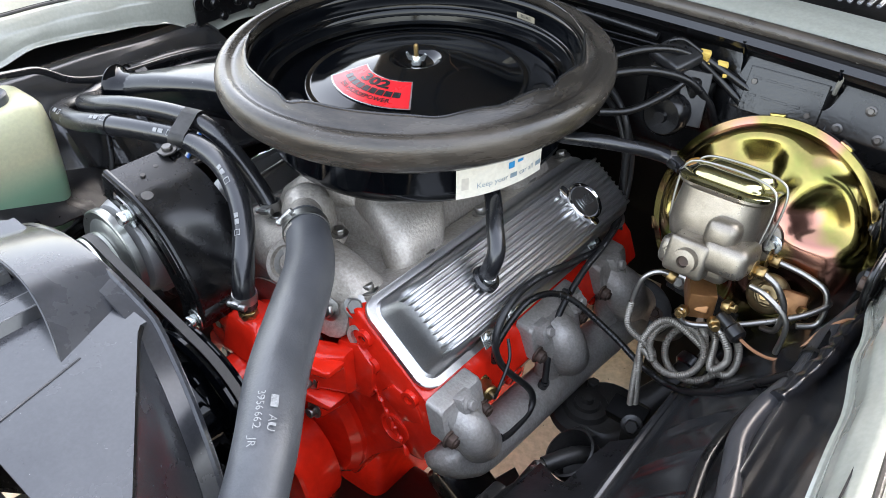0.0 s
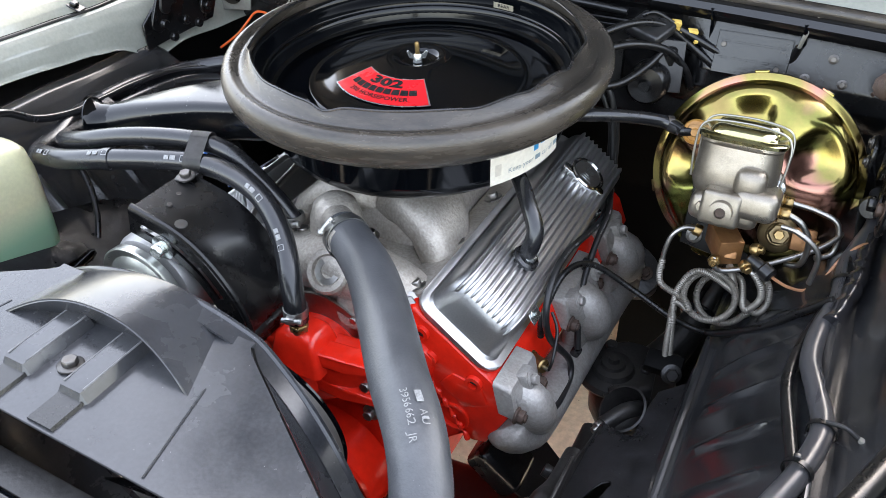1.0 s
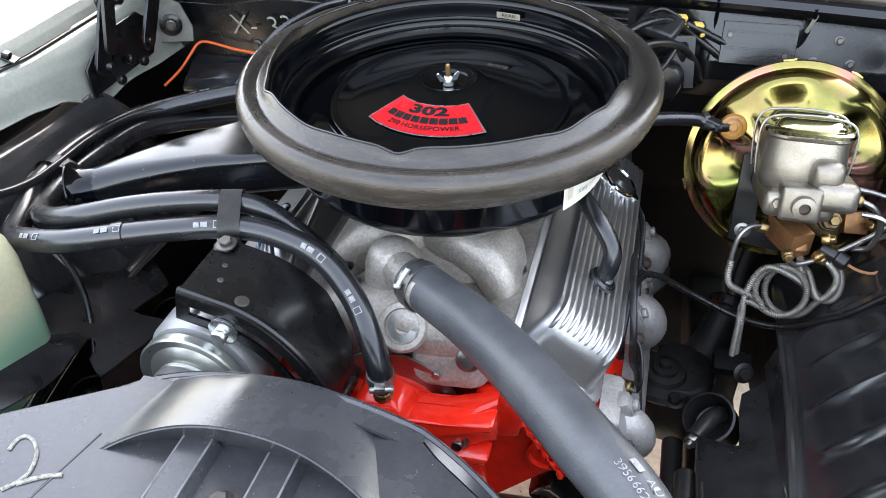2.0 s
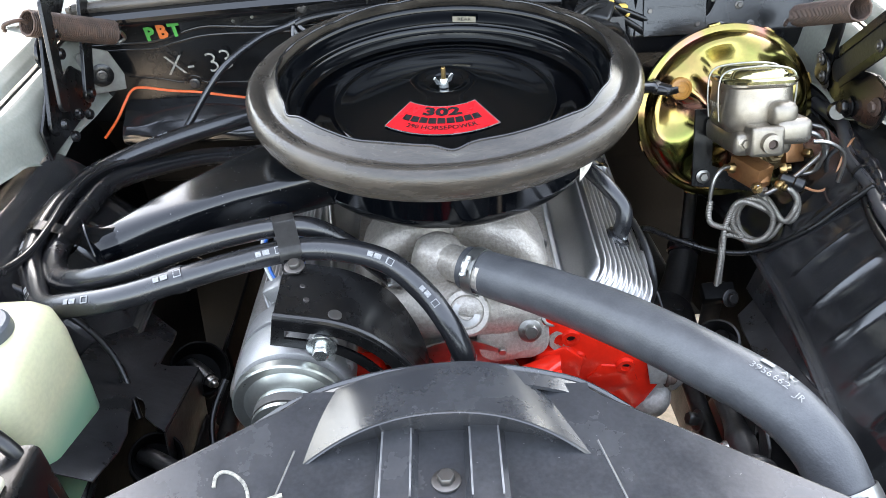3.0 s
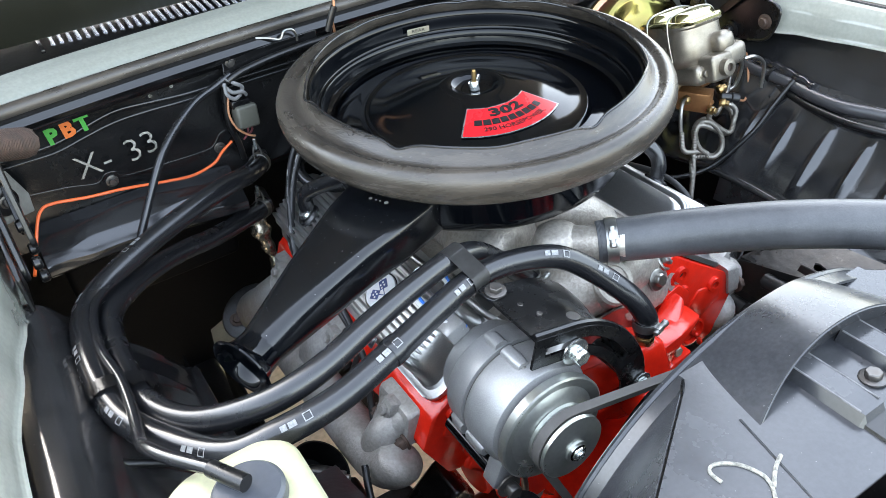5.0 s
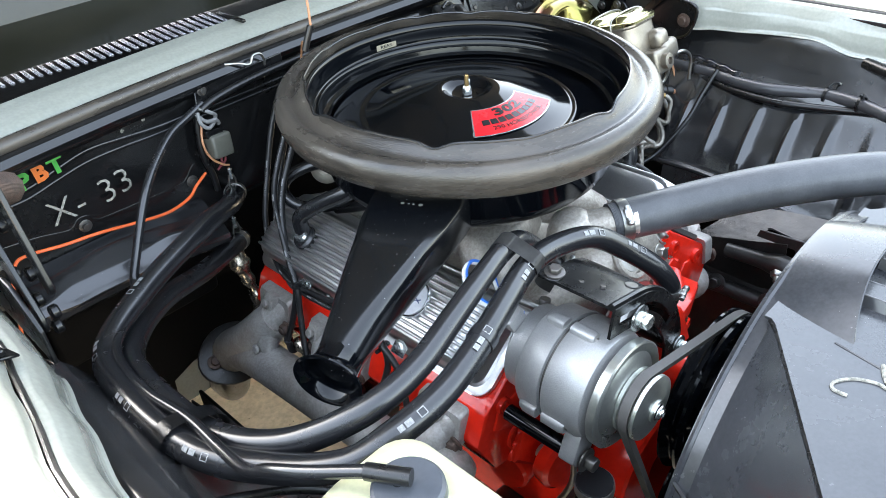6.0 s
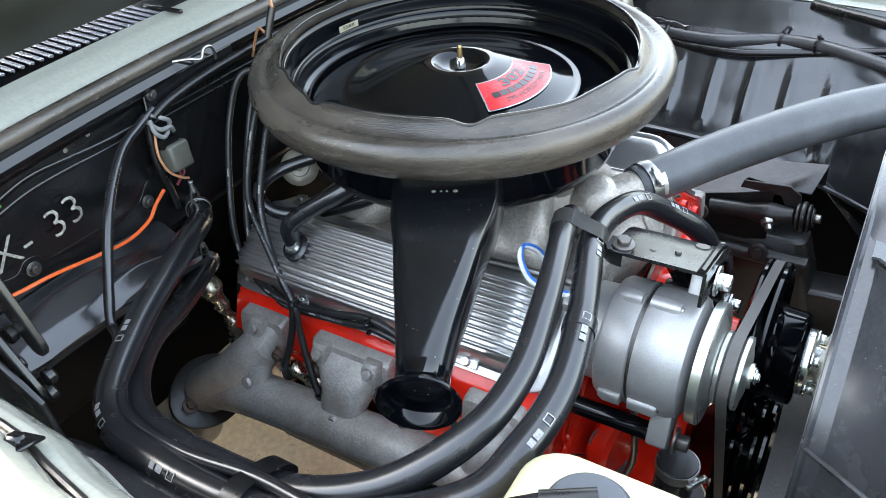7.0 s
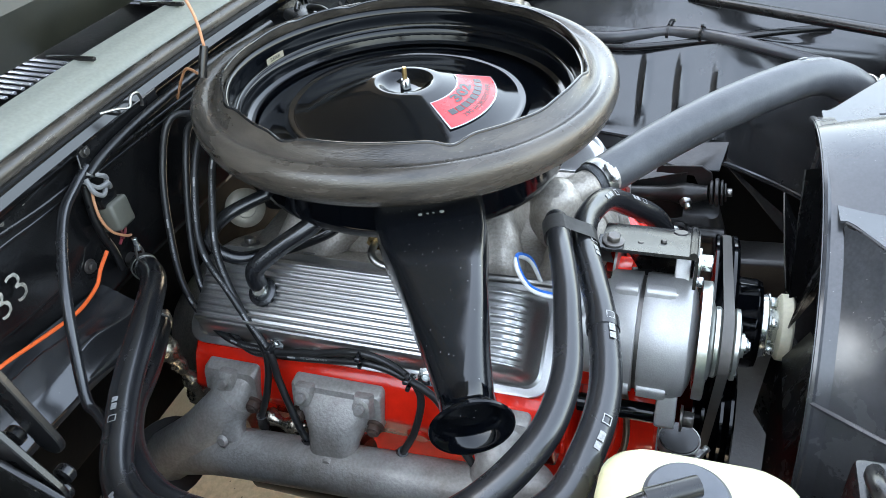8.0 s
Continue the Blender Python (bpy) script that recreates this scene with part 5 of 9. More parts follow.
# ---- engine block ----
def engine():
    ob = thing("engine_block", (0, 0, 0.45), "red painted cast iron V8 engine block with cylinder heads", "engine")

    def along(poly, y0, y1, bevel=0.004, segs=2):
        return prism([(x, z) for x, z in poly], y1 - y0, Matrix(((1, 0, 0, 0), (0, 0, 1, y0), (0, 1, 0, 0), (0, 0, 0, 1))), bevel, segs)
    blk = along([(-0.08, 0.37), (0.08, 0.37), (0.115, 0.46), (0.21, 0.54), (0.13, 0.66), (0.0, 0.62), (-0.13, 0.66), (-0.21, 0.54), (-0.115, 0.46)], -0.245, 0.255, 0.008)
    part("block", blk, RED_PAINT, ob)
    for s in (1, -1):
        off = -0.012 * s
        head = along([(s * x, z) for x, z in ([(0.135, 0.652), (0.209, 0.538), (0.232, 0.545), (0.264, 0.612), (0.247, 0.655), (0.234, 0.664), (0.130, 0.743), (0.106, 0.735), (0.10, 0.70)][::s])], -0.247 + off, 0.235 + off, 0.004)
        part("cylinder_head", head, RED_PAINT, ob)
        for (x, z) in ((0.215, 0.652), (0.142, 0.706), (0.152, 0.668)):
            part("bolt_boss", lathe([(0, -0.006), (0.0125, -0.006), (0.0115, 0.006), (0.0065, 0.0065), (0.006, 0.001), (0, 0.0)], 20, aim((s * x, -0.247 + off, z), (0, -1, 0))), RED_PAINT, ob)
            part("bolt_hole", drum((s * x, -0.2475 + off, z), (0, -1, 0), 0.0058, 0.001, 0.0002, 16, 0.0002), DEEP_BLACK, ob)
        part("core_boss", lathe([(0, -0.004), (0.024, -0.004), (0.0235, 0.004), (0.02, 0.0045), (0.0185, -0.001), (0, -0.002)], 28, aim((s * 0.185, -0.246 + off, 0.575), (0, -1, 0))), RED_PAINT, ob)
        # embossed casting step
        part("casting_step", along([(s * x, z) for x, z in ([(0.165, 0.63), (0.20, 0.60), (0.235, 0.62), (0.225, 0.648), (0.185, 0.655)][::s])], -0.250 + off, -0.240 + off, 0.003), RED_PAINT, ob)
        seam = [Vector((s * (0.140 + 0.066 * k / 24), -0.2485 + off, 0.650 - 0.106 * k / 24 + 0.0025 * math.sin(k * 2.3))) for k in range(25)]
        part("casting_seam", tube(seam, lambda t: 0.0028 + 0.0016 * math.sin(40 * t), 8, 2), RED_PAINT, ob)
        for y in (-0.185, -0.075, 0.036, 0.146):
            part("plug_boss", drum((s * 0.243, y + off, 0.578), (s, 0, -0.35), 0.016, 0.010, 0.003), RED_PAINT, ob)
    # timing cover and front
    part("timing_cover", lathe([(0, 0.0), (0.112, 0.0), (0.112, 0.008), (0.102, 0.02), (0.05, 0.03), (0.03, 0.034), (0, 0.034)], 40, aim((0, -0.245, 0.47), (0, -1, 0))), RED_PAINT, ob)
    # water pump
    pump = part("water_pump", lathe([(0, 0.0), (0.066, 0.0), (0.066, 0.018), (0.058, 0.032), (0.045, 0.048), (0.028, 0.058), (0.025, 0.105), (0.018, 0.107), (0, 0.107)], 40, aim((0, -0.275, 0.625), (0, -1, 0))), RED_PAINT, ob, "red cast water pump with legs to the block")
    for s in (1, -1):
        secs = []
        for x, y, z, d, h in ((0.018, -0.304, 0.645, 0.052, 0.070), (0.045, -0.306, 0.652, 0.050, 0.062), (0.078, -0.299, 0.655, 0.044, 0.054), (0.106, -0.284, 0.653, 0.038, 0.060), (0.128, -0.268, 0.650, 0.034, 0.070)):
            secs.append([(s * x, y + a, z + b) for a, b in rounded(d, h, 0.009, 3)])
        part("pump_leg", loft(secs), RED_PAINT, pump, angle=50)
        fl = prism([(0.10, 0.598), (0.152, 0.612), (0.160, 0.672), (0.135, 0.695), (0.10, 0.685), (0.088, 0.64)] if s > 0 else [(-0.10, 0.598), (-0.088, 0.64), (-0.10, 0.685), (-0.135, 0.695), (-0.160, 0.672), (-0.152, 0.612)], 0.020, Matrix(((1, 0, 0, 0), (0, 0, 1, -0.268), (0, 1, 0, 0), (0, 0, 0, 1))), 0.004)
        part("pump_flange", fl, RED_PAINT, pump)
        for x, z in ((0.088, 0.634), (0.088, 0.580)):
            c = Vector((s * x, -0.296, z))
            part("bolt_boss", lathe([(0, -0.034), (0.0175, -0.034), (0.0145, 0.012), (0, 0.012)], 20, aim(c, (0, -1, 0.1))), RED_PAINT, pump)
            bolt(c + Vector((0, -0.012, 0.001)), (0, -1, 0.1), 0.0078, pump, STEEL, h=0.009)
        web = prism([(0.02, 0.690), (0.075, 0.684), (0.13, 0.676), (0.128, 0.664), (0.07, 0.666), (0.02, 0.665)] if s > 0 else [(-0.02, 0.690), (-0.02, 0.665), (-0.07, 0.666), (-0.128, 0.664), (-0.13, 0.676), (-0.075, 0.684)], 0.030, Matrix(((1, 0, 0, 0), (0, 0, 1, -0.338), (0, 1, 0, 0), (0, 0, 0, 1))), 0.004)
        for v in web.verts:
            v.co.y += 0.32 * max(0.0, abs(v.co.x) - 0.05)
        part("pump_web", web, RED_PAINT, pump)
        low = prism([(0.02, 0.640), (0.07, 0.632), (0.125, 0.612), (0.120, 0.602), (0.06, 0.615), (0.02, 0.618)] if s > 0 else [(-0.02, 0.640), (-0.02, 0.618), (-0.06, 0.615), (-0.120, 0.602), (-0.125, 0.612), (-0.07, 0.632)], 0.030, Matrix(((1, 0, 0, 0), (0, 0, 1, -0.335), (0, 1, 0, 0), (0, 0, 0, 1))), 0.004)
        for v in low.verts:
            v.co.y += 0.32 * max(0.0, abs(v.co.x) - 0.05)
        part("pump_web", low, RED_PAINT, pump)
    part("pump_top", loft([[(a + 0.004, -0.318 + b, z) for a, b in rounded(w, d, 0.008, 3)] for w, d, z in ((0.080, 0.064, 0.655), (0.066, 0.052, 0.688), (0.056, 0.046, 0.704), (0.034, 0.034, 0.712))]), RED_PAINT, pump, angle=50)
    for x, z in ((0.046, 0.662), (-0.046, 0.662), (0.052, 0.625), (-0.052, 0.625)):
        part("cover_screw", prism(hexagon(0.0055), 0.006, aim((x * 1.2, -0.277, z + 0.045), (0, -1, 0)), 0.0006, 1), STEEL, pump)
    part("backing_plate", lathe([(0.084, 0.0), (0.084, 0.0035), (0, 0.0035)], 40, aim((0, -0.272, 0.640), (0, -1, 0))), STEEL, pump)
    part("hose_nipple", join(drum((0.008, -0.328, 0.708), (0, 0, 1), 0.0095, 0.03, 0.001), prism(hexagon(0.0125), 0.010, pose(0.008, -0.328, 0.712), 0.001, 1)), BRASS, pump, "brass hose nipple")
    # fuel pump area and sump
    part("sump", along([(-0.075, 0.20), (0.075, 0.20), (0.082, 0.372), (-0.082, 0.372)], -0.20, 0.24, 0.02, 3), RED_PAINT, ob)
    part("fuel_pump_boss", drum((-0.13, -0.20, 0.47), (-1, -0.1, 0), 0.035, 0.05, 0.004), RED_PAINT, ob)
    bell = lathe([(0.0, 0), (0.19, 0), (0.19, 0.02), (0.15, 0.12), (0.10, 0.20), (0, 0.2)], 32, aim((0, 0.255, 0.47), (0, 1, 0)))
    part("bellhousing", bell, CAST_ALU, ob, "bare aluminium bellhousing")
    for s in (1, -1):
        part("temperature_plug", join(prism(hexagon(0.010), 0.010, aim((s * 0.250, 0.108, 0.612), (s, 0, -0.2)), 0.001, 1), drum((s * 0.25, 0.108, 0.612), (s, 0, -0.2), 0.0135, 0.004, 0.001)), RUST, ob)
    return ob


ENGINE = engine()


# ---- intake manifold, thermostat neck ----
def intake():
    ob = thing("intake_manifold", (0, 0, 0.70), "bare cast aluminium high-rise intake manifold", "intake manifold")
    base = loft([[(x, y, z) for x, y in rounded(w, l, 0.02, 4)] for w, l, z in ((0.215, 0.47, 0.655), (0.225, 0.475, 0.705), (0.21, 0.46, 0.722), (0.16, 0.40, 0.735))])
    part("valley_base", base, CAST_ALU, ob)
    plen = loft([[(x, y + 0.0, z) for x, y in rounded(w, l, r, 6)] for w, l, z, r in ((0.19, 0.30, 0.725, 0.05), (0.175, 0.27, 0.765, 0.05), (0.16, 0.235, 0.792, 0.045), (0.145, 0.205, 0.808, 0.04), (0.135, 0.185, 0.815, 0.03), (0.125, 0.17, 0.818, 0.03))])
    part("plenum", plen, CAST_ALU, ob, angle=60)
    for s in (1, -1):
        for e in (-1, 1):
            secs = []
            for x, y, z, w, h in ((0.0, 0.055, 0.776, 0.15, 0.075), (0.045, 0.075, 0.782, 0.145, 0.066), (0.075, 0.098, 0.772, 0.125, 0.058), (0.098, 0.118, 0.752, 0.105, 0.052), (0.112, 0.130, 0.725, 0.088, 0.044), (0.120, 0.135, 0.695, 0.072, 0.036)):
                nz = Vector((s * 0.35, 0, 0.94)) if x < 0.08 else Vector((s * 0.8, 0, 0.6))
                c = Vector((s * x, e * y, z))
                secs.append([c + Vector((0, a, 0)) + nz * b for a, b in rounded(w, h, h * 0.48, 6)])
            part("runner_pod", loft(secs), CAST_ALU, ob, angle=70)
        for y in (-0.225, -0.12, 0.0, 0.115, 0.21):
            bolt((s * 0.117, y, 0.745), (-s * 0.3, 0, 1), 0.0085, ob, STEEL)
            part("bolt_ear", drum((s * 0.110, y, 0.715), (s * 0.3, 0, 1), 0.015, 0.012, 0.003), CAST_ALU, ob)
        part("head_flange", block((0.040, 0.455, 0.009), pose(s * 0.1155, -0.012 * s, 0.7395, 0, -s * 18, 0), 0.003, 2), CAST_ALU, ob)
    # front water crossover
    part("water_crossover", tube([(-0.12, -0.21, 0.71), (-0.05, -0.225, 0.735), (0.02, -0.23, 0.742), (0.08, -0.225, 0.732), (0.125, -0.215, 0.708)], lambda t: 0.03 + 0.012 * math.sin(math.pi * t), 16, 6), CAST_ALU, ob)
    part("front_wall", prism([(-0.13, 0.66), (0.13, 0.66), (0.145, 0.70), (0.12, 0.735), (0.06, 0.755), (-0.06, 0.755), (-0.12, 0.735), (-0.145, 0.70)], 0.035, Matrix(((1, 0, 0, 0), (0, 0, 1, -0.250), (0, 1, 0, 0), (0, 0, 0, 1))), 0.006, 2), CAST_ALU, ob)
    plug = part("blanking_boss", lathe([(0, 0.0), (0.031, 0.0), (0.030, 0.026), (0.027, 0.029), (0.021, 0.029), (0.0195, 0.024), (0, 0.024)], 32, aim((0.012, -0.247, 0.745), (0.05, -0.75, 0.66))), CAST_ALU, ob)
    part("blanking_plug", lathe([(0, 0.022), (0.0175, 0.022), (0.0175, 0.0255), (0.010, 0.026), (0.009, 0.0235), (0, 0.0235)], 28, aim((0.012, -0.247, 0.745), (0.05, -0.75, 0.66))), STEEL, plug)
    for x, z in ((0.082, 0.716), (0.128, 0.70)):
        part("port_boss", lathe([(0, -0.004), (0.017, -0.004), (0.015, 0.010), (0.009, 0.0105), (0.0085, 0.003), (0, 0.003)], 22, aim((x, -0.252, z), (0.2, -1, 0.25))), CAST_ALU, ob)
    bolt((0.118, -0.248, 0.735), (0.4, -0.6, 0.6), 0.010, ob, STEEL)
    cast = prism(rounded(0.090, 0.062, 0.020, 5), 0.020, aim((0.068, -0.248, 0.712), (0.10, -0.93, 0.36)), 0.007, 3)
    part("crossover_boss", cast, CAST_ALU, ob, angle=60)
    bolt((0.090, -0.266, 0.727), (0.10, -0.93, 0.36), 0.0095, ob, STEEL, h=0.008)
    pl = part("pipe_plug", lathe([(0, 0.0), (0.0135, 0.0), (0.0125, 0.006), (0.0105, 0.0065), (0.010, 0.004), (0, 0.004)], 28, aim((0.058, -0.265, 0.703), (0.10, -0.93, 0.36))), STEEL, ob)
    part("square_socket", prism([(-0.0045, -0.0045), (0.0045, -0.0045), (0.0045, 0.0045), (-0.0045, 0.0045)], 0.001, aim((0.0588, -0.2695, 0.7046), (0.10, -0.93, 0.36)), 0.0002, 1), RUST, pl)
    part("casting_star", join(*[block((0.026, 0.0035, 0.003), pose(0.098, -0.118, 0.767, 0, 38, k * 60) , 0.001, 1) for k in range(3)]), CAST_ALU, ob)
    neck = thing("thermostat_neck", (0, -0.21, 0.75), "bare cast thermostat outlet on the intake", "thermostat housing")
    part("bulb", lathe([(0, -0.036), (0.034, -0.036), (0.036, -0.028), (0.036, -0.02), (0.034, 0.0), (0.028, 0.018), (0.016, 0.028), (0, 0.031)], 32, pose(-0.018, -0.196, 0.795)), CAST_ALU, neck)
    part("spout", tube([(-0.018, -0.196, 0.797), (0.0, -0.216, 0.80), (0.016, -0.232, 0.803), (0.04, -0.254, 0.806)], 0.0225, 20, 5), CAST_ALU, neck)
    part("flange", prism([(0.055 * math.cos(a) * (1 if abs(math.cos(a)) > 0.5 else 0.75), 0.036 * math.sin(a)) for a in [2 * math.pi * k / 24 for k in range(24)]], 0.011, pose(-0.018, -0.200, 0.755, 0, 0, 20), 0.002), CAST_ALU, neck)
    for s in (-1, 1):
        bolt((-0.018 + s * 0.043, -0.200 + s * 0.016, 0.766), (0, 0, 1), 0.008, neck, STEEL)
    return ob


intake()


def carburettor():
    ob = thing("carburettor", (0, 0, 0.8), "zinc-plated four-barrel carburettor under the air cleaner", "carburettor")
    part("body", block((0.13, 0.165, 0.04), pose(0, 0, 0.825), 0.012, 3), STEEL, ob)
    part("bowl", block((0.10, 0.04, 0.035), pose(0, -0.095, 0.825), 0.01, 3), STEEL, ob)
    part("inlet_fitting", prism(hexagon(0.012), 0.03, aim((-0.150, 0.003, 0.797), (1, 0, 0.1)), 0.001, 1), BRASS, ob, "brass fuel inlet fitting")
    part("fuel_line", tube([(-0.150, 0.003, 0.797), (-0.168, 0.001, 0.794), (-0.176, -0.015, 0.786), (-0.170, -0.05, 0.780), (-0.16, -0.12, 0.775), (-0.15, -0.21, 0.768), (-0.13, -0.245, 0.74), (-0.12, -0.25, 0.66)], 0.0048, 10, 6), STEEL, ob, "bare steel fuel line")
    return ob


carburettor()


# ---- exhaust manifolds ----
def exhaust(s, off, up, dx, low, label):
    ob = thing("exhaust_manifold", (s * 0.29, 0, 0.56), label, "exhaust manifold", "exhaust manifolds")
    back = 0.028 if s > 0 else 0.0
    ox = dx if s > 0 else 0.0
    pts = [(s * 0.284, -0.232 + back + off, 0.600 + up), (s * 0.294, -0.224 + back + off, 0.580 + up), (s * 0.302, -0.195 + back * 0.8 + off, 0.562 + up), (s * 0.305, -0.14 + off, 0.555 + up * 0.8), (s * 0.306, 0.0 + off, 0.548 + up * 0.6), (s * 0.306, 0.12 + off, 0.540 + up * 0.4), (s * 0.305, 0.200 + off, 0.532), (s * 0.303, 0.255 + off, 0.514), (s * 0.300, 0.285 + off, 0.500), (s * 0.299, 0.297 + off, 0.486)]
    pts = [(x + s * dx, y, z - low) for x, y, z in pts]
    part("log", tube(pts, lambda t: (0.031 + 0.004 * t) * min(1.0, 0.45 + 9 * t), 20, 6), CAST_IRON, ob, angle=60)

    def port(y, w, ears):
        # flat flange block on the head, then a neck that narrows and turns down into the log
        secs = []
        for x, z, ww, h, r in ((0.246, 0.622, 1.10, 0.054, 0.006), (0.2660, 0.620, 1.10, 0.054, 0.006), (0.2700, 0.619, 1.07, 0.051, 0.008), (0.2720, 0.614, 0.90, 0.047, 0.014), (0.280, 0.602, 0.70, 0.046, 0.019), (0.290, 0.586, 0.58, 0.046, 0.020), (0.301, 0.566, 0.55, 0.042, 0.019), (0.306, 0.550, 0.60, 0.036, 0.016)):
            k = max(0.0, (x - 0.272) / 0.033)
            upv = Vector((-s * 0.20, 0, 0.98)) if x < 0.275 else Vector((s * (0.55 if s < 0 else 0.85), 0, 0.83 if s < 0 else 0.53))
            c = Vector((s * (x + dx * k), y, z + up - low * k))
            secs.append([c + Vector((0, a, 0)) + upv * b for a, b in rounded(w * ww, h, r, 5)])
        part("port_flange", loft(secs), CAST_IRON, ob, angle=34)
        for dy in ears:
            c = Vector((s * 0.268, y + dy, 0.633 + up))
            pad = block((0.030, 0.034, 0.022), aim(c, (s * 0.92, 0, 0.4)), 0.003, 2, (0.72, 0.80))
            part("bolt_pad", pad, CAST_IRON, ob)
            part("pad_rib", block((0.014, 0.030, 0.030), aim(c + Vector((-s * 0.004, 0.004, -0.014)), (s * 0.95, 0, 0.3)), 0.004, 2, (0.6, 0.7)), CAST_IRON, ob)
            bolt(c + Vector((s * 0.009, 0, 0.004)), (s * 0.92, 0, 0.4), 0.0074, ob, CAST_IRON, h=0.007)
        for dy in (w * 0.46, -w * 0.46):
            c = Vector((s * 0.271, y + dy, 0.602 + up))
            part("stud_nut", join(drum(c, (s, 0, -0.1), 0.012, 0.004, 0.001, 18), drum(c, (s, 0, -0.1), 0.006, 0.015, 0.001, 14), prism(hexagon(0.0098), 0.012, aim(c, (s, 0, -0.1)), 0.001, 1)), RUST, ob)
        lug = Vector((s * (0.287 + dx * 0.45), y, 0.606 + up - low * 0.3))
        part("casting_lug", block((0.026, 0.022, 0.026), aim(lug, (s * 0.85, 0, 0.5)), 0.004, 2, (0.45, 0.5)), CAST_IRON, ob)
        part("casting_pip", drum((s * (0.322 + dx), y, 0.570 + up - low), (s, 0, 0.4), 0.0085, 0.007, 0.003, 16, -0.006), CAST_IRON, ob)
        if s > 0 or y < -0.1:
            q = 0.028 if w > 0.1 else 0.0235
            o = 0.0 if s > 0 else 0.010
            part("neck", tube([(s * 0.262, y - 0.004, 0.612 + up), (s * (0.281 + o * 0.3), y - 0.004, 0.604 + up), (s * (0.288 + o * 0.6), y, 0.585 + up), (s * (0.284 + o), y + 0.012, 0.562 + up + o * 0.3), (s * (0.276 + o * 1.4), y + 0.034, 0.538 + up + o)], lambda t: q + 0.002 * t, 20, 6, flat=1.0), CAST_IRON, ob, angle=60)
    port(-0.185 + off, 0.070, (0.0,))
    port(0.021 + off, 0.112, (-0.040, 0.040))
    port(0.172 + off, 0.070, (0.0,))
    part("collector", tube([(s * 0.270, 0.168 + off, 0.606 + up), (s * 0.284, 0.188 + off, 0.584 + up), (s * (0.298 + dx * 0.6), 0.224 + off, 0.552), (s * (0.301 + ox), 0.264 + off, 0.518), (s * (0.300 + ox), 0.292 + off, 0.492)], lambda t: 0.030 + 0.008 * t, 18, 6), CAST_IRON, ob, angle=60)
    # outlet flange and down pipe
    fl = prism([(0.066 * math.cos(a) * (0.86 + 0.14 * abs(math.cos(a))), 0.054 * math.sin(a)) for a in [2 * math.pi * k / 24 for k in range(24)]], 0.012, aim((s * (0.299 + ox), 0.297 + off, 0.484), (-s * 0.05, 0.66, -0.75), (0, 1, 0)), 0.002)
    part("outlet_flange", fl, CHASSIS_BLACK, ob, "black outlet flange")
    for a in (-1, 1):
        bolt((s * (0.299 + ox + a * 0.042), 0.290 + off, 0.494), (0, -0.66, 0.75), 0.008, ob, RUST)
    pipe = thing("down_pipe", (s * 0.29, 0.32, 0.3), "dull steel exhaust down pipe", "exhaust pipe", "down pipes")
    part("pipe", tube([(s * (0.299 + ox), 0.303 + off, 0.478), (s * (0.298 + ox), 0.335 + off, 0.435), (s * (0.288 + ox), 0.385, 0.35), (s * 0.26, 0.50, 0.27), (s * 0.24, 0.65, 0.22)], 0.030, 20, 6), STEEL, pipe)
    return ob


exhaust(-1, 0.013, 0.006, -0.002, 0.0, "grey cast iron exhaust manifold under the snorkel")
exhaust(1, -0.040, 0.018, -0.036, 0.034, "grey cast iron exhaust manifold beside the steering box")


# ---- alternator, bracket, pulleys and belts ----
AX, AZ = -0.184, 0.746


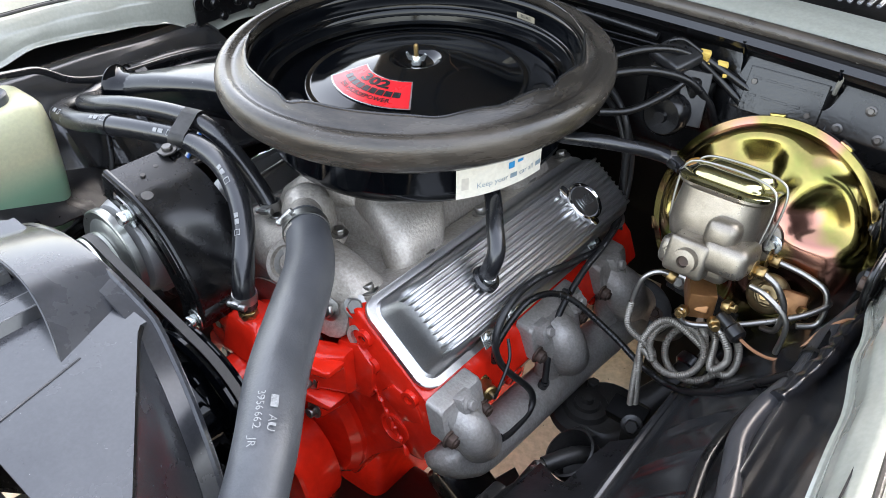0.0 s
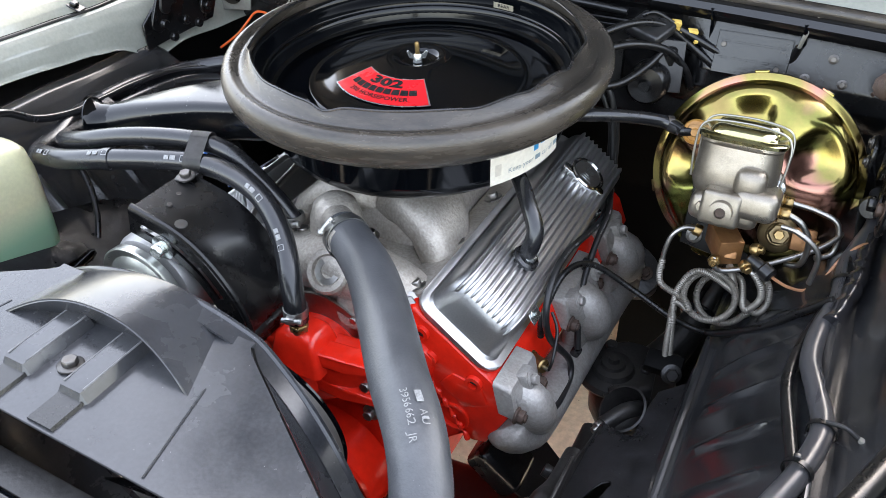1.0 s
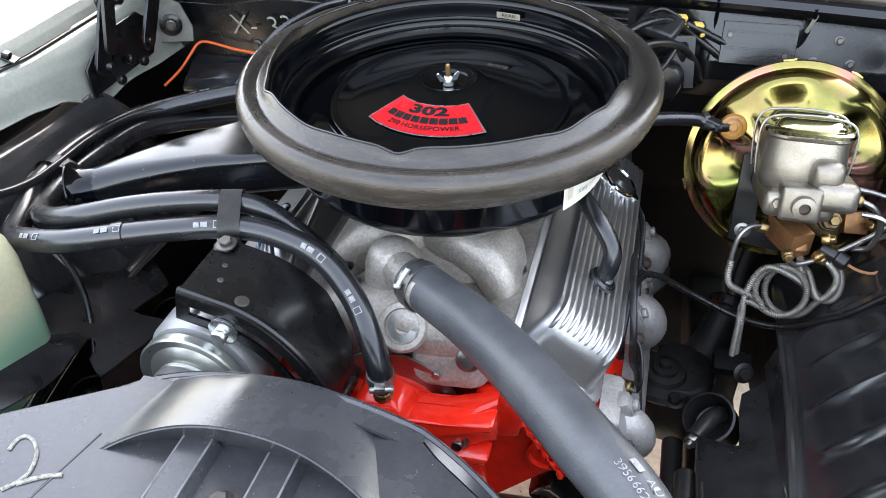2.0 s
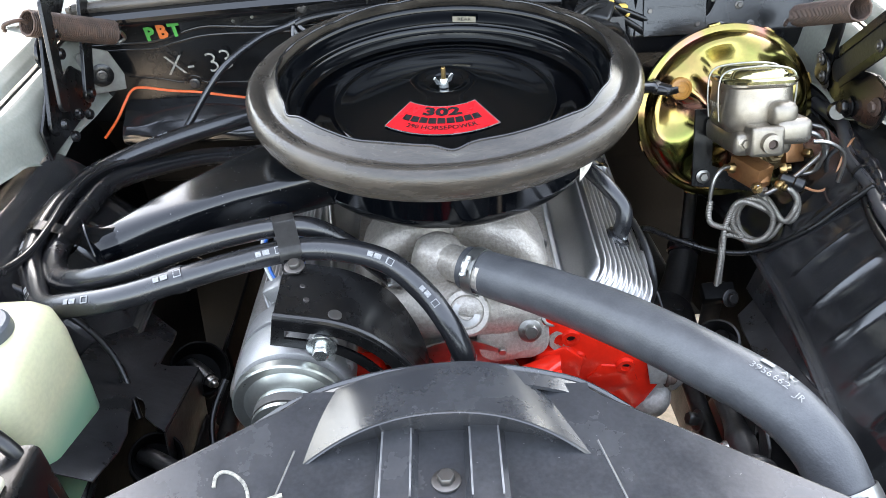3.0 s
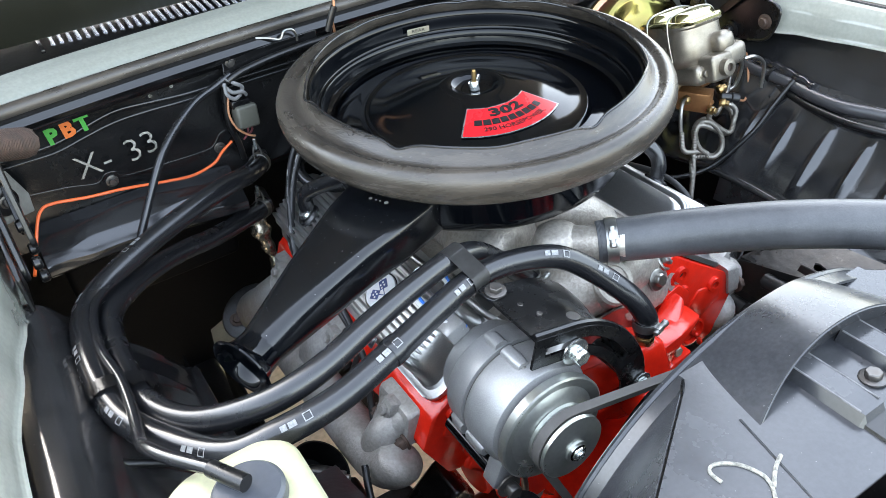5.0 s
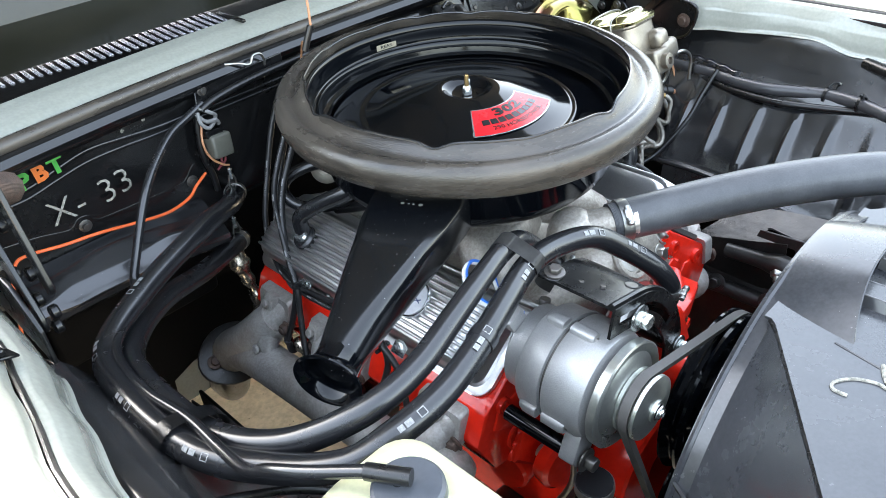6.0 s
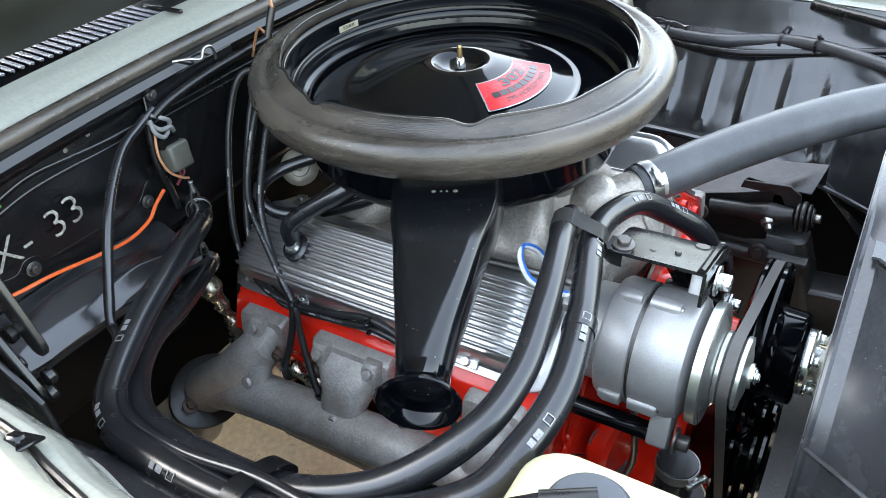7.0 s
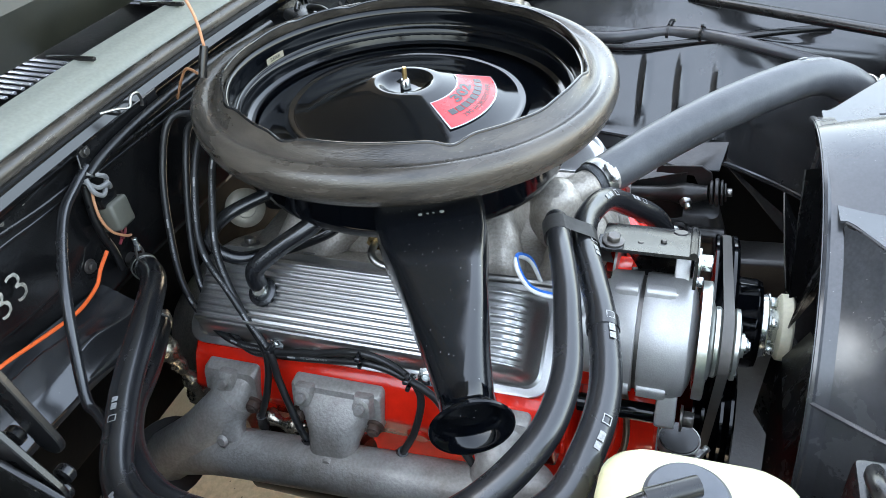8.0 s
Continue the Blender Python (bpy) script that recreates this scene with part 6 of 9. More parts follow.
def alternator():
    ob = thing("alternator", (AX, -0.33, AZ), "silver aluminium alternator with a zinc fan and pulley", "alternator")

    def along(prof, mat, name, label="", segs=56, angle=38):
        return part(name, lathe(prof, segs, aim((AX, 0, AZ), (0, -1, 0))), mat, ob, label, angle=angle)
    along([(0, 0.254), (0.03, 0.253), (0.047, 0.256), (0.0525, 0.260), (0.0535, 0.280), (0.0545, 0.2835), (0.063, 0.2845), (0.0655, 0.288), (0.0665, 0.317), (0.062, 0.318), (0, 0.318)], ALT_ALU, "rear_frame")
    along([(0, 0.3165), (0.0625, 0.3165), (0.0625, 0.3235), (0, 0.3235)], DARK_STEEL, "stator_gap")
    along([(0, 0.322), (0.066, 0.322), (0.0672, 0.326), (0.0672, 0.360), (0.063, 0.370), (0.050, 0.376), (0.03, 0.380), (0, 0.380)], ALT_ALU, "front_frame")
    along([(0, 0.384), (0.045, 0.384), (0.052, 0.380), (0.064, 0.3795), (0.0645, 0.389), (0.0625, 0.3905), (0.052, 0.388), (0.046, 0.392), (0.03, 0.398), (0.0, 0.398)], PALE_ZINC, "cooling_fan", "bright zinc fan disc")
    along([(0, 0.396), (0.038, 0.396), (0.0385, 0.400), (0.034, 0.404), (0.030, 0.408), (0.034, 0.412), (0.0385, 0.416), (0.038, 0.420), (0.030, 0.421), (0.022, 0.423), (0.013, 0.424), (0.013, 0.427), (0, 0.427)], PALE_ZINC, "pulley", "grey steel grooved pulley")
    along([(0, 0.424), (0.010, 0.424), (0.010, 0.4285), (0.0075, 0.4295), (0.007, 0.4285), (0, 0.4285)], CHROME, "shaft_washer")
    part("shaft_nut", join(prism(hexagon(0.0085), 0.006, aim((AX, -0.4255, AZ), (0, -1, 0)), 0.0008, 1), lathe([(0, 0), (0.0050, 0), (0.0050, 0.0075), (0.0040, 0.0085), (0.0026, 0.0085), (0.0024, 0.006), (0, 0.006)], 16, aim((AX, -0.4255, AZ), (0, -1, 0)))), ZINC, ob)
    # lugs and through-bolt bosses
    for a in (98, 203, 300, 20):
        x, z = AX + 0.0655 * math.cos(radians(a)), AZ + 0.0655 * math.sin(radians(a))
        for spans in (((-0.292, 0.010), (-0.298, 0.0155), (-0.3155, 0.0155)), ((-0.324, 0.0155), (-0.348, 0.016), (-0.3535, 0.013))):
            part("bolt_boss", loft([[(x + p, y, z + q) for p, q in rounded(w, w, w * 0.3, 3)] for y, w in spans]), ALT_ALU, ob)
        part("through_bolt", drum((x, -0.352, z), (0, -1, 0), 0.0032, 0.004, 0.0006, 12), STEEL, ob)
    part("upper_lug", prism([(-0.02, -0.028), (0.02, -0.028), (0.014, 0.012), (0, 0.019), (-0.014, 0.012)], 0.016, aim((-0.142, -0.349, 0.812), (0, -1, 0), (0.42, 0, 0.9)), 0.003), ALT_ALU, ob)
    part("lower_lug", prism([(-0.02, -0.03), (0.02, -0.03), (0.015, 0.012), (0, 0.018), (-0.015, 0.012)], 0.022, aim((-0.230, -0.345, 0.674), (0, -1, 0), (-0.5, 0, -0.85)), 0.003), ALT_ALU, ob)
    bolt((-0.232, -0.372, 0.671), (0, -1, 0), 0.0095, ob, DARK_STEEL, h=0.012)
    part("pivot_spacer", drum((-0.232, -0.345, 0.671), (0, 1, 0), 0.0105, 0.085, 0.001, 20), GLOSS_BLACK, ob, "black tubular spacer")
    part("plug_socket", block((0.026, 0.022, 0.020), pose(AX - 0.028, -0.252, AZ + 0.056, 0, -25, 0), 0.003), ALT_ALU, ob)
    for k, (mat, dx) in enumerate(((WHITE_WIRE, 0.0), (BLUE_WIRE, 0.004))):
        part("lead", tube([(-0.205 + dx, -0.262, 0.806), (-0.222 + dx, -0.236, 0.812), (-0.232 + dx, -0.210, 0.826), (-0.226 + dx, -0.195, 0.845), (-0.208 + dx, -0.190, 0.848), (-0.19 + dx, -0.200, 0.83), (-0.185, -0.21, 0.80)], 0.0023, 8, 6), mat, ob)
    return ob


alternator()


def alternator_bracket():
    ob = thing("alternator_bracket", (-0.10, -0.32, 0.80), "satin black pressed steel alternator bracket", "bracket")
    line = curve([(-0.188, 0, 0.858), (-0.15, 0, 0.849), (-0.115, 0, 0.838), (-0.080, 0, 0.812), (-0.050, 0, 0.770), (-0.035, 0, 0.728), (-0.036, 0, 0.690)], 5)
    n = len(line)

    def top(u, v):
        k = u * (n - 1)
        i = min(n - 2, int(k))
        p = line[i].lerp(line[i + 1], k - i)
        y0 = -0.368
        y1 = -0.272 + 0.0 * u + (-0.045 * max(0, u - 0.55) / 0.45)
        crease = 0.010 * math.exp(-((u - 0.62 - 0.25 * (v - 0.5)) / 0.10) ** 2) * math.sin(math.pi * v)
        return Vector((p.x - crease, y0 + (y1 - y0) * v, p.z - crease))
    part("top_plate", sheet(top, 40, 12, 0.0035), SATIN_BLACK, ob)
    outer = [(p.x, p.z) for p in line]
    inner = []
    fr = frames(line)
    for p, (t, u, v) in zip(line, fr):
        nn = Vector((-t.z, 0, t.x))
        if nn.z > 0 or nn.x > 0.5:
            nn = -nn
        inner.append((p.x + nn.x * 0.036, p.z + nn.z * 0.036))
    def band(u0, u1, v0, v1):
        def f(u, v):
            k = (u0 + (u1 - u0) * u) * (n - 1)
            i = min(n - 2, int(k))
            t = k - i
            o = line[i].lerp(line[i + 1], t)
            p = Vector((inner[i][0], 0, inner[i][1])).lerp(Vector((inner[i + 1][0], 0, inner[i + 1][1])), t)
            q = o.lerp(p, v0 + (v1 - v0) * v)
            return Vector((q.x, -0.3675, q.z))
        return sheet(f, 30, 3, 0.0035)
    part("front_flange", join(tube([(p.x, -0.3655, p.z + 0.0005) for p in line[::4]], 0.0042, 8, 4), band(0.0, 1.0, 0.0, 0.36), band(0.0, 1.0, 0.68, 1.0), band(0.0, 0.07, 0.36, 0.68), band(0.66, 1.0, 0.36, 0.68)), SATIN_BLACK, ob, "front flange with an open adjusting slot")
    bolt((-0.142, -0.372, 0.818), (0, -1, 0), 0.0095, ob, ZINC, h=0.012, washer=1.7)
    bolt((-0.040, -0.372, 0.709), (0, -1, 0), 0.0085, ob, ZINC, h=0.010)
    part("bolt_spacer", drum((-0.040, -0.366, 0.709), (0, 1, 0), 0.011, 0.07, 0.001, 18), SATIN_BLACK, ob)
    for x, y, r in ((-0.127, -0.351, 0.0075), (-0.158, -0.335, 0.0032), (-0.165, -0.312, 0.003)):
        z = 0.8435 if x > -0.14 else 0.853
        part("drilled_hole", drum((x, y, z - 0.0022), (0.28, 0, 0.96), r, 0.0028, 0.0004, 18), DARK_STEEL, ob)
    return ob


alternator_bracket()


def belt_round(circles, y, w, name, label):
    """A flat-sided belt over pulleys given as (x, z, r)."""
    pts = []
    for x, z, r in circles:
        for k in range(72):
            a = 2 * math.pi * k / 72
            pts.append((x + r * math.cos(a), z + r * math.sin(a)))
    pts = sorted(set((round(a, 5), round(b, 5)) for a, b in pts))

    def cross(o, a, b):
        return (a[0] - o[0]) * (b[1] - o[1]) - (a[1] - o[1]) * (b[0] - o[0])
    lo, hi = [], []
    for p in pts:
        while len(lo) > 1 and cross(lo[-2], lo[-1], p) <= 0:
            lo.pop()
        lo.append(p)
    for p in reversed(pts):
        while len(hi) > 1 and cross(hi[-2], hi[-1], p) <= 0:
            hi.pop()
        hi.append(p)
    hull = lo[:-1] + hi[:-1]
    secs = []
    n = len(hull)
    for i, (x, z) in enumerate(hull):
        a, b = Vector((*hull[i - 1], 0)), Vector((*hull[(i + 1) % n], 0))
        t = (b - a).normalized()
        o = Vector((t.y, -t.x, 0))
        secs.append([(x + o.x * 0.003, y - w / 2, z + o.y * 0.003), (x + o.x * 0.003, y + w / 2, z + o.y * 0.003), (x - o.x * 0.006, y + w * 0.32, z - o.y * 0.006), (x - o.x * 0.006, y - w * 0.32, z - o.y * 0.006)])
    secs.append(secs[0])
    return single(name, loft(secs, False), BELT, label, "belt")


WP = (0.0, 0.620)
belt_round([(AX, AZ, 0.036), (*WP, 0.110), (0.0, 0.430, 0.084)], -0.408, 0.011, "drive_belt", "worn grey rubber drive belt over the pulleys")


def fan_drive():
    ob = thing("water_pump_pulley", (0, -0.42, WP[1]), "gloss black two-groove water pump pulley", "pulley")
    part("rim", lathe([(0.05, 0.392), (0.104, 0.392), (0.1135, 0.396), (0.1135, 0.399), (0.105, 0.407), (0.105, 0.409), (0.1135, 0.417), (0.1135, 0.421), (0.107, 0.425), (0.104, 0.416), (0.085, 0.413), (0.070, 0.416)], 72, aim((0, 0, WP[1]), (0, -1, 0))), GLOSS_BLACK, ob)
    part("hub", lathe([(0.080, 0.414), (0.071, 0.417), (0.063, 0.424), (0.0605, 0.432), (0.0595, 0.452), (0.057, 0.459), (0.050, 0.461), (0.012, 0.461), (0, 0.461)], 56, aim((0, 0, WP[1]), (0, -1, 0))), GLOSS_BLACK, ob, angle=60)
    for k in range(4):
        a = radians(45 + 90 * k)
        bolt((0.031 * math.cos(a), -0.470, WP[1] + 0.031 * math.sin(a)), (0, -1, 0), 0.0075, ob, ZINC, h=0.010)
    part("hub_spacer", lathe([(0, 0.459), (0.041, 0.459), (0.042, 0.462), (0.042, 0.468), (0.039, 0.470), (0.024, 0.471), (0.022, 0.488), (0.026, 0.489), (0.026, 0.494), (0, 0.494)], 36, aim((0, 0, WP[1]), (0, -1, 0))), ZINC, ob)
    fan = thing("cooling_fan", (0, -0.5, WP[1]), "black steel engine fan inside the shroud", "fan")
    part("fan_hub", lathe([(0, 0.482), (0.040, 0.482), (0.044, 0.485), (0.044, 0.497), (0.040, 0.5), (0, 0.5)], 40, aim((0, 0, WP[1]), (0, -1, 0))), CREAM, fan, "cream painted fan hub")
    for k in range(7):
        a = radians(12 + 360 / 7 * k)

        def blade(u, v, a=a):
            r, w = 0.045 + 0.165 * u, (v - 0.5) * (0.05 + 0.045 * u)
            tw = radians(32 - 8 * u)
            p = Vector((r, 0, 0)) + Vector((0, w * math.cos(tw), w * math.sin(tw)))
            q = Matrix.Rotation(a, 3, "Z") @ p
            return Vector((q.x, -0.505 + q.z, WP[1] + q.y))
        part("blade", sheet(blade, 6, 4, 0.002), SATIN_BLACK, fan)
    crank = thing("crank_pulley", (0, -0.38, 0.43), "red harmonic balancer with a black crank pulley", "pulley")
    part("balancer", lathe([(0, 0.285), (0.098, 0.285), (0.100, 0.289), (0.100, 0.345), (0.096, 0.349), (0, 0.349)], 56, aim((0, 0, 0.430), (0, -1, 0))), RED_PAINT, crank)
    part("pulley", lathe([(0.03, 0.35), (0.08, 0.388), (0.091, 0.392), (0.091, 0.395), (0.079, 0.405), (0.079, 0.409), (0.091, 0.418), (0.091, 0.421), (0.079, 0.430), (0.079, 0.434), (0.091, 0.442), (0.091, 0.446), (0.083, 0.449), (0.05, 0.42), (0, 0.42)], 56, aim((0, 0, 0.430), (0, -1, 0))), GLOSS_BLACK, crank)


fan_drive()


# ---- hoses ----
def printed(hose, pts, r, starts, away, bars=((0.0, 0.0078, 0.0058), (0.0086, 0.0095, 0.0058)), square=True):
    """White maker's bars and a small open square along a hose."""
    for s in starts:
        place = on_line(pts, r, 6, s, away)
        for x0, w, h in bars:
            flat_patch(w * 0.8, h, lambda x, y: place(x, y), WHITE_INK, hose, "print_bar", "", 3, 3, -x0, 0)
        if square:
            for x0, y0, w, h in ((0.0195, 0.0, 0.001, 0.008), (0.0265, 0.0, 0.001, 0.008), (0.023, 0.0036, 0.0078, 0.001), (0.023, -0.0036, 0.0078, 0.001)):
                flat_patch(w, h, lambda x, y: place(x, y), WHITE_INK, hose, "print_mark", "", 3, 3, -x0, y0)


H1 = [(0.008, -0.328, 0.728), (0.007, -0.328, 0.752), (-0.006, -0.313, 0.781), (-0.034, -0.285, 0.812), (-0.075, -0.264, 0.843), (-0.13, -0.252, 0.855), (-0.185, -0.256, 0.861), (-0.245, -0.275, 0.861), (-0.304, -0.293, 0.856), (-0.372, -0.305, 0.844), (-0.43, -0.299, 0.832), (-0.477, -0.279, 0.816), (-0.519, -0.217, 0.801), (-0.555, -0.142, 0.799), (-0.563, -0.025, 0.797), (-0.541, 0.085, 0.788), (-0.453, 0.150, 0.796), (-0.331, 0.205, 0.805), (-0.26, 0.252, 0.791), (-0.225, 0.297, 0.780)]
H2 = [(-0.075, -0.212, 0.776), (-0.095, -0.212, 0.8), (-0.125, -0.216, 0.835), (-0.16, -0.222, 0.866), (-0.2, -0.232, 0.878), (-0.255, -0.248, 0.879), (-0.312, -0.262, 0.872), (-0.38, -0.272, 0.855), (-0.439, -0.257, 0.834), (-0.495, -0.205, 0.805), (-0.528, -0.13, 0.790), (-0.534, -0.03, 0.783), (-0.525, 0.059, 0.776), (-0.481, 0.132, 0.759), (-0.418, 0.188, 0.742), (-0.34, 0.229, 0.721), (-0.275, 0.266, 0.709), (-0.239, 0.29, 0.702)]


def heater_hoses():
    a = thing("heater_hose", (-0.4, -0.1, 0.8), "black rubber heater hose from the water pump with white print", "hose", "heater hoses")
    part("hose", tube(H1, lambda t: 0.0138 + 0.0016 * min(1, max(0, (t - 0.38) / 0.25)), 18, 8), RUBBER, a)
    printed(a, H1, 0.0139, (0.115, 0.185, 0.315), (0.1, -0.7, 0.75))
    printed(a, H1, 0.0151, (0.425, 0.53, 0.635, 0.75), (-0.4, -0.5, 0.75))
    printed(a, H1, 0.0155, (0.87, 0.98, 1.09), (-0.6, -0.2, 0.75))
    worm_clamp((0.007, -0.328, 0.742), (0, 0, 1), 0.0141, a, (0.3, -1, 0))
    part("joint_band", lathe([(0.0138, -0.007), (0.0152, -0.007), (0.0156, 0), (0.0152, 0.007), (0.0138, 0.007)], 24, aim((-0.304, -0.293, 0.856), (-1, -0.22, -0.15))), RUBBER, a)
    b = thing("heater_hose", (-0.4, -0.1, 0.8), "black rubber heater hose from the intake manifold", "hose", "heater hoses")
    part("hose", tube(H2, lambda t: 0.0124 + 0.0026 * min(1, max(0, (t - 0.3) / 0.25)), 18, 8), RUBBER, b)
    worm_clamp((-0.075, -0.212, 0.782), (-0.2, 0, 1), 0.0124, b, (0.2, -1, 0.3))
    for pts, o in ((H1, a), (H2, b)):
        p, q = Vector(pts[-1]), Vector(pts[-2])
        ax = (p - q).normalized()
        r = 0.0158 if pts is H1 else 0.0154
        c = p - ax * 0.012
        part("spring_clamp", lathe([(r, -0.005), (r + 0.0012, -0.005), (r + 0.0012, 0.005), (r, 0.005), (r, -0.005)], 24, aim(c, ax)), STEEL, o)
        for dx in (-0.006, 0.006):
            part("clamp_leg", tube([c + Vector((dx, 0, 0.012)), c + Vector((dx, -0.001, 0.022)), c + Vector((dx * 0.5, -0.001, 0.033))], 0.0016, 8, 3), STEEL, o)
        part("clamp_screw", drum(c + Vector((0, -0.001, 0.026)), (0, 0, 1), 0.0032, 0.018, 0.0005, 12), ZINC, o)
    pipes = thing("heater_core_pipes", (-0.23, 0.31, 0.76), "two dark metal heater pipes through the firewall", "heater pipe")
    part("pipe", tube([(-0.236, 0.280, 0.786), (-0.222, 0.300, 0.779), (-0.215, 0.335, 0.777)], 0.0095, 14, 4), DARK_STEEL, pipes)
    part("pipe", tube([(-0.250, 0.281, 0.705), (-0.237, 0.292, 0.701), (-0.230, 0.345, 0.699)], 0.0095, 14, 4), DARK_STEEL, pipes)
    part("wrapped_lead", tube([(-0.262, 0.288, 0.700), (-0.262, 0.276, 0.668), (-0.258, 0.266, 0.632), (-0.252, 0.260, 0.596), (-0.248, 0.262, 0.56)], lambda t: 0.013 + 0.004 * math.sin(9 * t) + 0.002 * math.sin(31 * t), 10, 8), FOIL, pipes, "crinkled foil-wrapped lead")
    # hose clip on the bracket
    clip = thing("hose_clip", (-0.18, -0.26, 0.86), "dark steel saddle clip round two hoses", "clip")
    ax = Vector((-0.95, -0.28, 0.02)).normalized()
    c1, c2 = Vector((-0.185, -0.256, 0.861)), Vector((-0.193, -0.230, 0.876))
    across = (c2 - c1 - ax * (c2 - c1).dot(ax)).normalized()
    nrm = ax.cross(across)
    if nrm.z < 0:
        nrm = -nrm

    def spot(c, deg, r):
        a = radians(deg)
        return c + (across * math.cos(a) + nrm * math.sin(a)) * r
    path = [c1 - across * 0.036 - nrm * 0.004, c1 - across * 0.024 - nrm * 0.006, spot(c1, 190, 0.0160)]
    path += [spot(c1, d, 0.0150) for d in range(172, 78, -13)]
    path += [spot(c2, d, 0.0148) for d in range(104, -80, -14)]
    line = curve(path, 3)
    bm = bmesh.new()
    rows = [[bm.verts.new(p + ax * d) for d in (-0.0125, 0.0125)] for p in line]
    for r0, r1 in zip(rows, rows[1:]):
        bm.faces.new((r0[0], r1[0], r1[1], r0[1]))
    bmesh.ops.solidify(bm, geom=bm.faces[:], thickness=0.002)
    part("strap", bm, surface("dull_grey_strap", (0.085, 0.083, 0.08), 0.42, 0.5, second=(0.045, 0.042, 0.04), scale=60), clip)
    part("tab", prism([(-0.012, -0.014), (0.012, -0.014), (0.012, 0.004), (0.008, 0.012), (-0.008, 0.012), (-0.012, 0.004)], 0.002, aim((-0.178, -0.284, 0.857), (0, -0.05, 1), (0, -1, 0)), 0.0006, 1), SATIN_BLACK, clip)
    bolt((-0.176, -0.285, 0.859), (0, -0.1, 1), 0.0075, clip, DARK_STEEL, h=0.006)
    # rubber strap at the inner fender
    strap = thing("hose_strap", (-0.545, -0.09, 0.78), "black rubber strap tying the heater hoses to the inner fender", "strap")
    ring = [(-0.584, -0.108, 0.790), (-0.578, -0.108, 0.810), (-0.560, -0.108, 0.818), (-0.535, -0.110, 0.813), (-0.514, -0.112, 0.802), (-0.509, -0.112, 0.786), (-0.530, -0.110, 0.772), (-0.566, -0.108, 0.776)]
    line = curve(ring, 5, True)
    bm = bmesh.new()
    rows = [[bm.verts.new(p + Vector((0.002, d, 0))) for d in (-0.010, 0.010)] for p in line]
    for i in range(len(rows)):
        r0, r1 = rows[i], rows[(i + 1) % len(rows)]
        bm.faces.new((r0[0], r1[0], r1[1], r0[1]))
    bmesh.ops.solidify(bm, geom=bm.faces[:], thickness=0.0022)
    part("band", bm, RUBBER, strap)
    part("tail", block((0.004, 0.018, 0.03), pose(-0.588, -0.110, 0.782, 0, 15, 0), 0.001), RUBBER, strap)
    # thin washer hose riding with them
    w = thing("washer_hose", (-0.53, -0.2, 0.78), "thin black washer hose to the fluid tank", "hose")
    part("end_sleeve", tube([(-0.484, -0.382, 0.889), (-0.492, -0.368, 0.8885), (-0.502, -0.349, 0.887)], 0.0074, 12, 4), WIRE_BLACK, w, "short black sleeve on the hose end")
    part("hose", tube([(-0.492, -0.368, 0.888), (-0.500, -0.352, 0.887), (-0.526, -0.305, 0.873), (-0.541, -0.268, 0.860), (-0.545, -0.225, 0.830), (-0.542, -0.17, 0.815), (-0.541, -0.11, 0.812), (-0.548, -0.03, 0.806), (-0.537, 0.06, 0.798), (-0.49, 0.13, 0.785), (-0.455, 0.185, 0.778), (-0.440, 0.21, 0.790), (-0.375, 0.252, 0.868), (-0.31, 0.292, 0.905), (-0.262, 0.308, 0.918), (-0.235, 0.309, 0.928)], 0.0060, 10, 7), RUBBER, w)


heater_hoses()

RH = [(0.016, -0.230, 0.802), (0.055, -0.258, 0.806), (0.108, -0.305, 0.818), (0.172, -0.378, 0.838), (0.232, -0.450, 0.850), (0.280, -0.502, 0.848), (0.309, -0.545, 0.830), (0.321, -0.582, 0.802)]


def radiator_hose():
    ob = thing("radiator_hose", (0.17, -0.38, 0.83), "thick grey ribbed upper radiator hose with white print", "hose")
    part("hose", tube(RH, lambda t: 0.0262 + 0.0022 * math.sin(math.pi * min(1, t * 1.3)), 28, 44, ripple=lambda i: 1 + 0.011 * (i % 2)), GREY_RUBBER, ob)
    rest = on_line(RH, 0.0283, 6, 0.372, (-0.35, -0.55, 0.75))
    letters("AU", 0.0095, lambda x, y: rest(x + 0.0115, y + 0.0275), WHITE_INK, ob)
    flat_patch(0.0110, 0.0062, rest, WHITE_INK, ob, "print_bar", "", 4, 3, -0.0065, 0.0275)
    letters("3956662", 0.0095, lambda x, y: rest(x, y + 0.0158), WHITE_INK, ob)
    letters("JR", 0.0095, lambda x, y: rest(x + 0.0265, y + 0.0145), WHITE_INK, ob)
    worm_clamp((0.030, -0.2405, 0.803), (0.80, -0.59, 0.08), 0.0282, ob, (-0.45, -0.5, 0.74), width=0.014)
    worm_clamp((0.320, -0.577, 0.806), (0.30, -0.76, -0.57), 0.0284, ob, (-0.3, -0.3, 0.9), width=0.014)
    return ob


radiator_hose()


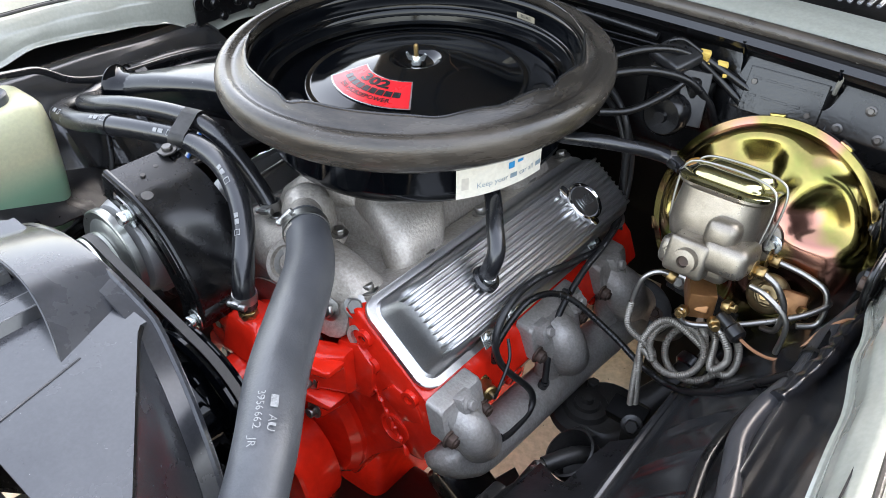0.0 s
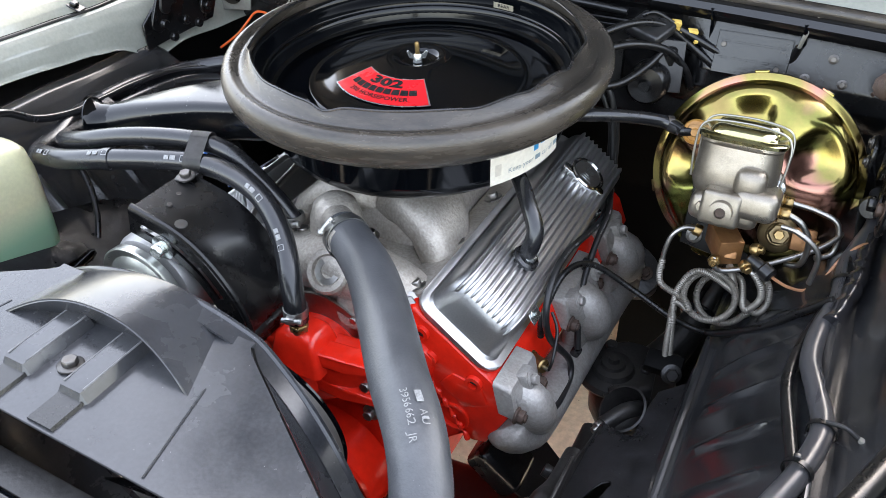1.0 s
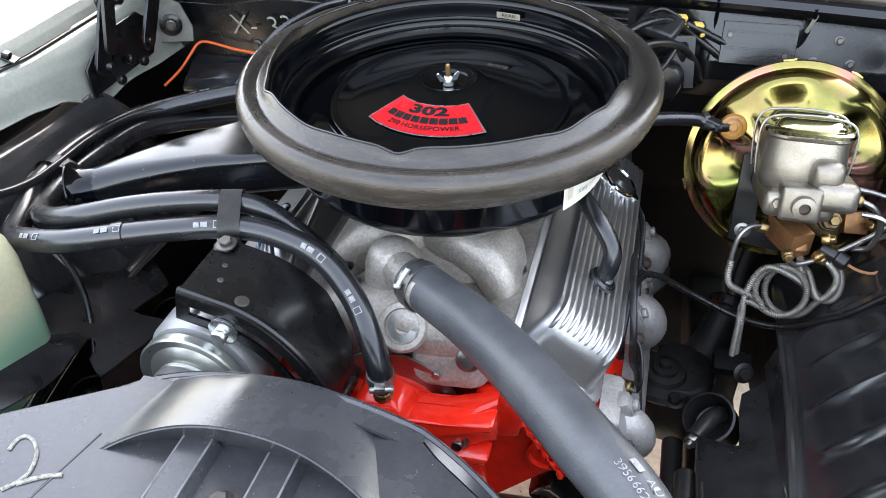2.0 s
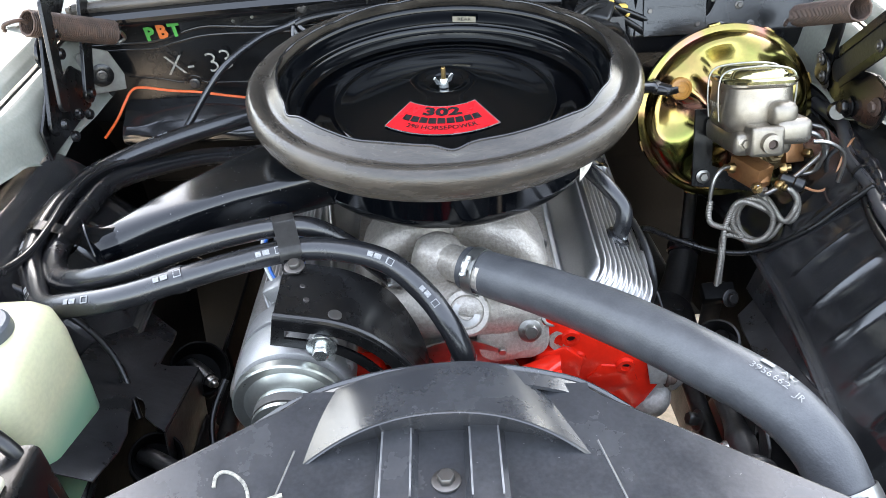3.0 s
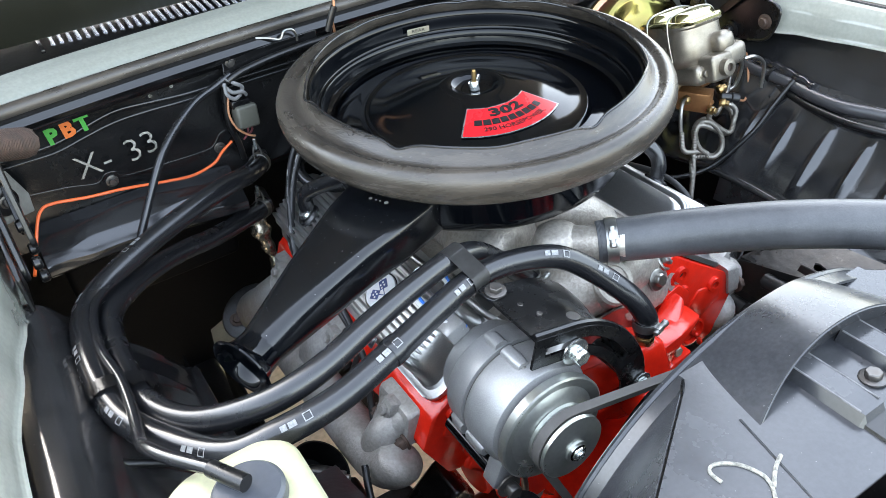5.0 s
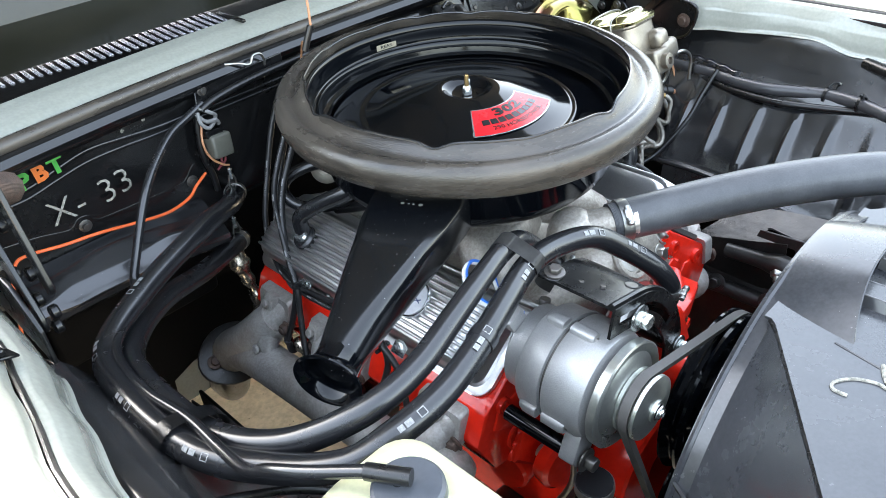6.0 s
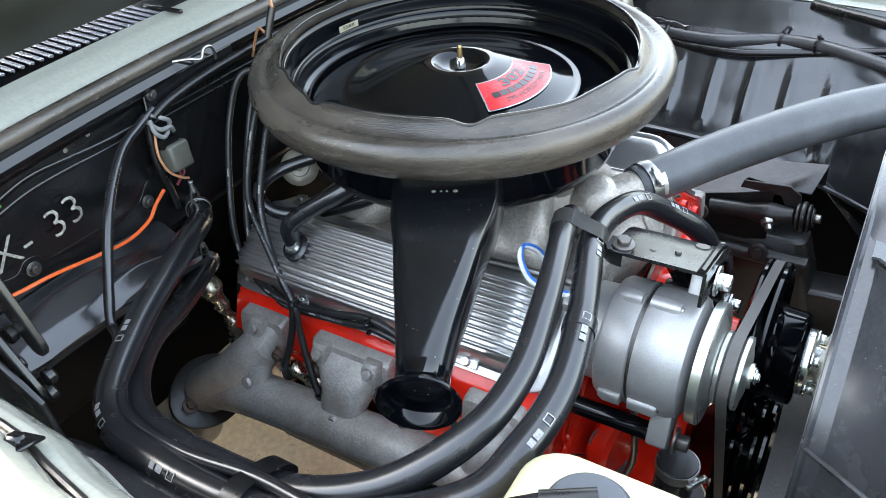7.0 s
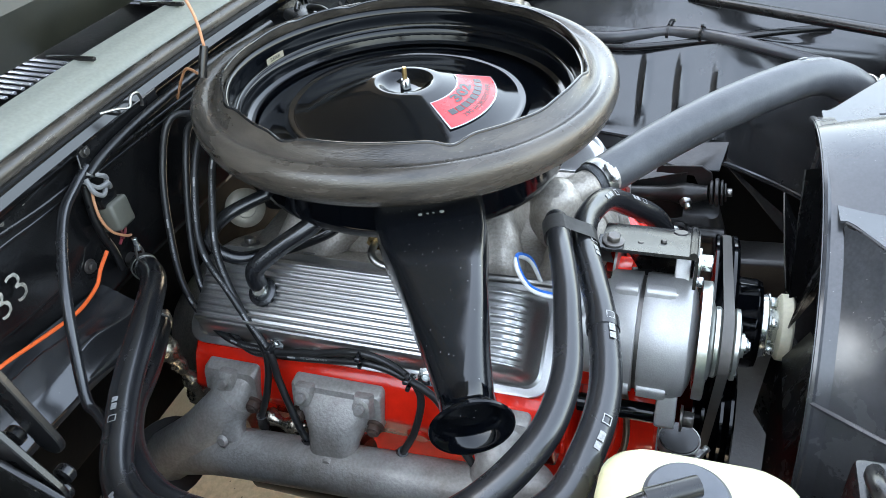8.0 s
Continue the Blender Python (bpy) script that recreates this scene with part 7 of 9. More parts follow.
def breathers():
    a = thing("breather_hose", (0.22, -0.1, 0.8), "black rubber breather hose into the valve cover", "hose", "breather hoses")
    part("hose", tube([(0.222, -0.1285, 0.762), (0.229, -0.127, 0.780), (0.229, -0.118, 0.800), (0.212, -0.100, 0.820), (0.190, -0.075, 0.834), (0.165, -0.05, 0.842)], lambda t: 0.0115 - 0.001 * t, 14, 6), RUBBER, a)
    b = thing("breather_hose", (-0.2, 0.1, 0.8), "bent black rubber breather pipe into the valve cover", "hose", "breather hoses")
    part("hose", tube([(-0.219, 0.1285, 0.757), (-0.222, 0.134, 0.776), (-0.220, 0.130, 0.795), (-0.205, 0.105, 0.815), (-0.185, 0.07, 0.836), (-0.165, 0.05, 0.85)], 0.0115, 16, 6), RUBBER, b)
    c = thing("vacuum_hose", (-0.16, 0.17, 0.79), "black vacuum hose curling behind the valve cover", "hose")
    part("hose", tube([(-0.13, 0.10, 0.80), (-0.165, 0.13, 0.785), (-0.195, 0.165, 0.785), (-0.20, 0.195, 0.797), (-0.185, 0.21, 0.81), (-0.15, 0.20, 0.82), (-0.11, 0.16, 0.83)], 0.0085, 12, 6), RUBBER, c)
    part("hose", tube([(-0.150, 0.142, 0.768), (-0.140, 0.110, 0.778), (-0.128, 0.075, 0.792), (-0.105, 0.05, 0.806)], 0.0085, 12, 6), RUBBER, c)


breathers()


# ---- fan shroud ----
def shroud():
    ob = thing("fan_shroud", (0, -0.56, 0.62), "matt black moulded plastic fan shroud", "fan shroud")
    cx = -0.011

    def back(a):
        """How far the rear edge lies forward at an angle from the top; the brake side is cut back."""
        return 0.036 * min(1.0, max(0.0, (a - radians(26)) / radians(34)))

    def top_z(x):
        return 0.8775 - 0.018 * (x - cx)

    def half(y):
        """Half width of the flat top: it widens along two straight creases to the radiator's corners."""
        return 0.124 + max(0.0, -0.506 - y) / 0.665

    def crease(a):
        """Where the flat top or the side edge ends, for an angle from the top of the fan ring."""
        s, b = (1 if a > 0 else -1), abs(a)
        if b < radians(78):
            k = (b - radians(26)) / radians(52)
            y = -0.503 - 0.150 * k
            x = cx + s * half(y)
            return Vector((x, y, top_z(x)))
        k = (b - radians(78)) / radians(74)
        x = cx + s * half(-0.653)
        return Vector((x, -0.653, top_z(x) - 0.50 * k))

    def ring(a, r=0.276):
        return Vector((cx + r * math.sin(a), -0.488 - back(a), 0.62 + r * math.cos(a)))
    part("top_panel", sheet(lambda u, v: Vector((cx + (2 * u - 1) * half(-0.497 - 0.158 * v), -0.497 - 0.158 * v, top_z(cx + (2 * u - 1) * half(-0.497 - 0.158 * v)))), 40, 24, 0.003), SHROUD, ob, "flat scuffed top of the shroud", angle=20)

    def flank(s):
        def f(u, v):
            a = s * radians(26 + 126 * u)
            p, q = crease(a), ring(a, 0.277) + Vector((0, -0.017, 0))
            sag = 0.010 * math.sin(math.pi * v) * min(1.0, u * 4)
            d = p.lerp(q, v)
            return d - Vector((math.sin(a), 0, math.cos(a))) * sag
        return f
    for s in (-1, 1):
        part("funnel", sheet(flank(s), 80, 12, 0.003), SHROUD, ob, "sloping flank of the shroud round the fan", angle=20)
        edge = [crease(s * radians(26 + 52 * k / 12)) for k in range(13)]
        part("crease", tube(edge, 0.0026, 8, 2), SATIN_BLACK, ob)
        fold = [(cx + s * (0.122 + 0.004 * k), -0.560 - 0.018 * k, top_z(cx + s * 0.12) + 0.0031) for k in range(6)]
        part("mould_line", tube(fold, 0.0011, 6, 3), SHROUD, ob, "faint worn mould line")
    rim = [ring(radians(-152 + 304 * k / 60)) for k in range(61)]
    part("rear_rim", tube(rim, 0.004, 8, 2), SHROUD, ob)
    part("collar", sheet(lambda u, v: ring(radians(-152 + 304 * u), 0.2745 + 0.0025 * v) + Vector((0, 0.004 - 0.024 * v, 0)), 72, 3, 0.003), SHROUD, ob)

    def arch_edge(k):
        return -0.553 - 0.022 * abs(k) ** 2.2

    def arch_x(k, v):
        """The brake-side end runs in towards the rear."""
        return cx + 0.118 * k * (1 - (0.34 * (1 - v) if k > 0 else 0.0))

    def arch_z(k, v):
        back = 0.62 + math.sqrt(0.279 ** 2 - arch_x(k, 0) ** 2)
        low = top_z(cx + 0.118 * k) - 0.001
        if k > 0:
            back += (low + 0.003 - back) * k ** 4
        front = low + (0.9130 - low) * (1 - abs(k) ** 2.2)
        return back + (front - back) * (v ** 0.8)

    def arch(u, v):
        k = 2 * u - 1
        return Vector((arch_x(k, v), -0.486 + (arch_edge(k) + 0.486) * v, arch_z(k, v)))
    part("arch", sheet(arch, 48, 12, 0.0014), SHROUD, ob, "raised arched top of the shroud", angle=60)

    def lip(u, v):
        k = (2 * u - 1) * 0.985
        z = arch_z(k, 1.0)
        return Vector((cx + 0.118 * k, arch_edge(k) + 0.012 * v, z + (top_z(cx) - 0.004 - z) * v))
    part("arch_front", sheet(lip, 48, 3, 0.0012), SHROUD, ob)

    # two stiffening ribs and the bolt between them
    for x in (-0.050, 0.020):
        rib = loft([[(x + a * 0.034, y, top_z(x) + b * h) for a, b in ((-0.5, -0.3), (0.5, -0.3), (0.5, 0.2), (0.34, 1), (-0.34, 1), (-0.5, 0.2))] for y, h in ((-0.548, 0.014), (-0.60, 0.014), (-0.618, 0.013), (-0.622, 0.004))])
        part("stiffening_rib", rib, SHROUD, ob, angle=20)
        # Pale lines put the ribs' edge wear and bright highlight into colour.
        for e in (-0.34, 0.34):
            part("worn_edge", tube([(x + e * 0.034, y, top_z(x) + 0.0138) for y in (-0.550, -0.575, -0.600, -0.614)], 0.0009, 6, 3), WORN_HIGHLIGHT, ob, "pale worn rib edge with its highlight in the colour")
        low = loft([[(x + a * 0.034, y, top_z(x) + b * 0.006) for a, b in ((-0.5, -0.3), (0.5, -0.3), (0.4, 1), (-0.4, 1))] for y in (-0.620, -0.652)])
        part("rib_foot", low, SATIN_BLACK, ob)
    part("bolt_pad", lathe([(0, 0), (0.0175, 0), (0.0165, 0.0020), (0.013, 0.0026), (0, 0.0026)], 32, pose(-0.0115, -0.594, top_z(-0.0115))), STEEL, ob)
    bolt((-0.0115, -0.594, top_z(-0.0115) + 0.003), (0, 0.1, 1), 0.0075, ob, DARK_STEEL, h=0.006)
    # chalk figure on the panel
    def on_top(points):
        return [(x, y, top_z(x) + 0.0038) for x, y in points]
    part("chalk_stroke", tube(on_top([(-0.1914, -0.5924), (-0.1919, -0.5824), (-0.1873, -0.5782), (-0.179, -0.5804), (-0.1685, -0.5896), (-0.1628, -0.6026), (-0.163, -0.6104), (-0.1658, -0.6166), (-0.172, -0.624)]), 0.0015, 6, 5), CHALK, ob, "chalk figure drawn on the shroud")
    part("chalk_stroke", tube(on_top([(-0.137, -0.6014), (-0.1496, -0.6065), (-0.1648, -0.6168)]), 0.0018, 6, 4), CHALK, ob)
    part("split_edge", tube([(-0.256, -0.488, 0.750), (-0.30, -0.56, 0.752), (-0.350, -0.65, 0.755)], 0.003, 6, 4), SHROUD, ob)
    return ob


shroud()


# ---- washer tank ----
def washer_tank():
    ob = thing("washer_tank", (-0.49, -0.39, 0.66), "translucent pale yellow washer tank with green fluid", "washer tank")
    secs = []
    for z, w, d, r in ((0.650, 0.105, 0.125, 0.022), (0.662, 0.118, 0.138, 0.026), (0.74, 0.124, 0.146, 0.028), (0.82, 0.126, 0.150, 0.030), (0.848, 0.120, 0.144, 0.030), (0.858, 0.108, 0.132, 0.030), (0.862, 0.085, 0.11, 0.03)):
        secs.append([Vector((-0.490, -0.385, z)) + Vector((x, y, 0)) for x, y in rounded(w, d, r, 6)])
    part("bottle", loft(secs), TANK, ob, angle=60)
    part("cap", lathe([(0, 0.861), (0.030, 0.861), (0.031, 0.864), (0.030, 0.873), (0.027, 0.876), (0.02, 0.8765), (0, 0.8765)], 40, pose(-0.484, -0.376, 0)), surface("grey_cap", (0.05, 0.055, 0.065), 0.4, second=(0.07, 0.075, 0.085)), ob, "dark grey round cap")
    part("hose_barb", drum((-0.488, -0.370, 0.874), (-0.25, 0.2, 1), 0.004, 0.018, 0.0008, 12), RUBBER, ob)
    bat = thing("battery", (-0.44, -0.60, 0.62), "black battery with a cream top cover beside the radiator", "battery")
    part("case", block((0.17, 0.18, 0.20), pose(-0.47, -0.585, 0.735), 0.008), SATIN_BLACK, bat)
    part("cover", block((0.16, 0.12, 0.012), pose(-0.475, -0.60, 0.841), 0.004), CREAM, bat)
    part("cable", tube([(-0.47, -0.53, 0.85), (-0.455, -0.505, 0.868), (-0.43, -0.50, 0.862), (-0.40, -0.51, 0.83), (-0.385, -0.52, 0.75)], 0.007, 10, 6), WIRE_BLACK, bat)
    part("terminal_boot", drum((-0.482, -0.555, 0.847), (0.3, 0.9, 0.25), 0.0065, 0.03, 0.001, 14), surface("red_boot", (0.5, 0.03, 0.03), 0.4), bat)


washer_tank()


# ---- brake booster and master cylinder ----
BC = Vector((0.445, 0.151, 0.792))
BA = Vector((0, -math.cos(radians(16.5)), math.sin(radians(16.5))))
BM = aim(BC, BA)


def bl(x, y, z):
    return BM @ Vector((x, y, z))


def brake_booster():
    ob = thing("brake_booster", BC, "gold passivated vacuum brake booster drum", "brake booster")

    def emboss(a, r, h):
        if 0.05 < r < 0.118 and h > 0.0:
            k = math.sin(math.pi * (r - 0.05) / 0.068)
            h = h + 0.0080 * k ** 0.7 * math.tanh(1.5 * math.cos(5 * a + 0.4))
        return r, h
    prof = [(0, -0.085), (0.05, -0.085), (0.095, -0.075), (0.122, -0.045), (0.131, -0.012), (0.134, -0.008), (0.1375, -0.006), (0.1385, 0.0), (0.1375, 0.006), (0.132, 0.0075), (0.1285, 0.008), (0.1265, 0.014), (0.123, 0.023), (0.118, 0.029), (0.110, 0.032), (0.10, 0.033), (0.088, 0.034), (0.076, 0.036), (0.064, 0.040), (0.054, 0.045), (0.046, 0.049), (0.035, 0.051), (0, 0.051)]
    part("shell", lathe(prof, 120, BM, emboss), GOLD, ob, angle=60)
    for a in (100, 64, 20, -20, -70, -110, 160, 200):
        c = bl(0.139 * math.cos(radians(a)), 0.139 * math.sin(radians(a)), 0.0)
        out = (BM.to_3x3() @ Vector((math.cos(radians(a)), math.sin(radians(a)), 0)))
        part("rim_tab", block((0.018, 0.012, 0.004), aim(c, out, BA), 0.001, 1), GOLD, ob)
    c = Vector((0.361, 0.123, 0.851))
    part("check_valve", lathe([(0, -0.004), (0.017, -0.004), (0.0175, 0.004), (0.016, 0.007), (0.012, 0.008), (0.0115, 0.0065), (0.006, 0.007), (0.005, 0.009), (0, 0.009)], 32, aim(c, BA)), AMBER_PLASTIC, ob, "amber round check valve")
    part("valve_spigot", tube([c, c + Vector((-0.02, -0.006, 0.0)), c + Vector((-0.035, -0.002, 0.001))], 0.007, 12, 4), WIRE_BLACK, ob)
    v = thing("vacuum_hose", c, "thick black vacuum hose to the brake booster", "hose")
    part("hose", tube([c + Vector((-0.016, -0.006, 0)), (0.315, 0.125, 0.855), (0.26, 0.09, 0.868), (0.20, 0.06, 0.870), (0.12, 0.06, 0.855), (0.07, 0.08, 0.82)], 0.0092, 14, 6), RUBBER, v)
    part("spring_clip", lathe([(0.0095, -0.004), (0.0108, -0.004), (0.0108, 0.004), (0.0095, 0.004), (0.0095, -0.004)], 20, aim((0.325, 0.128, 0.853), (1, 0.5, 0))), DARK_STEEL, v)

    mc = thing("master_cylinder", bl(0, 0, 0.12), "bare cast dual brake master cylinder with a gold lid", "master cylinder")
    MM = BM @ Matrix.Translation((-0.012, -0.002, 0))
    part("bore", lathe([(0, 0.045), (0.030, 0.045), (0.030, 0.060), (0.024, 0.066), (0.0228, 0.20), (0.0225, 0.207), (0.0205, 0.212), (0.016, 0.215), (0, 0.215)], 36, MM), MC_IRON, mc)
    part("end_plug", join(lathe([(0, 0.214), (0.0140, 0.212), (0.0130, 0.229), (0.0065, 0.230), (0.006, 0.224), (0, 0.224)], 24, MM)), MC_IRON, mc)
    part("end_bore", drum(MM @ Vector((0, 0, 0.2245)), BA, 0.0058, 0.001, 0.0002, 16), RUST, mc)
    part("flange", prism(rounded(0.088, 0.05, 0.02, 5), 0.012, BM @ Matrix.Translation((0, 0, 0.050)), 0.003), MC_IRON, mc)
    for s in (-1, 1):
        bolt(bl(s * 0.034, 0, 0.062), BA, 0.008, mc, ZINC)
    # reservoir: rounded casting on the bore
    def res(x, z, y):
        return MM @ Vector((x, y, z))
    secs = []
    for y, w, l, r in ((0.000, 0.052, 0.078, 0.018), (0.004, 0.072, 0.092, 0.022), (0.010, 0.088, 0.102, 0.026), (0.022, 0.096, 0.110, 0.030), (0.040, 0.096, 0.110, 0.030), (0.058, 0.092, 0.106, 0.028), (0.068, 0.091, 0.105, 0.027), (0.071, 0.096, 0.112, 0.026), (0.0745, 0.096, 0.112, 0.026)):
        secs.append([res(a, 0.138 + b, y) for a, b in rounded(w, l, r, 6)])
    part("reservoir", loft(secs), MC_IRON, mc, angle=50)
    part("body_casting", block((0.080, 0.034, 0.130), MM @ Matrix.Translation((0.0, -0.006, 0.135)), 0.010, 3), MC_IRON, mc)
    part("front_box", block((0.046, 0.042, 0.046), MM @ Matrix.Translation((-0.002, 0.001, 0.196)), 0.006, 3), MC_IRON, mc)
    part("outlet_body", block((0.050, 0.036, 0.062), MM @ Matrix.Translation((0.034, 0.012, 0.186)), 0.011, 4), MC_IRON, mc)
    part("gusset", block((0.036, 0.036, 0.036), MM @ Matrix.Translation((0.022, 0.034, 0.196)), 0.013, 4), MC_IRON, mc)
    bolt(MM @ Vector((-0.025, -0.004, 0.198)), BA, 0.0065, mc, MC_IRON, h=0.006)
    for k in range(6):
        part("cast_figure", block((0.002, 0.007, 0.004 + 0.0015 * (k % 2)), MM @ Matrix.Translation((-0.0478, 0.040, 0.112 + 0.0085 * k)), 0.0006, 1), MC_IRON, mc)
    lid = [[res(a, 0.138 + b, y) for a, b in rounded(w, l, r, 6)] for y, w, l, r in ((0.0745, 0.100, 0.116, 0.028), (0.0785, 0.101, 0.117, 0.028), (0.081, 0.096, 0.112, 0.027), (0.0815, 0.086, 0.10, 0.024))]
    ld = part("lid", loft(lid), LID_GOLD, mc, "gold passivated pressed lid")
    for dz in (-0.026, 0.026):
        secs = [[res(a, 0.138 + dz + b, y) for a, b in rounded(w, l, l * 0.49, 8)] for y, w, l in ((0.0805, 0.080, 0.046), (0.084, 0.077, 0.043), (0.0885, 0.070, 0.037), (0.0910, 0.060, 0.028), (0.0915, 0.045, 0.016))]
        part("lid_dome", loft(secs), LID_GOLD, ld, angle=60)
    for z in (0.116, 0.160):
        pts = [(-0.050, 0.020, z), (-0.053, 0.05, z), (-0.052, 0.078, z), (-0.041, 0.090, z), (-0.01, 0.0935, z), (0.02, 0.093, z), (0.044, 0.088, z), (0.053, 0.076, z), (0.054, 0.05, z), (0.050, 0.012, z)]
        part("bail_wire", tube([MM @ Vector(p) for p in pts], 0.0015, 8, 5), STEEL, mc)
    for z in (0.115, 0.172):
        bolt(bl(0.046, 0.000, z), BM.to_3x3() @ Vector((1, 0, 0)), 0.0075, mc, BRASS, h=0.012, name="outlet_nut")
    # bracket and brass valve blocks
    br = thing("valve_bracket", bl(-0.03, -0.05, 0.1), "black steel bracket holding the brake valve", "bracket")
    part("arm", prism([(-0.012, 0.02), (0.016, 0.02), (0.018, -0.070), (0.085, -0.095), (0.085, -0.115), (-0.012, -0.10)], 0.004, BM @ Matrix.Translation((-0.055, 0.0, 0.066)), 0.001, 1), SATIN_BLACK, br)
    bolt(bl(-0.05, -0.085, 0.072), BA, 0.007, br, STEEL)
    pb = thing("brake_valve", (0.444, -0.016, 0.779), "aged brass brake distribution block", "brake valve")
    part("body", block((0.054, 0.030, 0.034), pose(0.440, -0.003, 0.775, 0, 0, -62), 0.002, 2), COPPER, pb)
    part("spur", block((0.016, 0.018, 0.030), aim((0.450, -0.014, 0.768), (0.15, -0.75, 0.6)), 0.003, 2), COPPER, pb)
    for p, n in (((0.437, -0.036, 0.768), (0, -0.9, 0.2)), ((0.412, -0.012, 0.786), (-1, 0, 0.2)), ((0.470, -0.030, 0.768), (0.5, -0.8, 0)), ((0.474, -0.02, 0.785), (0.9, -0.2, 0.3))):
        part("flare_nut", join(prism(hexagon(0.008), 0.010, aim(p, n), 0.001, 1), drum(p, n, 0.005, 0.016, 0.001, 14)), BRASS, pb)
    part("switch_body", join(drum((0.474, -0.024, 0.775), (0.8, -0.4, -0.2), 0.008, 0.024, 0.002), drum((0.490, -0.032, 0.771), (0.8, -0.4, -0.25), 0.010, 0.018, 0.003)), WIRE_BLACK, pb)
    mv = thing("metering_valve", (0.505, 0.055, 0.752), "round gold and brass brake metering valve", "brake valve")
    face = (0.1, -0.85, 0.5)
    dull = surface("tarnished_gold_plate", (0.27, 0.20, 0.10), 0.42, 0.8, second=(0.15, 0.10, 0.05), scale=50, bump=0.15, rough_var=0.1)
    part("disc", lathe([(0, -0.014), (0.023, -0.014), (0.025, -0.011), (0.025, 0.002), (0.022, 0.006), (0.016, 0.008), (0.014, 0.012), (0, 0.012)], 40, aim((0.497, 0.070, 0.757), face)), dull, mv)
    part("hex_cap", prism(hexagon(0.0145), 0.009, aim((0.498, 0.061, 0.763), face), 0.002, 1), dull, mv)
    part("block", block((0.030, 0.030, 0.028), aim((0.527, 0.066, 0.760), face), 0.003), COPPER, mv)
    for p, n in (((0.540, 0.050, 0.768), (0.6, -0.7, 0.3)), ((0.498, 0.050, 0.769), face)):
        part("flare_nut", prism(hexagon(0.0070), 0.012, aim(p, n), 0.001, 1), BRASS, mv)


brake_booster()


def spring_guard(points, r, parent, name="spring_guard", pitch=0.0025):
    """A pipe wrapped in a fine steel coil."""
    line = curve(points, 10)
    d = sum((b - a).length for a, b in zip(line, line[1:]))
    n = max(20, int(d / (pitch / 2)))
    res = []
    acc = [0.0]
    for a, b in zip(line, line[1:]):
        acc.append(acc[-1] + (b - a).length)
    i = 0
    for k in range(n + 1):
        s = d * k / n
        while i < len(acc) - 2 and acc[i + 1] < s:
            i += 1
        res.append(line[i].lerp(line[i + 1], (s - acc[i]) / max(acc[i + 1] - acc[i], 1e-9)))
    return part(name, tube(res, r, 9, 1, smooth=False, ripple=lambda i: 1.0 if i % 2 else 0.85), COIL_STEEL if name == "spring_guard" else WIRE_BLACK, parent)


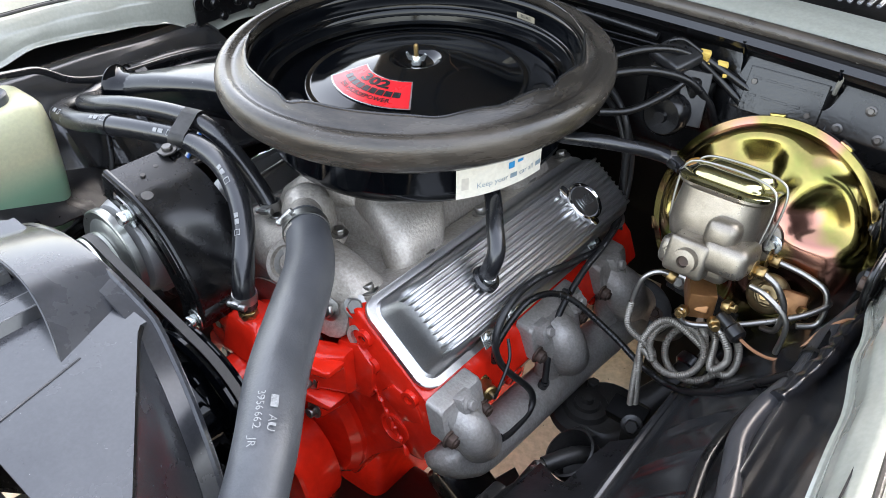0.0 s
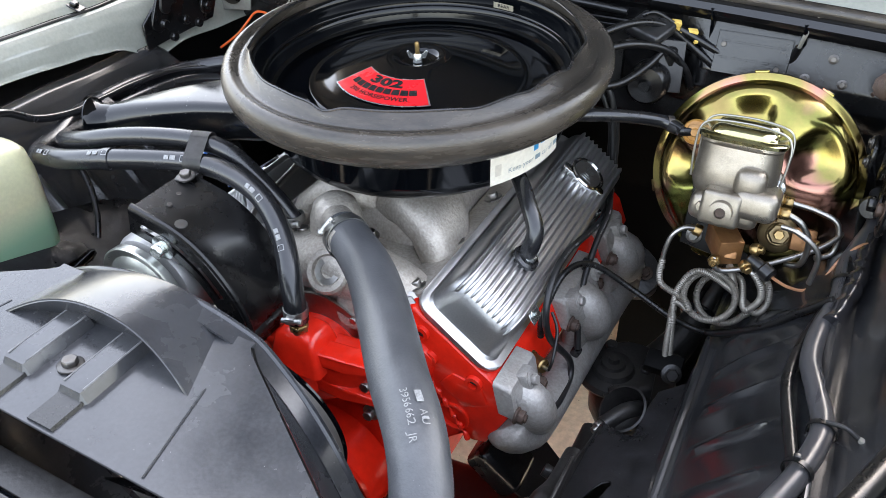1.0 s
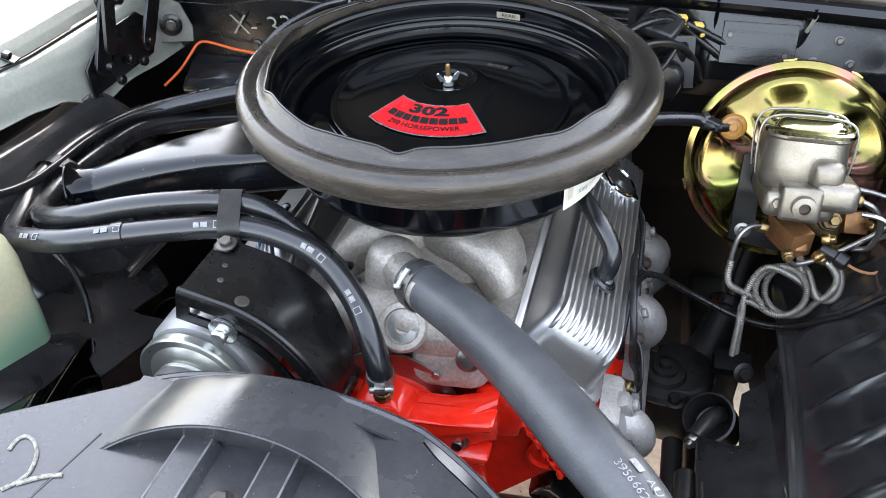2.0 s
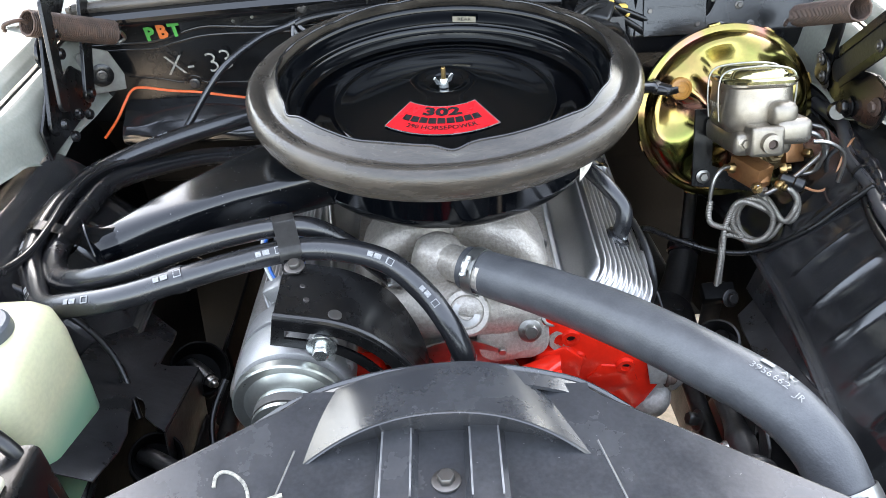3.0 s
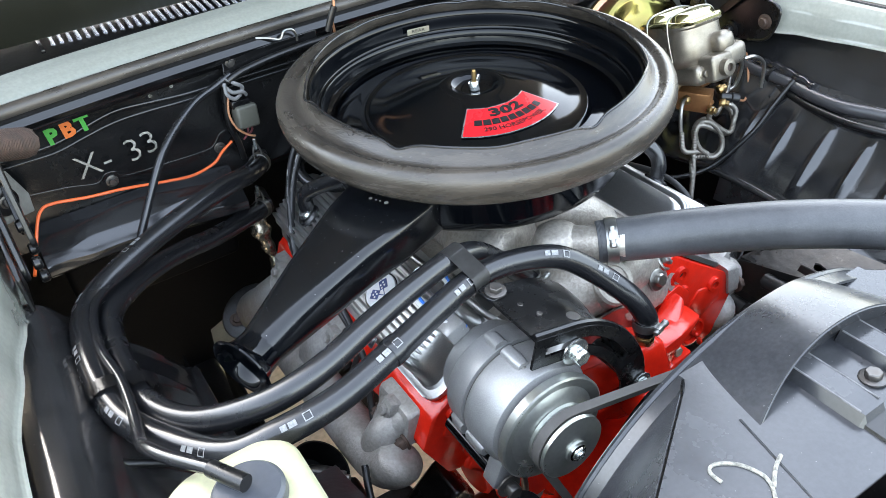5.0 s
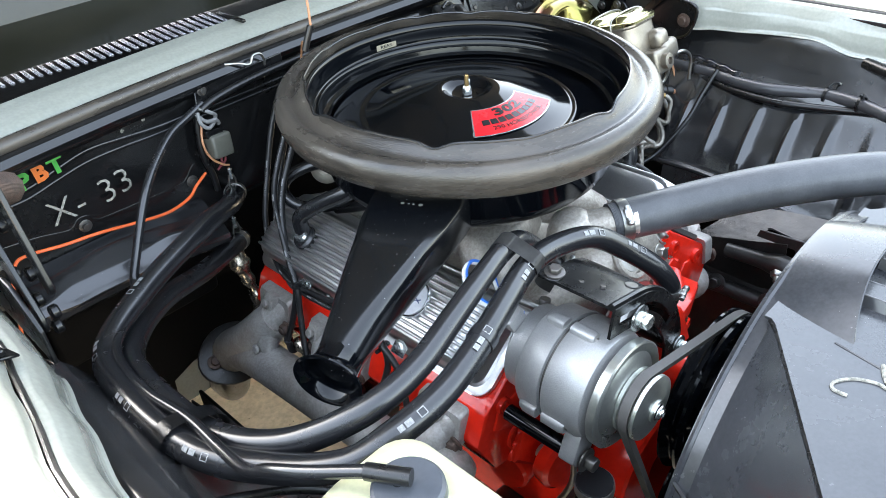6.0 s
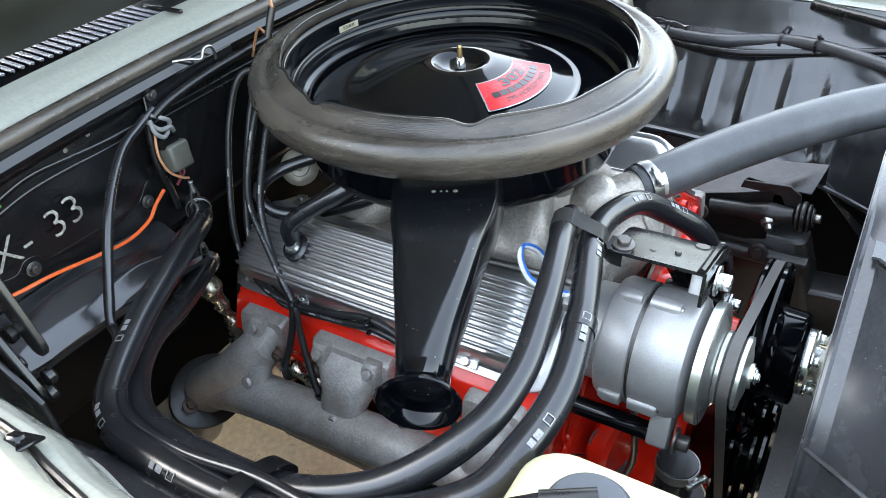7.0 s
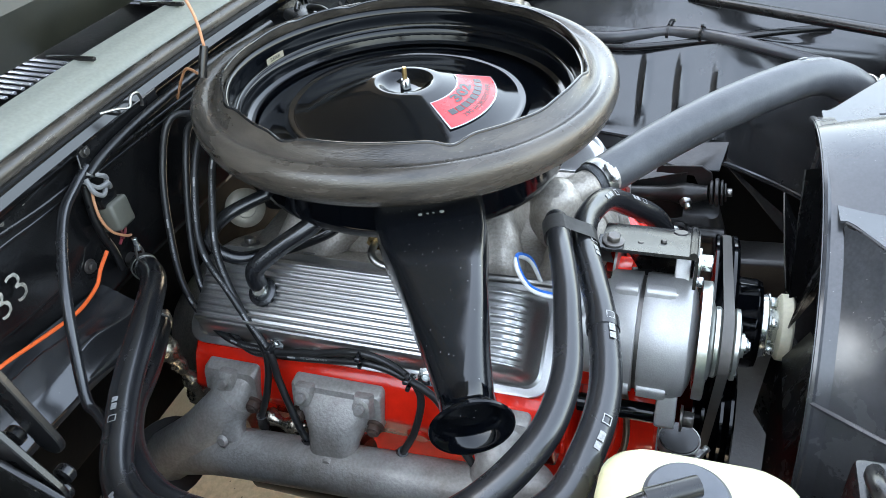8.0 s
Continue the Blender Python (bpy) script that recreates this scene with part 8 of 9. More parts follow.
def brake_lines():
    ob = thing("brake_lines", (0.44, -0.03, 0.68), "steel brake pipes with coiled spring guards", "brake pipe")
    c = Vector((0.441, -0.036, 0.709))
    ax = Vector((0.05, -0.78, 0.62)).normalized()
    u = Vector((1, 0, 0)) - ax * ax.x
    u.normalize()
    v = ax.cross(u)

    def ring(a, r, d, cc=c):
        return cc + (u * math.cos(radians(a)) + v * math.sin(radians(a))) * r + ax * d
    # first pipe: out of the block, over, down, twice round, then down to the frame
    part("pipe", tube([(0.412, -0.012, 0.787), (0.395, -0.018, 0.792), (0.380, -0.028, 0.782), (0.375, -0.035, 0.755), (0.377, -0.04, 0.735)], 0.0032, 10, 6), STEEL, ob)
    one = [(0.375, -0.038, 0.748), (0.379, -0.044, 0.715)] + [ring(a, 0.031, 0.004 + 0.006 * k / 12) for k, a in enumerate(range(205, 205 + 390, 32))] + [(0.402, -0.045, 0.69), (0.402, -0.050, 0.65), (0.404, -0.05, 0.600)]
    spring_guard(one, 0.0046, ob)
    c2 = c + Vector((0.016, 0.0, 0.003))
    part("pipe", tube([(0.474, -0.034, 0.766), (0.487, -0.042, 0.762), (0.496, -0.044, 0.748)], 0.0032, 10, 5), STEEL, ob)
    two = [(0.484, -0.040, 0.765), (0.497, -0.044, 0.750), (0.499, -0.042, 0.728), (0.485, -0.045, 0.712)] + [ring(a, 0.032, -0.010 - 0.003 * k / 10, c2) for k, a in enumerate(range(60, 60 + 330, 30))] + [(0.425, -0.03, 0.74), (0.402, -0.045, 0.712), (0.404, -0.048, 0.66), (0.409, -0.046, 0.600)]
    spring_guard(two, 0.0046, ob)
    three = [(0.455, -0.028, 0.758), (0.462, -0.02, 0.735), (0.475, -0.03, 0.712), (0.498, -0.038, 0.705), (0.508, -0.035, 0.72), (0.505, -0.028, 0.742), (0.49, -0.02, 0.758)]
    spring_guard(three, 0.0048, ob)
    part("pipe", tube([(0.437, -0.042, 0.774), (0.439, -0.048, 0.766), (0.447, -0.045, 0.760), (0.462, -0.038, 0.761), (0.487, -0.027, 0.768), (0.515, -0.009, 0.776), (0.545, 0.012, 0.787), (0.562, 0.030, 0.796), (0.566, 0.042, 0.798)], 0.0034, 10, 8), STEEL, ob)
    part("pipe", tube([bl(0.058, 0, 0.172), bl(0.075, -0.008, 0.172), bl(0.088, -0.03, 0.165), bl(0.086, -0.062, 0.15), bl(0.070, -0.07, 0.14)], 0.0036, 10, 6), STEEL, ob)
    part("pipe", tube([bl(0.058, 0, 0.115), bl(0.09, -0.004, 0.112), bl(0.115, -0.015, 0.112), bl(0.118, -0.05, 0.11), bl(0.10, -0.06, 0.12)], 0.0036, 10, 6), STEEL, ob)
    part("pipe", tube([bl(0.055, -0.008, 0.20), bl(0.075, -0.01, 0.205), bl(0.10, -0.03, 0.20), bl(0.10, -0.07, 0.19)], 0.0032, 10, 6), STEEL, ob)
    part("warning_lead", tube([(0.505, -0.038, 0.765), (0.525, -0.035, 0.755), (0.545, -0.025, 0.750), (0.560, -0.015, 0.765), (0.572, 0.0, 0.79), (0.590, 0.02, 0.803), (0.604, 0.035, 0.795), (0.60, 0.045, 0.775), (0.585, 0.045, 0.765)], 0.0019, 8, 7), TAN_WIRE, ob, "thin tan warning wire")
    # bracket on the rail at their foot
    fb = thing("pipe_bracket", (0.405, -0.05, 0.58), "black steel bracket clamping the brake pipes", "bracket")
    part("plate", block((0.05, 0.03, 0.02), pose(0.406, -0.056, 0.588, 20, 0, 0), 0.003), SHADE_BLACK, fb)
    bolt((0.420, -0.072, 0.590), (0.3, -0.8, 0.5), 0.009, fb, CHASSIS_BLACK)
    part("leg", block((0.03, 0.012, 0.14), pose(0.41, -0.035, 0.52), 0.003), CHASSIS_BLACK, fb)


brake_lines()


def steering():
    ob = thing("steering_box", (0.37, 0.02, 0.42), "black cast steering box bolted to the frame", "steering box")
    part("housing", loft([[Vector((0.350, 0.012, z)) + Vector((x, y, 0)) for x, y in rounded(w, d, r, 5)] for z, w, d, r in ((0.38, 0.08, 0.09, 0.03), (0.42, 0.105, 0.12, 0.04), (0.475, 0.11, 0.125, 0.045), (0.495, 0.10, 0.11, 0.045), (0.50, 0.085, 0.10, 0.04))]), CHASSIS_BLACK, ob)
    part("top_cover", lathe([(0, 0.485), (0.052, 0.485), (0.054, 0.490), (0.050, 0.497), (0.034, 0.500), (0.030, 0.507), (0.020, 0.509), (0.018, 0.514), (0.009, 0.515), (0.008, 0.523), (0, 0.524)], 36, pose(0.327, -0.007, 0)), CHASSIS_BLACK, ob)
    for a in (20, 110, 200, 290):
        bolt((0.327 + 0.050 * math.cos(radians(a)), -0.007 + 0.050 * math.sin(radians(a)), 0.492), (0, 0, 1), 0.0095, ob, CHASSIS_BLACK, h=0.011)
    part("worm_neck", tube([(0.38, 0.06, 0.47), (0.40, 0.10, 0.49), (0.42, 0.15, 0.52)], lambda t: 0.032 - 0.008 * t, 18, 4), CHASSIS_BLACK, ob)
    part("steering_shaft", tube([(0.42, 0.15, 0.52), (0.45, 0.25, 0.59), (0.48, 0.36, 0.66)], 0.012, 12, 3), DARK_STEEL, ob)
    part("rag_joint", drum((0.415, 0.14, 0.515), (0.25, 0.8, 0.5), 0.030, 0.02, 0.003), RUBBER, ob)
    part("mounting_ear", block((0.05, 0.02, 0.05), pose(0.395, -0.045, 0.45), 0.006), CHASSIS_BLACK, ob)


steering()


# ---- ignition leads ----
def boot(at, direction, parent, L=0.034):
    m = aim(at, direction)
    return part("plug_boot", lathe([(0, 0), (0.0065, 0), (0.0075, 0.004), (0.0068, L * 0.6), (0.0085, L * 0.7), (0.0088, L), (0.006, L + 0.002), (0, L + 0.002)], 18, m), RUBBER, parent, "black rubber plug boot")


def lead(points, boot_dir, label, prints=(), r=0.0047):
    ob = thing("ignition_lead", points[0], label, "ignition lead", "ignition leads")
    part("cable", tube(points, r, 10, 7), LEAD_GREY, ob)
    boot(points[-1], boot_dir, ob)
    for s, away in prints:
        place = on_line(points, r, 6, s, away)
        flat_patch(0.0115, 0.0021, lambda x, y: place(x, y), WHITE_INK, ob, "print_bar", "", 4, 1, 0.0, 0)
        letters("TV R  SUPPRESSION  3-Q-68", 0.0031, lambda x, y: place(x + 0.032, y), WHITE_INK, ob)
    return ob


A_R = (-0.7, -0.4, 0.6)
lead([(-0.06, 0.22, 0.88), (-0.10, 0.236, 0.912), (-0.135, 0.238, 0.892), (-0.18, 0.229, 0.833), (-0.21, 0.21, 0.797), (-0.235, 0.170, 0.765), (-0.252, 0.138, 0.727), (-0.262, 0.120, 0.690), (-0.275, 0.125, 0.64), (-0.283, 0.140, 0.598)], (0.3, 0.25, -0.9), "black printed ignition lead behind the valve cover", ((0.13, A_R), (0.23, A_R), (0.32, A_R)))
lead([(-0.06, 0.20, 0.88), (-0.10, 0.212, 0.908), (-0.135, 0.214, 0.888), (-0.17, 0.205, 0.852), (-0.21, 0.190, 0.799), (-0.245, 0.150, 0.742), (-0.262, 0.115, 0.700), (-0.272, 0.105, 0.660), (-0.288, 0.085, 0.612), (-0.296, 0.072, 0.588)], (0.25, -0.35, -0.85), "black printed ignition lead with an angled boot", ((0.10, A_R), (0.19, A_R), (0.29, A_R)))
lead([(-0.05, 0.24, 0.89), (-0.095, 0.285, 0.925), (-0.13, 0.300, 0.868), (-0.17, 0.290, 0.783), (-0.21, 0.258, 0.722), (-0.242, 0.19, 0.690), (-0.257, 0.12, 0.694), (-0.260, 0.05, 0.707), (-0.262, -0.012, 0.722), (-0.262, -0.058, 0.705), (-0.266, -0.082, 0.672), (-0.280, -0.075, 0.625), (-0.288, -0.058, 0.590)], (0.35, 0.4, -0.8), "black printed ignition lead tied along the valve cover", ((0.22, A_R), (0.33, A_R), (0.42, A_R)))
lead([(-0.05, 0.26, 0.88), (-0.08, 0.275, 0.905), (-0.115, 0.268, 0.885), (-0.16, 0.262, 0.80), (-0.205, 0.235, 0.73), (-0.245, 0.165, 0.683), (-0.258, 0.11, 0.690), (-0.262, 0.04, 0.700), (-0.263, -0.02, 0.708), (-0.264, -0.065, 0.695), (-0.268, -0.105, 0.668), (-0.278, -0.125, 0.62), (-0.292, -0.155, 0.585)], (0.25, -0.5, -0.6), "black ignition lead to the forward spark plug", ((0.26, A_R), (0.36, A_R), (0.45, A_R)))
A_L = (0.5, -0.6, 0.6)
lead([(0.10, 0.23, 0.88), (0.17, 0.222, 0.875), (0.215, 0.212, 0.835), (0.226, 0.21, 0.763), (0.238, 0.19, 0.690), (0.262, 0.10, 0.700), (0.266, 0.040, 0.690), (0.270, -0.02, 0.655), (0.278, -0.05, 0.605), (0.285, -0.063, 0.570)], (-0.3, 0.1, -0.9), "black printed ignition lead beside the exhaust manifold", ((0.31, A_L), (0.38, A_L)))
lead([(0.10, 0.25, 0.88), (0.175, 0.235, 0.865), (0.222, 0.222, 0.80), (0.232, 0.215, 0.72), (0.25, 0.13, 0.685), (0.258, 0.03, 0.712), (0.258, -0.065, 0.740), (0.262, -0.13, 0.742), (0.268, -0.165, 0.712), (0.272, -0.152, 0.660), (0.284, -0.098, 0.580), (0.290, -0.105, 0.552), (0.293, -0.150, 0.552), (0.292, -0.172, 0.556)], (-0.5, -0.5, 0.1), "black printed ignition lead looping to the front plug", ((0.42, A_L), (0.52, A_L)))
lead([(0.10, 0.24, 0.87), (0.18, 0.225, 0.85), (0.218, 0.215, 0.79), (0.225, 0.212, 0.70), (0.245, 0.20, 0.63), (0.268, 0.17, 0.585)], (-0.4, -0.2, -0.7), "black ignition lead behind the valve cover")


def looms():
    for s, pts in ((-1, ((-0.258, 0.112, 0.698), (-0.262, -0.012, 0.716), (-0.264, -0.07, 0.694))), (1, ((0.262, -0.002, 0.676),))):
        for p in pts:
            ob = thing("lead_clip", p, "black toothed plastic lead separator", "clip", "lead clips")
            part("comb", block((0.008, 0.006, 0.028), aim(p, (s, 0, 0.5)), 0.002), RUBBER, ob)
            for k in (-1, 1):
                part("tooth", block((0.012, 0.005, 0.005), Matrix.Translation(Vector(p) + Vector((s * 0.005, 0.0, 0.008 * k))), 0.0015), RUBBER, ob)
    for p, n in (((-0.247, 0.118, 0.690), (-0.8, 0, 0.6)), ((-0.246, -0.085, 0.683), (-0.8, 0, 0.6)), ((0.246, -0.150, 0.690), (0.8, 0, 0.6))):
        ob = thing("lead_bracket", p, "bright zinc bracket on the valve cover rail", "bracket", "lead brackets")
        part("plate", prism([(-0.012, -0.010), (0.012, -0.010), (0.014, 0.006), (0.004, 0.012), (-0.010, 0.010)], 0.002, aim(p, n), 0.0006, 1), ZINC, ob)
        bolt(Vector(p) + Vector(n) * 0.002, n, 0.005, ob, ZINC)


looms()


def senders():
    ob = thing("temperature_sender", (0.249, -0.165, 0.626), "brass temperature sender in the cylinder head", "sender")
    m = (0.85, -0.35, 0.15)
    c = Vector((0.241, -0.163, 0.626))
    part("collar", drum(c, m, 0.0155, 0.006, 0.001), CREAM, ob)
    part("hexagon", prism(hexagon(0.0140), 0.010, aim(c + Vector(m).normalized() * 0.006, m), 0.001, 1), BRASS, ob)
    part("body", drum(c, m, 0.0105, 0.026, 0.002, 20, 0.012), BRASS, ob)
    part("terminal", drum(c, m, 0.003, 0.010, 0.0005, 12, 0.036), STEEL, ob)
    part("sender_wire", tube([c + Vector(m).normalized() * 0.046, (0.286, -0.178, 0.650), (0.280, -0.15, 0.675), (0.266, -0.135, 0.69)], 0.0022, 8, 5), WIRE_BLACK, ob)
    w = thing("wire_conduit", (0.4, 0, 0.65), "black braided wire conduit hanging to the fender", "conduit")
    pts = [(0.258, -0.150, 0.655), (0.256, -0.140, 0.685), (0.262, -0.085, 0.718), (0.285, -0.035, 0.705), (0.344, -0.017, 0.666), (0.404, -0.030, 0.650), (0.457, -0.048, 0.661), (0.508, -0.074, 0.713), (0.542, -0.082, 0.756), (0.572, -0.092, 0.797)]
    spring_guard(pts, 0.0047, w, "conduit", 0.004)
    d = thing("vacuum_diaphragm", (-0.115, 0.2, 0.8), "dull beige plated round vacuum diaphragm", "diaphragm")
    dm = aim((-0.112, 0.205, 0.802), (-0.62, -0.55, 0.5))
    part("shell", lathe([(0, -0.012), (0.018, -0.012), (0.025, -0.003), (0.0265, 0.0), (0.025, 0.003), (0.019, 0.006), (0.014, 0.007), (0.013, 0.012), (0.006, 0.013), (0.005, 0.009), (0, 0.009)], 36, dm), surface("dull_plated_shell", (0.30, 0.275, 0.225), 0.42, 0.4, second=(0.22, 0.195, 0.15), scale=60, bump=0.1), d)
    di = thing("distributor", (0, 0.215, 0.80), "black distributor cap behind the air cleaner", "distributor")
    part("cap", lathe([(0, 0.895), (0.03, 0.895), (0.045, 0.885), (0.052, 0.86), (0.055, 0.82), (0.04, 0.80), (0.025, 0.74), (0, 0.74)], 32, pose(0, 0.225, 0)), RUBBER, di)
    for k in range(8):
        a = 2 * math.pi * k / 8
        part("tower", drum((0.036 * math.cos(a), 0.225 + 0.036 * math.sin(a), 0.882), (0, 0, 1), 0.008, 0.022, 0.001, 14), RUBBER, di)


senders()


# ---- firewall, alternator side ----
def firewall_right():
    hb = thing("heater_box", (-0.42, 0.29, 0.74), "crinkled black heater box cover on the firewall", "heater box")

    def cover(u, v):
        x = -0.575 + 0.30 * u
        prof = [(0.322, 0.790), (0.300, 0.784), (0.272, 0.771), (0.258, 0.757), (0.257, 0.744), (0.264, 0.736)]
        k = v * 5
        i = min(4, int(k))
        t = k - i
        (a, b), (c, d) = prof[i], prof[i + 1]
        y, z = a + (c - a) * t, b + (d - b) * t
        w = noise.noise(Vector((x * 14, v * 3, 0.3)))
        return Vector((x, y + 0.010 * w * math.sin(math.pi * v), z + 0.012 * w * math.sin(math.pi * min(1, v * 1.4)) - 0.03 * max(0, u - 0.6)))
    part("cover", sheet(cover, 90, 60, 0.003), INNER_BLACK, hb)
    part("lower_case", block((0.26, 0.06, 0.09), pose(-0.43, 0.31, 0.685), 0.012, 3), SHADE_BLACK, hb)
    ow = thing("orange_wire", (-0.42, 0.29, 0.84), "bright orange wire along the firewall", "wire")
    part("wire", tube([(-0.262, 0.304, 0.826), (-0.282, 0.303, 0.814), (-0.300, 0.301, 0.801), (-0.336, 0.300, 0.7945), (-0.380, 0.301, 0.800), (-0.439, 0.302, 0.811), (-0.485, 0.303, 0.816), (-0.535, 0.301, 0.826), (-0.553, 0.296, 0.823), (-0.566, 0.285, 0.806), (-0.578, 0.262, 0.786), (-0.592, 0.225, 0.770)], 0.0024, 8, 7), ORANGE_WIRE, ow)
    rl = thing("relay", (-0.235, 0.30, 0.86), "small grey relay box hung on the firewall", "relay")
    part("case", block((0.036, 0.026, 0.036), pose(-0.232, 0.300, 0.862, -8, 6, 8), 0.005, 3), RELAY, rl)
    part("base", block((0.030, 0.020, 0.012), pose(-0.236, 0.306, 0.882, -8, 6, 8), 0.002), BAY_BLACK, rl)
    for k, (mat, pts) in enumerate(((TAN_WIRE, [(-0.246, 0.306, 0.905), (-0.256, 0.300, 0.875), (-0.252, 0.296, 0.850), (-0.238, 0.292, 0.834), (-0.226, 0.296, 0.826)]), (MAROON_WIRE, [(-0.232, 0.302, 0.845), (-0.235, 0.300, 0.832), (-0.245, 0.298, 0.825)]), (MAROON_WIRE, [(-0.226, 0.302, 0.845), (-0.228, 0.299, 0.835), (-0.240, 0.296, 0.830)]))):
        part("wire", tube(pts, 0.0018, 8, 5), mat, rl)
    part("taped_loom", tube([(-0.250, 0.309, 0.912), (-0.256, 0.308, 0.88), (-0.258, 0.305, 0.85), (-0.252, 0.304, 0.82), (-0.25, 0.305, 0.79)], 0.0048, 10, 5), WIRE_BLACK, rl)
    for pts in ([(-0.252, 0.305, 0.918), (-0.243, 0.298, 0.905), (-0.228, 0.297, 0.902), (-0.222, 0.302, 0.893)], [(-0.245, 0.304, 0.925), (-0.236, 0.296, 0.918), (-0.226, 0.298, 0.908), (-0.232, 0.301, 0.895)], [(-0.250, 0.303, 0.92), (-0.252, 0.297, 0.905), (-0.243, 0.295, 0.895), (-0.232, 0.299, 0.897)]):
        part("grey_lead", tube(pts, 0.003, 8, 6), surface("grey_wire", (0.16, 0.16, 0.16), 0.45), rl)
    cd = thing("firewall_conduit", (-0.15, 0.31, 0.94), "black split conduit along the firewall top", "conduit")
    part("tube", tube([(-0.243, 0.302, 0.922), (-0.22, 0.300, 0.931), (-0.17, 0.300, 0.938), (-0.10, 0.300, 0.942), (0.0, 0.302, 0.943), (0.10, 0.302, 0.94), (0.20, 0.302, 0.935)], 0.0060, 10, 5), WIRE_BLACK, cd)
    br = thing("firewall_bracket", (-0.19, 0.312, 0.95), "flat black bracket screwed to the firewall", "bracket")
    part("plate", prism([(-0.06, -0.030), (-0.055, 0.012), (0.10, 0.016), (0.10, -0.010), (-0.02, -0.014)], 0.003, aim((-0.188, 0.311, 0.942), (0, -1, 0), (0, 0, 1)), 0.001, 1), SATIN_BLACK, br)
    bolt((-0.232, 0.309, 0.946), (0, -1, 0), 0.005, br, DARK_STEEL)
    hk = thing("wire_hook", (-0.15, 0.32, 0.953), "bright steel wire hook on the cowl lip", "hook")
    part("hook", tube([(-0.182, 0.316, 0.968), (-0.165, 0.306, 0.966), (-0.150, 0.300, 0.962), (-0.142, 0.300, 0.972), (-0.128, 0.302, 0.970), (-0.122, 0.304, 0.958), (-0.122, 0.306, 0.95)], 0.0020, 8, 5), STEEL, hk)
    tw = thing("hood_lamp_wire", (-0.09, 0.25, 0.97), "thin tan wire with a black splice", "wire")
    part("wire", tube([(-0.060, 0.302, 0.930), (-0.066, 0.285, 0.955), (-0.078, 0.260, 0.981), (-0.092, 0.235, 0.984), (-0.104, 0.218, 0.985)], 0.0018, 8, 6), TAN_WIRE, tw)
    part("splice", tube([(-0.104, 0.218, 0.984), (-0.098, 0.216, 1.0), (-0.090, 0.214, 1.018)], 0.005, 10, 4), WIRE_BLACK, tw)
    part("rising_wire", tube([(-0.090, 0.214, 1.018), (-0.084, 0.222, 1.06), (-0.07, 0.26, 1.12), (-0.06, 0.30, 1.18)], 0.0018, 8, 6), TAN_WIRE, tw)
    ws = thing("weatherstrip", (-0.4, 0.30, 0.975), "grey-brown rubber weatherstrip on the cowl", "weatherstrip")
    part("end_fold", block((0.012, 0.020, 0.016), pose(-0.604, lip_y(-0.604) + 0.018, 0.974), 0.004, 2), SEAL_RUBBER, ws, "cut end of the strip")
    part("strip", tube([(-0.60 + 0.05 * k, lip_y(-0.60 + 0.05 * k) + 0.018, 0.974) for k in range(25)], 0.0105, 12, 2), SEAL_RUBBER, ws)


firewall_right()


